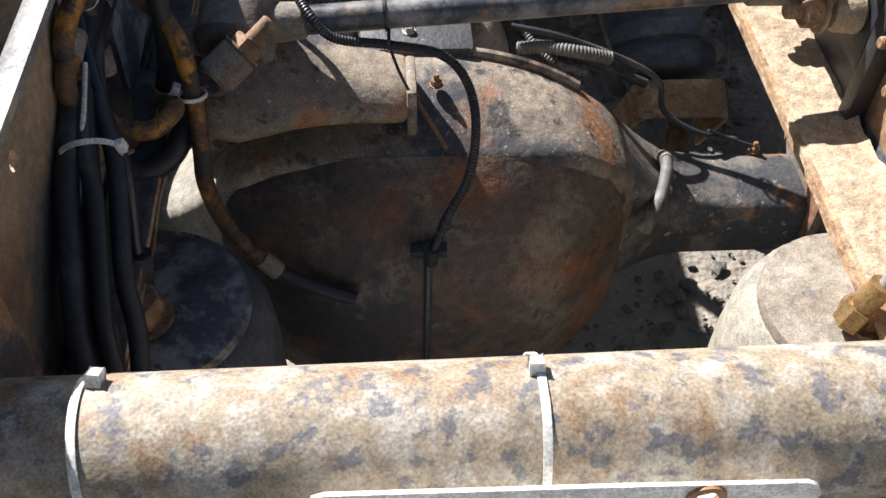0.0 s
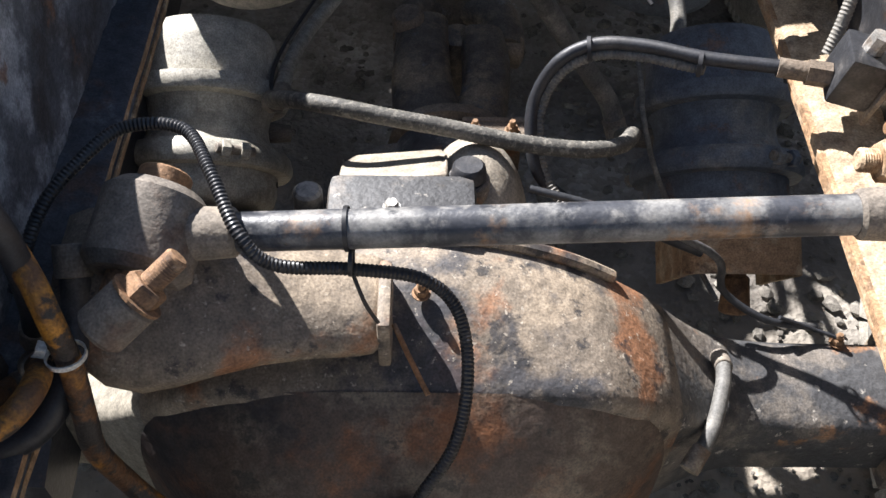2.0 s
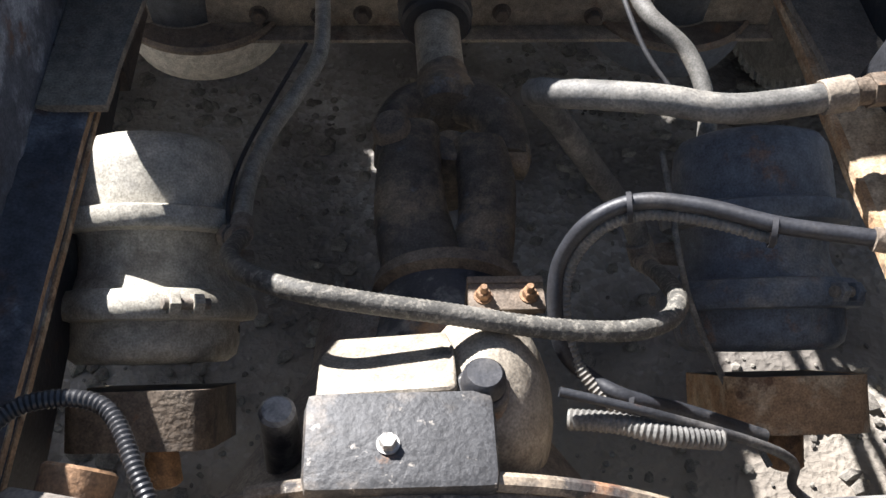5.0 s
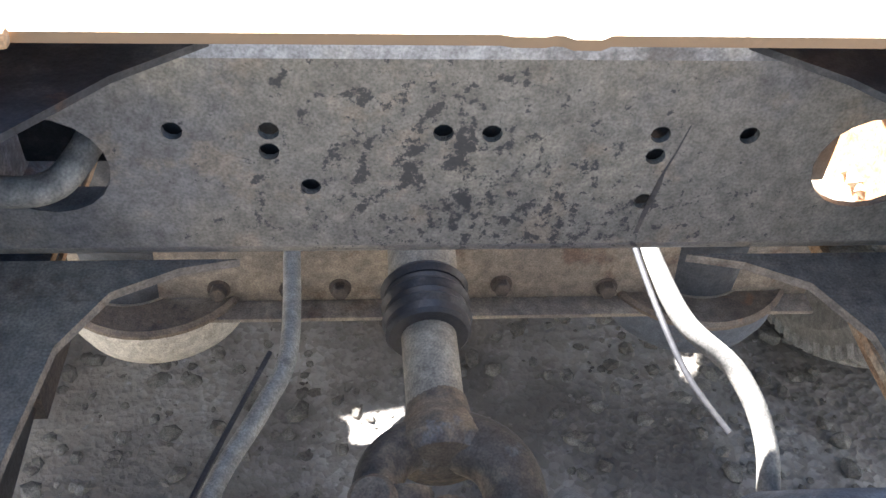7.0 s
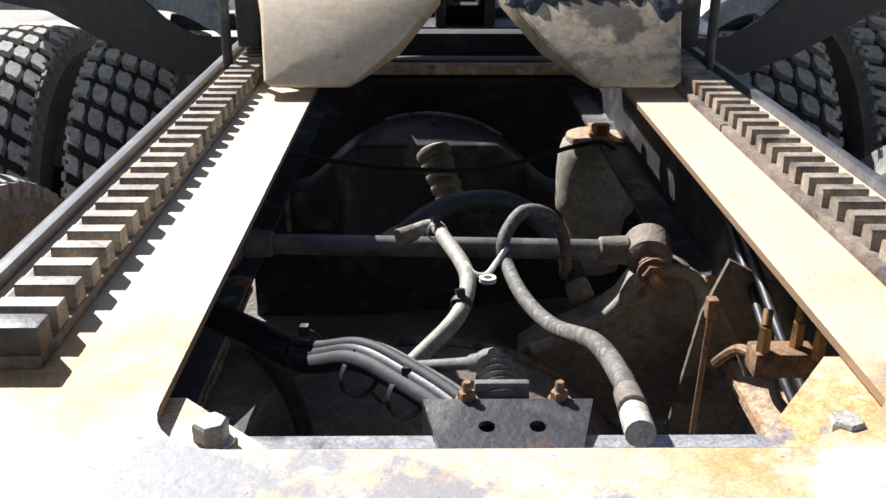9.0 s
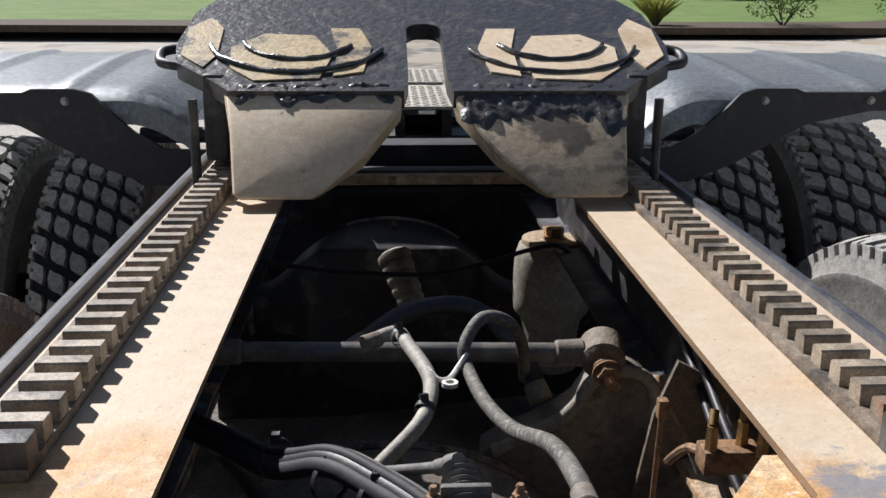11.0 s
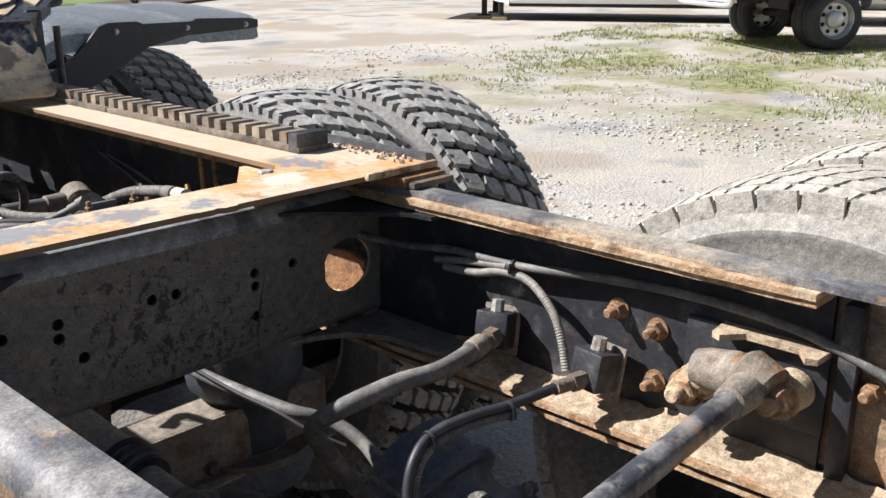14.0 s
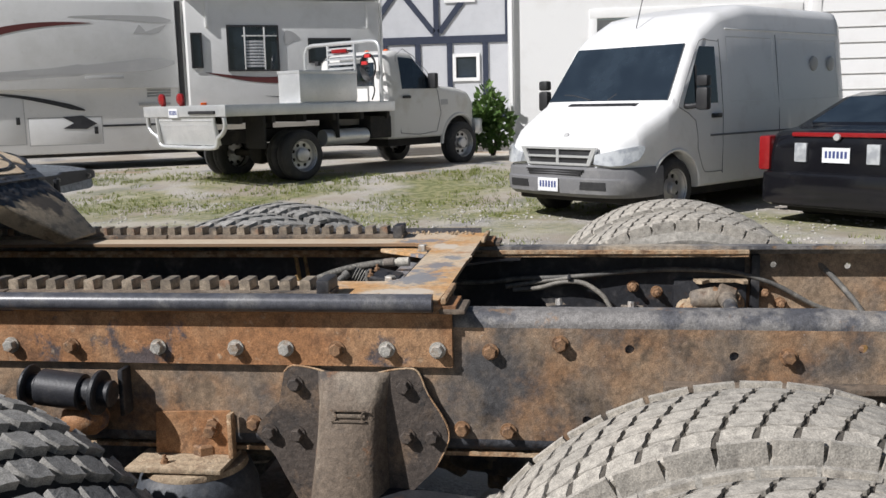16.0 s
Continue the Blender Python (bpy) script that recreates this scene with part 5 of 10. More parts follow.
# ---- brake chambers ----
def brake_chamber(x, body, label):
    """A double chamber leaning 32 degrees up towards the front; heights run along its axis."""
    c = thing("brake_chamber", label, "brake chamber", "brake chambers", at=(x, -0.304, 0.440))
    c.rotation_euler = (radians(-58), 0, 0)
    shells = (("pressure_plate", [(0.030, -0.044), (0.078, -0.042), (0.088, -0.034), (0.0915, -0.020), (0.092, 0.012)]),
              ("centre_housing", [(0.093, 0.034), (0.086, 0.046), (0.080, 0.058), (0.0775, 0.074), (0.080, 0.090), (0.087, 0.108)]),
              ("spring_housing", [(0.0885, 0.126), (0.0885, 0.150), (0.0865, 0.180), (0.0835, 0.200), (0.076, 0.212), (0.060, 0.218), (0.020, 0.219)]))
    for nm, prof in shells:
        bm = bmesh.new()
        lathe(bm, [(r * 1.08, v) for r, v in prof], None, 56)
        part(nm, bm, body, c)
    for prof in ([(0.091, 0.004), (0.099, 0.006), (0.1025, 0.012), (0.1025, 0.020), (0.100, 0.030), (0.094, 0.038), (0.090, 0.040)],
                 [(0.086, 0.103), (0.092, 0.105), (0.095, 0.110), (0.0955, 0.120), (0.094, 0.128), (0.0875, 0.132)]):
        bm = bmesh.new()
        lathe(bm, [(r * 1.08 + (0.009 if r > 0.0915 else 0.0), v) for r, v in prof], None, 56)
        part("clamp_band", bm, body, c, "rolled clamp band")
    for a in (38, -52, 150):
        w = radians(a)
        out = Vector((math.sin(w), math.cos(w), 0))
        side = Vector((math.cos(w), -math.sin(w), 0))
        q = out * 0.122 + Vector((0, 0, 0.021))
        bm = bmesh.new()
        cyl(bm, q - side * 0.026, q + side * 0.026, 0.0065, 0.0065, 10, 0.001)
        lug = part("clamp_bolt", bm, M_cast, c, "dirty clamp bolt")
        for e in (-0.012, 0.014):
            bm = bmesh.new()
            cyl(bm, q + side * (e - 0.006), q + side * (e + 0.006), 0.012, 0.012, 6, 0.001)
            part("clamp_lug", bm, body, lug)
    for a, hgt in ((-38, 0.150), (4, 0.000), (46, 0.155), (90, -0.005)):
        w = radians(a)
        out = Vector((math.sin(w), math.cos(w), 0))
        q = out * (0.0956 if hgt > 0.1 else 0.0994) + Vector((0, 0, hgt))
        bm = bmesh.new()
        cyl(bm, q - out * 0.004, q + out * 0.0006, 0.0042, 0.0042, 12)
        part("vent_hole", bm, M_hole, c, "dark vent hole")
    bm = bmesh.new()
    sd = 1 if x < 0 else -1
    cyl(bm, (sd * 0.070, 0.035, 0.078), (sd * 0.110, 0.045, 0.080), 0.016, 0.013, 8, 0.001)
    part("port_boss", bm, M_cast, c, "dirty hose port")
    return c


brake_chamber(-0.367, M_chamberpale, "dusty double brake chamber with clamp bands, sunlight lightening its colour")
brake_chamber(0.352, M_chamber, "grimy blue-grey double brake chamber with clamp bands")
for s in (-1, 1):
    cb = thing("chamber_bracket", "rusty U-shaped bracket behind the brake chamber", "bracket", "chamber brackets", at=(s * 0.360, -0.386, 0.462))
    cb.rotation_euler = (radians(32), 0, 0)
    bm = bmesh.new()
    prof = [(-0.078, -0.13), (-0.078, 0.020), (-0.073, 0.036), (-0.060, 0.046), (0.060, 0.046), (0.073, 0.036), (0.078, 0.020), (0.078, -0.13), (0.070, -0.13), (0.070, 0.019), (0.066, 0.031), (0.057, 0.038), (-0.057, 0.038), (-0.066, 0.031), (-0.070, 0.019), (-0.070, -0.13)]
    k = len(prof)
    vs = [[bm.verts.new((u, yy, v)) for u, v in prof] for yy in (-0.075, -0.012)]
    for i in range(k):
        bm.faces.new((vs[0][i], vs[0][(i + 1) % k], vs[1][(i + 1) % k], vs[1][i]))
    bm.faces.new(vs[0]), bm.faces.new(vs[1])
    part("bracket_band", bm, M_lay if s > 0 else M_hanger, cb)
    bm = bmesh.new()
    box(bm, -0.068, 0.068, -0.020, -0.012, -0.13, 0.037, 0.002)
    part("bracket_web", bm, M_black, cb, "dark back plate")
    bm = bmesh.new()
    cyl(bm, (0.01, -0.075, -0.035), (0.01, -0.020, -0.035), 0.014, 0.014, 8, 0.002)
    cyl(bm, (0.01, -0.120, -0.050), (0.01, -0.070, -0.035), 0.022, 0.018, 12, 0.003)
    part("push_rod", bm, M_boltrust, cb, "rusty push rod end")

# ---- drive shaft ----
ds = thing("drive_shaft", "dusty drive shaft with slip yoke, rubber boot and universal joint", "drive shaft")
for nm, a, b, r0, r1, mm in (("shaft_tube", (-0.03, 0.50, 0.60), (-0.026, 0.135, 0.575), 0.040, 0.040, M_bagdust), ("boot", (-0.026, 0.150, 0.575), (-0.024, 0.075, 0.570), 0.044, 0.047, M_rubber), ("slip_stub", (-0.024, 0.08, 0.57), (-0.020, -0.07, 0.562), 0.030, 0.030, M_bagdust)):
    bm = bmesh.new()
    cyl(bm, a, b, r0, r1, 32, 0.004)
    part(nm, bm, mm, ds)
bm = bmesh.new()
for k in range(3):
    lathe(bm, [(0.046, 0.004 + k * 0.022), (0.05, 0.010 + k * 0.022), (0.046, 0.018 + k * 0.022)], axis_frame((-0.026, 0.150, 0.575), (-0.024, 0.075, 0.570))[0], 32)
part("boot_ring", bm, M_black, ds)
# the joint: two forks and a cross
bm = bmesh.new()
lathe(bm, [(0.031, 0.0), (0.034, 0.02), (0.045, 0.042), (0.050, 0.058), (0.040, 0.072), (0.01, 0.078)], axis_frame((-0.020, -0.010, 0.564), (-0.018, -0.09, 0.56))[0], 28)
part("yoke_hub", bm, M_yoke, ds)
for pts, rr in (([(-0.03, -0.055, 0.566), (-0.062, -0.075, 0.572), (-0.080, -0.105, 0.574), (-0.084, -0.15, 0.572)], 0.024), ([(-0.01, -0.055, 0.566), (0.028, -0.075, 0.566), (0.047, -0.105, 0.56), (0.05, -0.155, 0.552)], 0.031)):
    bm = bmesh.new()
    sweep(bm, pts, rr, 16)
    part("yoke_arm", bm, M_yoke, ds)
bm = bmesh.new()
cyl(bm, (-0.105, -0.15, 0.572), (0.075, -0.15, 0.55), 0.024, 0.024, 20, 0.004)
part("cross_pin", bm, M_yoke, ds)
bm = bmesh.new()
cyl(bm, (-0.017, -0.152, 0.485), (-0.017, -0.152, 0.585), 0.024, 0.024, 20, 0.004)
part("cross_pin", bm, M_yoke, ds)
bm = bmesh.new()
cyl(bm, (-0.083, -0.143, 0.585), (-0.088, -0.146, 0.613), 0.024, 0.022, 24, 0.005)
part("bearing_cap", bm, M_hanger, ds, "tan bearing cap")
for pts, rr in (([(-0.062, -0.13, 0.575), (-0.066, -0.19, 0.568), (-0.064, -0.25, 0.558), (-0.050, -0.32, 0.545)], (0.036, 0.042, 0.046, 0.052)), ([(0.016, -0.15, 0.572), (0.022, -0.20, 0.566), (0.018, -0.26, 0.556), (0.0, -0.32, 0.54)], (0.034, 0.036, 0.036, 0.046))):
    bm = bmesh.new()
    prev = None
    ps = spline([Vector(p) for p in pts], 4)
    for k, p in enumerate(ps):
        u = k / (len(ps) - 1) * 3
        j = min(2, int(u))
        r_ = rr[j] + (rr[j + 1] - rr[j]) * (u - j)
        row = [bm.verts.new((p[0] + r_ * 0.92 * math.copysign(abs(math.cos(a)) ** 0.7, math.cos(a)), p[1], p[2] + r_ * 0.8 * math.copysign(abs(math.sin(a)) ** 0.7, math.sin(a)))) for a in [2 * math.pi * i / 20 for i in range(20)]]
        if prev:
            for i in range(20):
                bm.faces.new((prev[i], prev[(i + 1) % 20], row[(i + 1) % 20], row[i]))
        else:
            bm.faces.new(row)
        prev = row
    bm.faces.new(prev)
    part("flange_fork", bm, M_yoke, ds)
bm = bmesh.new()
lathe(bm, [(0.05, 0.0), (0.082, 0.004), (0.084, 0.018), (0.06, 0.03), (0.055, 0.1)], axis_frame((-0.025, -0.315, 0.535), (-0.03, -0.42, 0.522))[0], 40)
part("dust_shield", bm, M_hanger, ds, "rusty round dust shield")
bm = bmesh.new()
lathe(bm, [(0.074, 0.0), (0.078, 0.03), (0.085, 0.06), (0.10, 0.11)], axis_frame((-0.026, -0.335, 0.53), (-0.03, -0.44, 0.52))[0], 40)
part("seal_housing", bm, M_rod, ds, "black chipped seal housing")
tab = thing("hose_tab", "small rusty plate with two bolts on the carrier", "bracket")
bm = bmesh.new()
box(bm, -0.017, 0.055, -0.435, -0.405, 0.648, 0.657, 0.002)
part("tab_plate", bm, M_hanger, tab)
bm = bmesh.new()
box(bm, -0.017, 0.055, -0.4045, -0.396, 0.56, 0.657, 0.002)
part("tab_leg", bm, M_hanger, tab)
for x in (-0.003, 0.040):
    shared("bolt", ME_small, tab, facing((x, -0.42, 0.6572), (0, 0, 1)))
    shared("nut", ME_small, tab, facing((x, -0.42, 0.6478), (0, 0, -1)))

# ---- low beam across, under the middle axle ----
beam = thing("tie_beam", "dusty channel beam running across under the chassis", "beam")
bm = bmesh.new()
box(bm, -0.56, 0.56, 0.345, 0.351, 0.345, 0.475, 0.002)
box(bm, -0.56, 0.56, 0.3515, 0.45, 0.468, 0.475, 0.002)
box(bm, -0.56, 0.56, 0.308, 0.3445, 0.345, 0.352, 0.002)
part("channel", bm, M_cast, beam)
for x, z in ((-0.30, 0.372), (-0.2, 0.37), (-0.13, 0.372), (0.10, 0.375), (0.255, 0.367)):
    shared("bolt", ME_boltdark, beam, facing((x, 0.3445, z + 0.005), (0, -1, 0.1)))
for s in (-1, 1):
    pan = thing("spring_pan", "dusty round pan of the air spring seat", "spring seat", "spring pans")
    bm = bmesh.new()
    lathe(bm, [(0.04, 0.0), (0.10, 0.004), (0.128, 0.02), (0.14, 0.05), (0.142, 0.09), (0.135, 0.095)], Matrix.Translation((s * 0.40, 0.42, 0.26)), 44)
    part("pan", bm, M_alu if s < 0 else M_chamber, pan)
    bm = bmesh.new()
    lathe(bm, [(0.134, 0.092), (0.142, 0.086), (0.147, 0.091), (0.147, 0.097), (0.141, 0.102), (0.134, 0.098)], Matrix.Translation((s * 0.40, 0.42, 0.26)), 44)
    part("rolled_rim", bm, M_hanger, pan, "rusty rolled rim")
    bm = bmesh.new()
    cyl(bm, (s * 0.40, 0.42, 0.235), (s * 0.40, 0.42, 0.262), 0.016, 0.016, 6, 0.002)
    part("stud", bm, M_boltrust, pan)

# ---- wheels ----
def block_pattern(bm, r0, depth, width, cols, count, skew, gap, taper, notch):
    """Tread blocks round a tyre turned about x."""
    cw = width / cols
    for c in range(cols):
        xc = -width / 2 + cw * (c + 0.5)
        edge = c in (0, cols - 1)
        for k in range(count):
            a0 = 2 * math.pi * (k + 0.38 * c) / count
            da = 2 * math.pi / count * (1 - gap) / 2
            hw = cw * (0.5 - gap * 0.36)
            corners = []
            form = ((-1.10, 0.14), (-0.86, -0.98), (-0.3, -0.90), (0.3, -1.02), (0.86, -0.92), (1.10, -0.14), (0.86, 0.98), (0.3, 0.90), (-0.3, 1.02), (-0.86, 0.92))
            if edge:
                form = ((-1.10, 0.10), (-0.86, -0.98), (0.0, -0.90), (1.0, -0.95), (1.0, -0.26), (notch, -0.18), (notch, 0.18), (1.0, 0.26), (1.0, 0.95), (-0.86, 0.96))
                form = form if c else tuple((-u, v) for u, v in form)[::-1]
            for sx, sa in form:
                corners.append((xc + sx * hw, a0 + sa * da + skew * sx * da))
            lo, hi = [], []
            for x, a in corners:
                drop = 0.020 * (abs(x) / (width / 2)) ** 3
                rr = r0 - drop
                lo.append(bm.verts.new((x, math.cos(a) * (rr - 0.006), math.sin(a) * (rr - 0.006))))
                xx = xc + (x - xc) * taper
                aa = a0 + (a - a0) * taper
                hi.append(bm.verts.new((xx, math.cos(aa) * (rr + depth), math.sin(aa) * (rr + depth))))
            bm.faces.new(hi)
            for i in range(10):
                bm.faces.new((lo[i], lo[(i + 1) % 10], hi[(i + 1) % 10], hi[i]))


def tyre(kind, label):
    t = thing("truck_tyre", label, "tyre", "tyres on the tri-axle")
    R, w = 0.522, 0.27
    depth = 0.020 if kind == "block" else 0.008
    rb = R - depth
    bm = bmesh.new()
    prof = [(0.285, -0.085), (0.30, -0.105), (0.34, -0.125), (0.40, -0.137), (0.44, -0.136), (0.445, -0.139), (0.455, -0.139), (0.46, -0.134), (0.485, -0.127), (0.502 - depth, -0.117), (rb - 0.006, -0.09), (rb, -0.04)]
    prof = prof + [(r, -hh) for r, hh in prof[::-1]]
    lathe(bm, prof, Matrix.Rotation(radians(90), 4, "Y"), 72, cap=False)
    part("casing", bm, M_wall if kind == "block" else M_wallpale, t)
    bm = bmesh.new()
    if kind == "block":
        block_pattern(bm, rb, depth, 0.256, 5, 44, 0.44, 0.30, 0.93, 0.50)
    else:
        block_pattern(bm, rb, depth, 0.240, 6, 62, 0.30, 0.11, 0.985, 0.96)
    part("tread", bm, M_tyre if kind == "block" else M_tyre_dusty, t, "deep block tread" if kind == "block" else "shallow worn tread")
    # Dark shell between the blocks paints the shade in the grooves.
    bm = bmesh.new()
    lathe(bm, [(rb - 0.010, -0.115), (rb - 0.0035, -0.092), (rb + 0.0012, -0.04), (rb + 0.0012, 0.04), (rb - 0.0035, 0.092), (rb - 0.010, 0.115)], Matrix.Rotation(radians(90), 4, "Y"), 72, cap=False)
    part("groove_floor", bm, M_groove if kind == "block" else M_worngroove, t, "groove floor with its shade painted dark")
    # shoulder lugs
    bm = bmesh.new()
    n = 80 if kind == "block" else 46
    for k in range(n):
        a = 2 * math.pi * k / n
        for sx in (-1, 1):
            m = Matrix.Rotation(a, 4, "X") @ Matrix.Translation((sx * 0.1235, 0, R - depth * 0.5 - 0.022))
            box(bm, -0.005, 0.005, -0.011 if kind == "block" else -0.0305, 0.011 if kind == "block" else 0.0305, -0.022, 0.012 if kind == "block" else 0.016, 0, m)
    tagged(part("tread_shoulder", bm, M_tyre if kind == "block" else M_tyre_dusty, t), kind="stuff")
    bm = bmesh.new()
    lathe(bm, [(0.284, -0.10), (0.292, -0.098), (0.284, -0.085), (0.265, -0.06), (0.26, 0.0), (0.265, 0.06), (0.284, 0.085), (0.292, 0.098), (0.284, 0.10)], Matrix.Rotation(radians(90), 4, "Y"), 48, cap=False)
    part("rim", bm, M_alu, t)
    bm = bmesh.new()
    lathe(bm, [(0.264, 0.02), (0.20, 0.03), (0.11, 0.055), (0.10, 0.045), (0.19, 0.018), (0.264, 0.008)], Matrix.Rotation(radians(90), 4, "Y"), 48, cap=False)
    part("disc", bm, M_alu, t)
    return t


tyre_block = tyre("block", "big dual truck tyre with deep dark square tread blocks")
tyre_worn = tyre("worn", "big dual truck tyre, sun-bleached and dusty with worn tread")
spots = [(y, s, x) for y in AXLES for s in (-1, 1) for x in ((0.845, 1.185) if s < 0 else (0.79, 1.13))]
first = {True: tyre_block, False: tyre_worn}
used = {True: False, False: False}
for i, (y, s, x) in enumerate(spots):
    blocky = y > 0
    m = Matrix.Translation((s * x, y + (0.05 if s < 0 else 0.0), 0.525 if s > 0 else (0.44 if y > 0 else 0.458))) @ Matrix.Rotation(math.pi if s < 0 else 0, 4, "Z") @ Matrix.Rotation(1.7 * i, 4, "X")
    if not used[blocky]:
        first[blocky].matrix_basis = m
        used[blocky] = True
    else:
        copy_thing(first[blocky], m)
for y in AXLES:
    for s in (-1, 1):
        hub = thing("brake_drum", "dark brake drum and hub between the dual wheels", "brake drum", "brake drums", at=(s * 0.7, y, 0.525 if s > 0 else 0.45))
        bm = bmesh.new()
        lathe(bm, [(0.06, -0.13), (0.19, -0.12), (0.205, -0.10), (0.205, 0.12), (0.13, 0.13), (0.12, 0.50), (0.09, 0.55), (0.03, 0.56)], Matrix.Rotation(s * radians(90), 4, "Y"), 40)
        part("drum", bm, M_black, hub)

# ---- fifth wheel ----
fw = thing("fifth_wheel", "tilted cast fifth wheel coupling, greasy black top, worn yellow paint", "fifth wheel")
FW = Matrix.Translation((0, 1.165, 1.215)) @ Matrix.Rotation(radians(17.5), 4, "X")


def fifth_half(s):
    bm = bmesh.new()
    def line(x, y):
        return (s * x, y, 1.222)
    top = [line(0.045, 1.19), (s * 0.052, 1.14, 1.185), (s * 0.12, 1.055, 1.115), (s * 0.188, 1.008, 1.062), (s * 0.205, 1.0, 1.054), (s * 0.325, 1.0, 1.054), (s * 0.338, 1.008, 1.062), (s * 0.352, 1.10, 1.155), line(0.375, 1.19)]
    up = [bm.verts.new(p) for p in top]
    dn = [bm.verts.new((x * 0.995, y + 0.05, z - 0.028 if z > 1.09 else z - 0.012)) for x, y, z in top]
    mid = bm.verts.new((s * 0.23, 1.10, 1.157))
    mid2 = bm.verts.new((s * 0.26, 1.05, 1.105))
    n = len(top)
    for i in range(n - 1):
        bm.faces.new((up[i], dn[i], dn[i + 1], up[i + 1]))
    for tri in ((0, 1, "m"), (1, 2, "m"), (2, "n", "m"), (2, 3, "n"), (3, 4, "n"), (4, 5, "n"), (5, 6, "n"), (6, 7, "n"), (7, "m", "n"), (7, 8, "m"), (8, 0, "m")):
        bm.faces.new([mid if k == "m" else mid2 if k == "n" else up[k] for k in tri])
    bm.faces.new(dn)
    bm.faces.new((up[-1], up[0], dn[0], dn[-1]))
    rim = [e for e in bm.edges if e.verts[0] in up and e.verts[1] in up and len(e.link_faces) == 2 and any(v in dn for f in e.link_faces for v in f.verts)]
    bmesh.ops.bevel(bm, geom=rim, offset=0.010, segments=3, profile=0.5, affect="EDGES")
    part("ramp", bm, M_fifth if s < 0 else M_ramp, fw, "dusty cast ramp" if s < 0 else "grease-stained cast ramp", 30)
    bm = bmesh.new()
    box(bm, min(s * 0.375, s * 0.418), max(s * 0.375, s * 0.418), 1.22, 1.50, PZ + 0.042, 1.24, 0.012)
    part("pivot_bracket", bm, M_black, fw)
    bm = bmesh.new()
    box(bm, min(s * 0.285, s * 0.42), max(s * 0.285, s * 0.42), 1.24, 1.80, PZ + 0.040, 1.088, 0.006)
    part("slide_shoe", bm, M_black, fw)
    bm = bmesh.new()
    cyl(bm, (s * 0.425, 1.17, 1.04), (s * 0.425, 1.17, 1.20), 0.009, 0.009, 12)
    part("lock_rod", bm, M_black, fw)


fifth_half(-1), fifth_half(1)
bm = bmesh.new()
plan = [(-0.36, 0.0), (-0.40, 0.05), (-0.475, 0.13), (-0.49, 0.22), (-0.48, 0.40), (-0.42, 0.54), (-0.28, 0.62), (0.28, 0.62), (0.42, 0.54), (0.48, 0.40), (0.49, 0.22), (0.475, 0.13), (0.40, 0.05), (0.36, 0.0)]
slot = [(0.045, 0.0), (0.036, 0.06), (0.036, 0.30)] + arc(0, 0.30, 0.036, 0, 180, 10)[1:] + [(-0.036, 0.06), (-0.045, 0.0)]
sheet(bm, plan + slot, [], 0.034, FW @ Matrix.Translation((0, 0, -0.034)))
part("top_plate", bm, M_grease, fw, "greasy black top plate")


def flat_patch(name, loop, holes, z, material, label=""):
    bm = bmesh.new()
    sheet(bm, loop, holes, 0.003, FW @ Matrix.Translation((0, 0, z)))
    part(name, bm, material, fw, label)


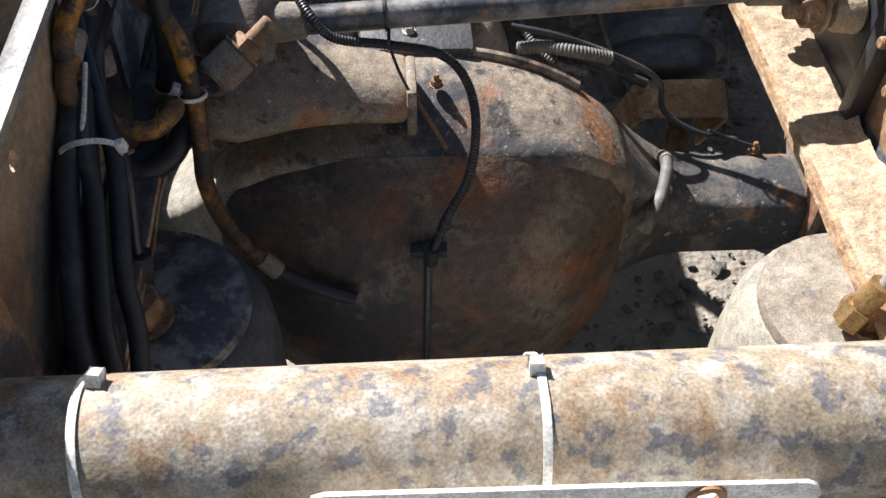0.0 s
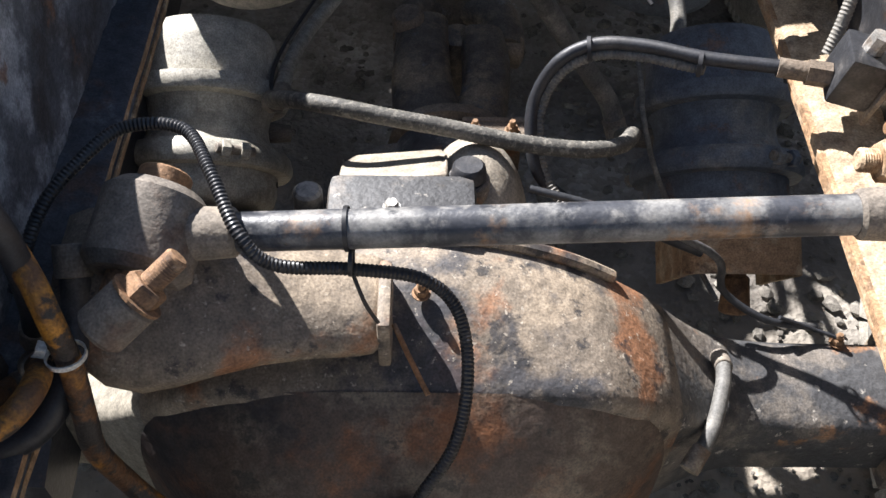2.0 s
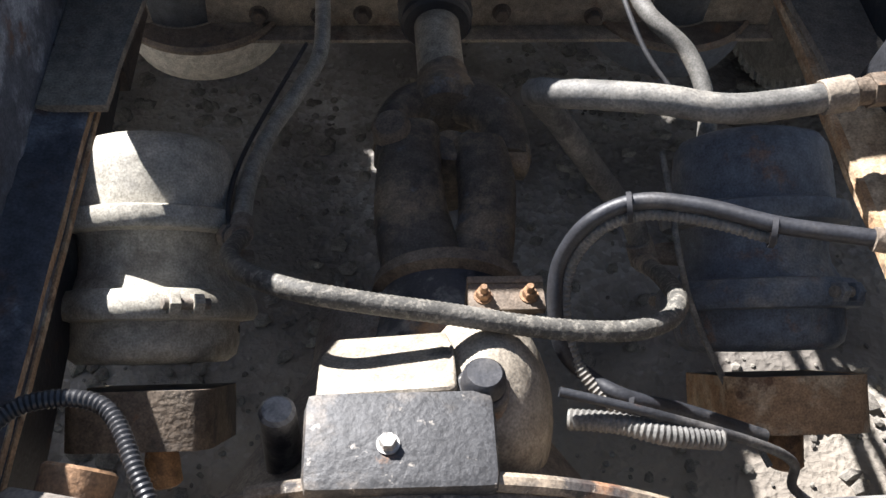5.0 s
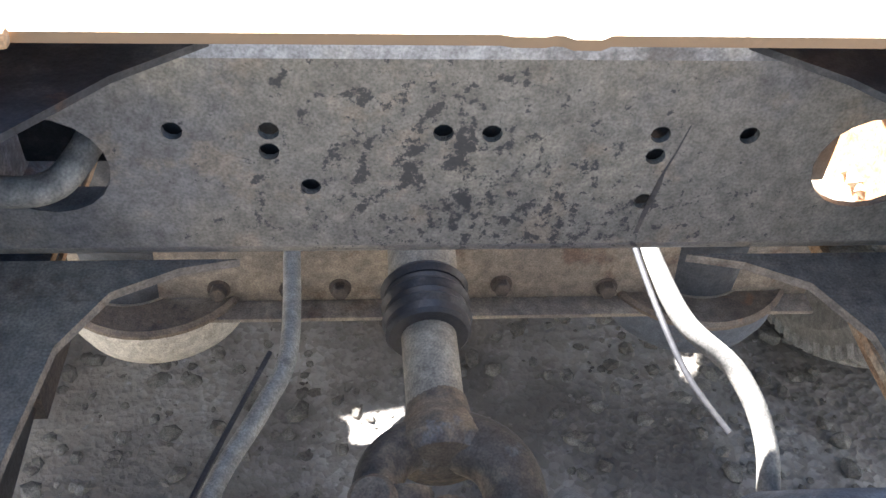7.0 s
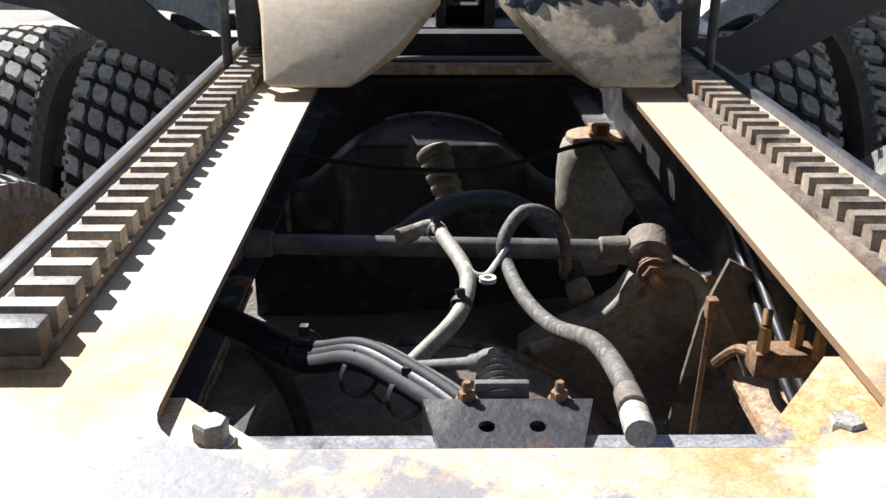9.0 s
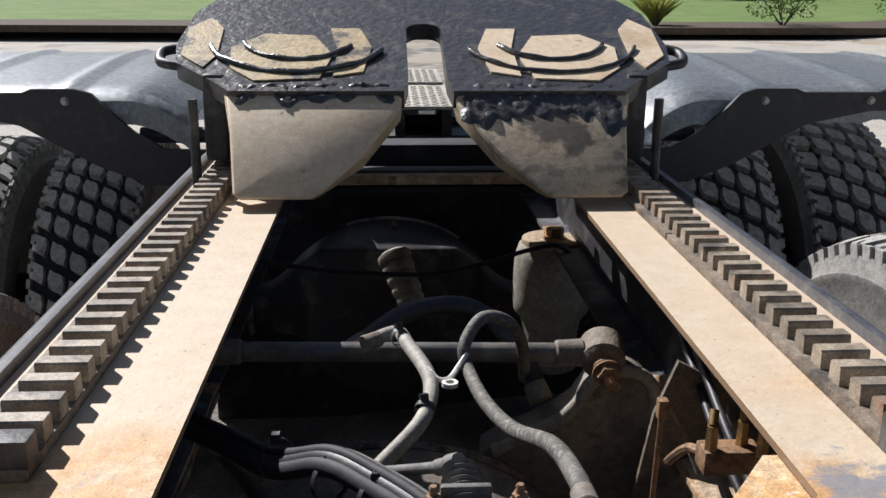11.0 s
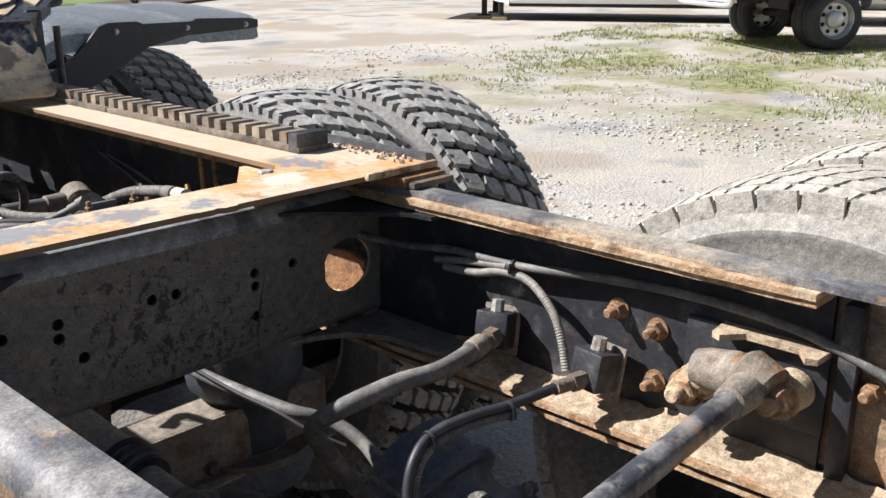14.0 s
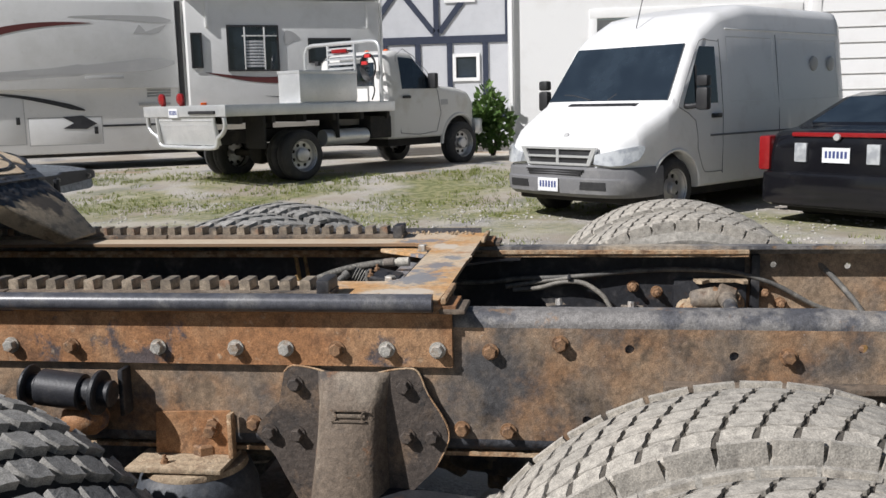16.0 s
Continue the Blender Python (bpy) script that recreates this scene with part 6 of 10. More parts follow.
for s in (-1, 1):
    lab = "worn yellow painted pad" if s < 0 else "greasy worn pad"
    mt = M_yellow if s < 0 else M_fifth
    flat_patch("wear_pad", [(s * 0.30 + s * u, v) for u, v in ((-0.10, 0.05), (0.02, 0.04), (0.07, 0.10), (0.08, 0.20), (0.02, 0.27), (-0.08, 0.26), (-0.12, 0.16))], [], 0.0005, mt, lab)
    flat_patch("wear_pad", [(s * 0.16 + s * u, v) for u, v in ((-0.04, 0.08), (0.015, 0.06), (0.012, 0.20), (0.03, 0.30), (-0.03, 0.30), (-0.055, 0.2))], [], 0.0005, mt, lab)
    flat_patch("wear_pad", [(s * 0.42 + s * u, v) for u, v in ((0.0, 0.10), (0.05, 0.16), (0.058, 0.30), (0.02, 0.36), (-0.012, 0.30), (-0.018, 0.16))], [], 0.0005, mt, lab)
    # ridges of pushed-up grease
    for k in range(2):
        bm = bmesh.new()
        r = 0.11 + 0.065 * k
        pts = []
        for a in range(200, 345, 9):
            w = radians(a)
            pts.append(FW @ Vector((s * (0.25 + r * math.cos(w)) , 0.24 + r * 0.95 * math.sin(w), 0.004 + 0.004 * random.random())))
        pts = [p for p in pts if (FW.inverted() @ p).y > 0.01]
        sweep(bm, pts, 0.0035 + 0.002 * random.random(), 8, steps=3)
        part("grease_ridge", bm, M_grease, fw, "ridge of black grease")
    bm = bmesh.new()
    sweep(bm, [FW @ Vector((s * 0.47, 0.14, -0.012)), FW @ Vector((s * 0.51, 0.16, -0.012)), FW @ Vector((s * 0.515, 0.21, -0.012)), FW @ Vector((s * 0.485, 0.23, -0.012))], 0.010, 10)
    part("lift_loop", bm, M_black, fw)
    # drips of grease over the ramp
    # thick grease pushed over the edge and smeared down the ramp
    bm = bmesh.new()
    nu, nv = 46, 14
    rows = []
    for iu in range(nu + 1):
        u = 0.055 + 0.30 * iu / nu
        deep = (0.042 + 0.05 * noise.noise(Vector((u * 22, s * 3.0, 0)))) if s < 0 else (0.085 + 0.055 * noise.noise(Vector((u * 14, 7.0, 0))) + 0.02 * noise.noise(Vector((u * 45, 2.0, 0))))
        row = []
        for iv in range(nv + 1):
            y = 1.196 - deep * iv / nv
            z = 1.222 - 0.72 * max(0, min(1.19 - y, 0.09)) - 1.0 * max(0, 1.10 - y)
            edge = min(iu, nu - iu, nv - iv, 3) / 3.0
            lift = -0.003 + 0.006 * edge + 0.006 * edge * noise.noise(Vector((u * 70, y * 70, s))) + 0.004 * edge * noise.noise(Vector((u * 170, y * 170, s)))
            row.append(bm.verts.new((s * u, y - lift * 0.6, z + lift * 0.8)))
        rows.append(row)
    for a, b in zip(rows, rows[1:]):
        for k in range(nv):
            bm.faces.new((a[k], a[k + 1], b[k + 1], b[k]))
    part("grease_smear", bm, M_grease, fw, "thick black grease over the edge", 60)
carrier = thing("slider_carriage", "sliding carriage bars under the coupling, its shade painted into them", "carriage")
# All but the first bar are near black, painting the coupling's shade.
for y, z0, z1, w in ((1.30, 1.012, 1.030, 0.262), (1.42, 0.99, 1.02, 0.262), (1.56, 1.0, 1.05, 0.262), (1.74, 0.985, 1.012, 0.262)):
    bm = bmesh.new()
    box(bm, -w, w, y - (0.006 if y == 1.30 else 0.02), y + 0.03, z0, z1, 0.004)
    part("carriage_bar", bm, M_lay if y == 1.30 else M_cable, carrier)
# Added plate that keeps the sun off the bay below.
bm = bmesh.new()
box(bm, -0.262, 0.262, 1.40, 2.01, 0.970, 0.984, 0.003)
part("carriage_plate", bm, M_cable, carrier)
step = thing("deck_step", "bright tread-plate step on the chassis ahead of the coupling", "step")
for y0, y1 in ((2.23, 2.76), (2.86, 3.34)):
    bm = bmesh.new()
    box(bm, -0.062, 0.122, y0, y1, 1.03, 1.04, 0.002)
    for i in range(int((y1 - y0) / 0.031) - 1):
        for j in range(6):
            box(bm, -0.012, 0.012, -0.002, 0.002, 0, 0.002, 0, Matrix.Translation((-0.045 + 0.028 * j, y0 + 0.02 + 0.031 * i, 1.04)) @ Matrix.Rotation(radians(45 if (i + j) % 2 else -45), 4, "Z"))
    part("tread_plate", bm, M_alu, step)
for x in (-0.04, 0.10):
    bm = bmesh.new()
    box(bm, x - 0.015, x + 0.015, 2.25, 3.34, 0.95, 1.0295, 0.003)
    part("support", bm, M_black, step)
bm = bmesh.new()
box(bm, -0.30, 0.30, 2.26, 3.3, 0.936, 0.9490, 0.003)
part("under_plate", bm, M_black, step)
for y0 in (2.55, 3.2):
    bm = bmesh.new()
    box(bm, -0.42, 0.42, y0, y0 + 0.06, 0.86, 0.9355, 0.004)
    part("bearer", bm, M_black, step)

# ---- fenders over the front drive wheels ----
def fender(s):
    f = thing("quarter_fender", "dull ribbed metal quarter fender on a black bracket above the wheels", "fender", "quarter fenders")
    bm = bmesh.new()
    line = [(1.52, 1.10), (1.525, 1.15), (1.55, 1.168), (1.62, 1.178), (1.85, 1.192), (2.05, 1.20), (2.25, 1.195), (2.42, 1.15), (2.52, 1.06), (2.57, 0.95)]
    xs = [0.50 + 0.78 * k / 39 for k in range(40)]
    rows = []
    for y, z in line:
        rows.append([bm.verts.new((s * x, y, z + (0.007 if k % 13 in (0, 1) else 0.0) - 0.07 * max(0, (0.64 - x) / 0.14) ** 2)) for k, x in enumerate(xs)])
    for a, b in zip(rows, rows[1:]):
        for k in range(len(xs) - 1):
            bm.faces.new((a[k], a[k + 1], b[k + 1], b[k]))
    bmesh.ops.solidify(bm, geom=bm.faces[:], thickness=0.004)
    part("skin", bm, M_fender, f)
    bm = bmesh.new()
    drop = [(0.46, 1.046), (0.56, 1.048), (0.62, 1.085), (0.68, 1.14), (0.705, 1.168), (0.74, 1.178), (0.83, 1.178), (0.85, 1.170), (1.02, 1.170), (1.04, 1.178), (1.24, 1.172), (1.27, 1.166), (1.27, 1.142), (1.24, 1.138), (1.0, 1.128), (0.86, 1.10), (0.70, 1.01), (0.60, 0.97), (0.46, 0.96)]
    sheet(bm, [(s * u, v) for u, v in drop][:: s], [], 0.012, Matrix.Translation((0, 1.515, 0)) @ XZ)
    part("rear_bracket", bm, M_fenderblack, f)
    for x in (0.76, 1.0, 1.22):
        shared("bolt", ME_smallsteel, f, facing((s * x, 1.5025, 1.152), (0, -1, 0)))
    bm = bmesh.new()
    cyl(bm, (s * 0.44, 1.56, 1.07), (s * 0.62, 1.56, 1.07), 0.018, 0.018, 16)
    part("mount_tube", bm, M_fenderblack, f)
    return f


fender(-1), fender(1)

# ---- hoses, lines and fittings ----
def settle(p):
    """Fits a line to its bay: the rear bays sit a little higher, the front bay a little shorter."""
    x, y, z = p
    if y < 0.3:
        return (x, y + 0.004, z + 0.04 * (z - 0.38))
    k = max(0.0, y - 0.42)
    return (x * (1 - 0.05 * min(1.0, k * 2)), y - 0.2 * k, z - 0.004)


def hose(name, pts, r, material, label, category="hose", ribs=0.0, pitch=0.006, group="hoses and lines", steps=8, seg=12, fit=True):
    h_ = thing(name, label, category, group)
    bm = bmesh.new()
    sweep(bm, [settle(p) if fit else p for p in pts], r, seg, ribs, pitch, steps)
    part("hose_body", bm, material, h_)
    if r >= 0.0075 and not ribs:
        ln = [Vector(settle(p) if fit else p) for p in pts]
        for a, b in ((ln[0], ln[1]), (ln[-1], ln[-2])):
            d = (b - a).normalized()
            bm = bmesh.new()
            cyl(bm, a - d * 0.004, a + d * 0.024, r * 1.22, r * 1.18, 14, 0.001)
            part("ferrule", bm, M_cast, h_)
    return h_


def fitting(owner, p0, p1, r, material, seg=6, name="fitting", fit=True):
    bm = bmesh.new()
    if fit:
        p0, p1 = settle(p0), settle(p1)
    d = (Vector(p1) - Vector(p0))
    cyl(bm, p0, Vector(p0) + d * 0.45, r, r, seg)
    cyl(bm, Vector(p0) + d * 0.45, p1, r * 0.78, r * 0.78, 14)
    part(name, bm, material, owner)


# rear bay
lm = hose("wiring_loom", [(-0.39, -0.76, 0.80), (-0.365, -0.715, 0.85), (-0.338, -0.675, 0.866), (-0.31, -0.639, 0.868), (-0.261, -0.64, 0.868), (-0.231, -0.69, 0.868), (-0.206, -0.738, 0.853), (-0.179, -0.752, 0.830), (-0.119, -0.742, 0.812), (-0.06, -0.739, 0.795), (-0.030, -0.752, 0.765), (-0.022, -0.797, 0.738), (-0.032, -0.838, 0.695), (-0.060, -0.864, 0.650), (-0.074, -0.870, 0.604)], 0.0051, M_loom, "black corrugated wiring loom looping over the axle to a sensor", "wiring loom", 0.0008, 0.0036, fit=False)
fitting(lm, (-0.074, -0.869, 0.610), (-0.075, -0.867, 0.580), 0.011, M_black, 8, "plug", False)
bm = bmesh.new()
box(bm, -0.100, -0.055, -0.868, -0.85, 0.588, 0.600, 0.003)
part("sensor_clip", bm, M_black, lm)
zip_tie((-0.122, -0.7215, 0.8385), (1, -0.01, 0.08), 0.0175, 0.0035, None, M_loom, "cable_tie", "black nylon cable tie round the rod and loom")
zip_tie((-0.119, -0.736, 0.816), (1, -0.03, 0.0), 0.012, 0.0035, None, M_loom, "cable_tie", "black nylon cable tie round the rod and loom")
hose("cable_tie_tail", [(-0.117, -0.745, 0.806), (-0.108, -0.757, 0.785), (-0.098, -0.760, 0.762)], 0.0018, M_loom, "long cut tail of a black cable tie", "cable tie", group="cable ties", fit=False)
hose("breather_wire", [(-0.086, -0.735, 0.722), (-0.072, -0.765, 0.716), (-0.055, -0.795, 0.702)], 0.0024, M_rust, "short stiff wire sticking out of the axle top", "wire", fit=False)
oh = hose("orange_hose", [(-0.408, -0.90, 0.86), (-0.410, -0.905, 0.90), (-0.411, -0.905, 0.935), (-0.405, -0.875, 0.955), (-0.398, -0.840, 0.955), (-0.385, -0.801, 0.934), (-0.360, -0.785, 0.90), (-0.338, -0.808, 0.885), (-0.327, -0.826, 0.86), (-0.324, -0.834, 0.81), (-0.325, -0.847, 0.755), (-0.327, -0.853, 0.71), (-0.319, -0.850, 0.651), (-0.297, -0.857, 0.608), (-0.263, -0.866, 0.574)], 0.0098, M_orange, "worn orange braided hose with black smears, curling down beside the axle", fit=False)
bm = bmesh.new()
sweep(bm, [(-0.268, -0.865, 0.577), (-0.24, -0.872, 0.562), (-0.205, -0.88, 0.549), (-0.168, -0.888, 0.54)], 0.0088, 12)
part("dark_end", bm, M_rubber, oh, "dark taped hose end")
hose("orange_hose", [(-0.408, -0.88, 0.93), (-0.411, -0.925, 0.915), (-0.407, -0.93, 0.885), (-0.400, -0.921, 0.857), (-0.399, -0.88, 0.80), (-0.398, -0.825, 0.752), (-0.375, -0.80, 0.74)], 0.0098, M_orange, "worn orange braided hose bent over inside the rail", fit=False)
hose("rubber_hose", [(-0.405, -0.84, 0.86), (-0.408, -0.82, 0.93), (-0.394, -0.80, 0.970), (-0.366, -0.80, 0.970), (-0.351, -0.80, 0.948), (-0.346, -0.80, 0.906), (-0.352, -0.80, 0.84), (-0.37, -0.79, 0.78)], 0.0105, M_rubber, "black hose arched over the orange one beside the rail", fit=False)
hose("orange_hose", [(-0.408, -0.90, 0.888), (-0.400, -0.90, 0.858), (-0.387, -0.90, 0.838), (-0.356, -0.90, 0.832), (-0.338, -0.88, 0.835), (-0.345, -0.84, 0.81), (-0.37, -0.81, 0.77)], 0.0100, M_orange, "sagging orange hose smeared black, low beside the axle", fit=False)
hose("rubber_hose", [(-0.345, -0.73, 0.82), (-0.341, -0.765, 0.79), (-0.342, -0.82, 0.77), (-0.362, -0.856, 0.75), (-0.399, -0.873, 0.75), (-0.415, -0.85, 0.78)], 0.013, M_rubber, "black rubber hose looped beside the rail", fit=False)
bl = hose("air_line", [(-0.405, -0.72, 0.95), (-0.410, -0.79, 0.945), (-0.412, -0.835, 0.935), (-0.405, -0.87, 0.915), (-0.391, -0.91, 0.88), (-0.371, -0.959, 0.83), (-0.373, -0.985, 0.76), (-0.374, -0.998, 0.715)], 0.0068, M_blue, "dark blue air line running down to the air spring", "air line", fit=False)
fitting(bl, (-0.373, -0.988, 0.75), (-0.375, -1.003, 0.69), 0.014, M_black, 8, "elbow", False)
for k, (dx, dy, rr) in enumerate(((0, 0, 0.011), (-0.012, 0.010, 0.010), (-0.012, -0.03, 0.012), (0.012, -0.035, 0.008), (0.02, 0.02, 0.009))):
    hose("rubber_hose", [(-0.405 + dx * 0.3, -0.74 + dy, 0.94 - 0.01 * k), (-0.408 + dx * 0.3, -0.86 + dy, 0.90), (-0.403 + dx * 0.5, -0.93 + dy, 0.88), (-0.394 + dx, -0.984 + dy, 0.86), (-0.388 + dx, -1.034 + dy, 0.83), (-0.383 + dx, -1.081 + dy, 0.80), (-0.373 + dx, -1.122 + dy, 0.76), (-0.372 + dx, -1.19 + dy, 0.70)], rr, M_rubber if k != 3 else M_loom, "black hose in the bundle hanging along the rail", group="hose bundle by the rail", fit=False)
hose("wire", [(-0.398, -0.90, 0.915), (-0.396, -0.945, 0.895), (-0.398, -0.985, 0.875), (-0.396, -1.03, 0.85), (-0.405, -1.06, 0.82)], 0.0024, M_tie, "thin pale wire along the hose bundle", "wire", fit=False)
zip_tie((-0.390, -0.975, 0.872), (0.15, -0.75, -0.35), 0.026, 0.005, (1, 0, 0.3))
zip_tie((-0.325, -0.832, 0.82), (0.05, -0.2, -1), 0.014, 0.004, (-1, 0, 0.5))
zip_tie((-0.405, -0.838, 0.945), (0.25, -0.9, 0.0), 0.014, 0.004, (0.2, 0, 1))
el = hose("breather_hose", [(0.266, -0.655, 0.545), (0.264, -0.672, 0.556), (0.258, -0.70, 0.556), (0.238, -0.75, 0.55), (0.215, -0.781, 0.536)], 0.0085, M_greyhose, "short grey breather hose on the axle", "hose", fit=False)
fitting(el, (0.266, -0.648, 0.522), (0.266, -0.66, 0.55), 0.010, M_cast, 8, "elbow", False)
hose("conduit_run", [(0.06, -0.55, 0.66), (0.1, -0.559, 0.668), (0.14, -0.571, 0.668), (0.19, -0.57, 0.655)], 0.0085, M_greyhose, "dusty ribbed conduit behind the axle hump", "conduit", 0.0013, 0.005, fit=False)
hose("cable", [(0.05, -0.54, 0.69), (0.12, -0.556, 0.682), (0.214, -0.568, 0.648), (0.263, -0.574, 0.615), (0.28, -0.579, 0.565), (0.331, -0.600, 0.54), (0.395, -0.597, 0.522)], 0.0045, M_black, "black cable running behind the axle to its vent", "cable", fit=False)
vb = thing("axle_vent", "small bolt and wire on top of the axle arm", "vent")
shared("bolt", ME_small, vb, facing((0.418, -0.612, 0.513), (0, 0, 1)))
bm = bmesh.new()
sweep(bm, [(0.418, -0.612, 0.522), (0.385, -0.602, 0.527), (0.345, -0.60, 0.545)], 0.0025, 8)
part("wire", bm, M_black, vb)
hose("corrugated_duct", [(0.215, -1.20, 0.80), (0.26, -1.205, 0.806), (0.33, -1.205, 0.806), (0.41, -1.20, 0.80)], 0.010, M_lightloom, "pale dusty corrugated conduit behind the tube", "conduit", 0.0016, 0.006)
al = hose("air_line", [(0.43, -0.98, 0.93), (0.40, -1.03, 0.88), (0.36, -1.075, 0.82), (0.335, -1.09, 0.765), (0.325, -1.092, 0.735)], 0.0075, M_greyhose, "dusty air line down to the air spring port", "air line")
fitting(al, (0.318, -1.09, 0.715), (0.333, -1.09, 0.77), 0.016, M_brass)

# middle bay
hose("rubber_hose", [(-0.189, 0.40, 0.50), (-0.188, 0.312, 0.50), (-0.181, 0.124, 0.50), (-0.205, 0.040, 0.498), (-0.243, -0.051, 0.50), (-0.258, -0.15, 0.52), (-0.256, -0.225, 0.548), (-0.252, -0.262, 0.560)], 0.0112, M_palehose, "dusty grey hose coming from the front to the brake chamber", "hose", fit=False)
hb = hose("braided_hose", [(-0.250, -0.272, 0.565), (-0.251, -0.315, 0.602), (-0.243, -0.365, 0.650), (-0.214, -0.425, 0.706), (-0.167, -0.464, 0.735), (-0.106, -0.475, 0.730), (-0.038, -0.481, 0.720), (0.020, -0.485, 0.708), (0.075, -0.486, 0.698), (0.125, -0.481, 0.690), (0.158, -0.466, 0.684), (0.174, -0.440, 0.672), (0.186, -0.395, 0.630), (0.198, -0.335, 0.570), (0.204, -0.285, 0.520)], 0.0092, M_braid, "dusty braided hose sagging across between the brake chambers", "hose", 0.0006, 0.0050, fit=False)
fitting(hb, (0.206, -0.262, 0.500), (0.2025, -0.300, 0.535), 0.0145, M_cast, 8, "swivel", False)
fitting(hb, (-0.268, -0.258, 0.548), (-0.250, -0.275, 0.568), 0.016, M_cast, 8, "elbow", False)
hose("wire", [(-0.200, 0.10, 0.52), (-0.262, -0.10, 0.53), (-0.272, -0.21, 0.552), (-0.262, -0.26, 0.56)], 0.003, M_black, "thin black wire beside the hose", "wire", fit=False)
ft = hose("rubber_hose", [(0.206, -0.266, 0.505), (0.190, -0.245, 0.545), (0.159, -0.240, 0.590), (0.118, -0.238, 0.650), (0.082, -0.238, 0.706), (0.056, -0.246, 0.745), (0.052, -0.268, 0.772), (0.068, -0.290, 0.790), (0.099, -0.304, 0.801), (0.150, -0.322, 0.812), (0.205, -0.334, 0.812), (0.262, -0.326, 0.810), (0.316, -0.318, 0.814)], 0.0135, M_greyhose, "fat dusty grey hose bent back over itself", "hose", fit=False)
fitting(ft, (0.356, -0.312, 0.814), (0.312, -0.318, 0.814), 0.016, M_hanger, fit=False)
cr = hose("spiral_hose", [(0.300, -0.475, 0.785), (0.228, -0.453, 0.777), (0.172, -0.426, 0.77), (0.122, -0.411, 0.76), (0.084, -0.415, 0.74), (0.062, -0.426, 0.70), (0.058, -0.452, 0.67), (0.066, -0.479, 0.64), (0.091, -0.496, 0.62), (0.122, -0.518, 0.62), (0.18, -0.523, 0.60), (0.26, -0.535, 0.57)], 0.0074, M_rubber, "grey hose strapped to a ribbed conduit", "hose")
hose("corrugated_conduit", [(0.228, -0.459, 0.767), (0.172, -0.431, 0.760), (0.126, -0.416, 0.750), (0.090, -0.419, 0.731), (0.070, -0.430, 0.694), (0.068, -0.458, 0.66), (0.08, -0.49, 0.63), (0.12, -0.528, 0.606), (0.17, -0.535, 0.59)], 0.0052, M_greyhose, "grey ribbed conduit strapped under a hose", "conduit", 0.0012, 0.0048)
fitting(cr, (0.345, -0.487, 0.785), (0.295, -0.475, 0.785), 0.013, M_hanger)
for p, ax_ in (((0.223, -0.451, 0.787), (1, -0.3, 0.1)), ((0.115, -0.409, 0.77), (1, -0.1, 0.2)), ((0.125, -0.518, 0.622), (1, -0.3, 0))):
    zip_tie(p, ax_, 0.0122, 0.0045, None, M_cable, "hose_clamp", "dark metal clamp round the hose pair")
hose("rubber_hose", [(0.226, 0.45, 0.60), (0.229, 0.30, 0.60), (0.235, 0.195, 0.60), (0.249, 0.068, 0.60), (0.297, 0.008, 0.58), (0.314, -0.064, 0.55), (0.298, -0.145, 0.505), (0.280, -0.195, 0.49)], 0.0118, M_greyhose, "dusty grey hose passing under the crossmember", fit=False)
hose("cable", [(0.215, 0.35, 0.62), (0.217, 0.175, 0.60), (0.221, 0.067, 0.60), (0.24, -0.007, 0.58), (0.272, -0.062, 0.56)], 0.0034, M_cable, "thin dark cable hanging under the crossmember", "cable")
hose("cable", [(0.235, -0.16, 0.56), (0.236, -0.225, 0.55), (0.23, -0.297, 0.55), (0.25, -0.344, 0.50), (0.287, -0.413, 0.45), (0.32, -0.50, 0.43)], 0.0036, M_greyhose, "thin pale cable beside the brake chamber", "cable")
# through the oval hole in the crossmember
hose("rubber_hose", [(-0.405, -0.02, 0.835), (-0.345, -0.012, 0.828), (-0.318, 0.02, 0.84), (-0.30, 0.10, 0.86)], 0.013, M_greyhose, "grey hose through the oval hole of the crossmember")
hg = thing("hose_guide", "dark plate closing off the oval hole from behind", "guide", "hose guides")
bm = bmesh.new()
box(bm, -0.40, -0.25, 0.10, 0.106, 0.79, 0.93, 0.003)
part("guide_plate", bm, M_black, hg)
# Added plate that stops sunlight coming through the right-hand hole.
hg2 = thing("hose_guide", "dark plate closing off the oval hole from behind", "guide", "hose guides")
bm = bmesh.new()
box(bm, 0.23, 0.335, 0.055, 0.061, 0.80, 0.962, 0.003)
part("guide_plate", bm, M_black, hg2)
rg = thing("rail_gusset", "rusty orange gusset plate at the rail behind the oval hole", "gusset")
bm = bmesh.new()
sheet(bm, [(0.012, 0.745), (0.22, 0.745), (0.21, 0.79), (0.15, 0.83), (0.10, 0.858), (0.05, 0.862), (0.012, 0.852)], [], 0.012, Matrix.Translation((0.386, 0, 0)) @ YZ)
part("gusset_plate", bm, M_rust, rg)
# caked dirt in the corner below
bm = bmesh.new()
for k in range(26):
    r_ = 0.006 + 0.010 * random.random()
    q = (0.392 + 0.018 * random.random(), 0.012 + 0.10 * random.random(), 0.752 + 0.03 * random.random())
    bmesh.ops.create_icosphere(bm, subdivisions=1, radius=r_, matrix=Matrix.Translation(q) @ Matrix.Rotation(random.random() * 6, 4, "Z") @ Matrix.Diagonal((1, 1.3, 0.7, 1)))
tagged(part("dirt_clump", bm, M_dirt, rg, "clumps of dry dirt"), kind="stuff")

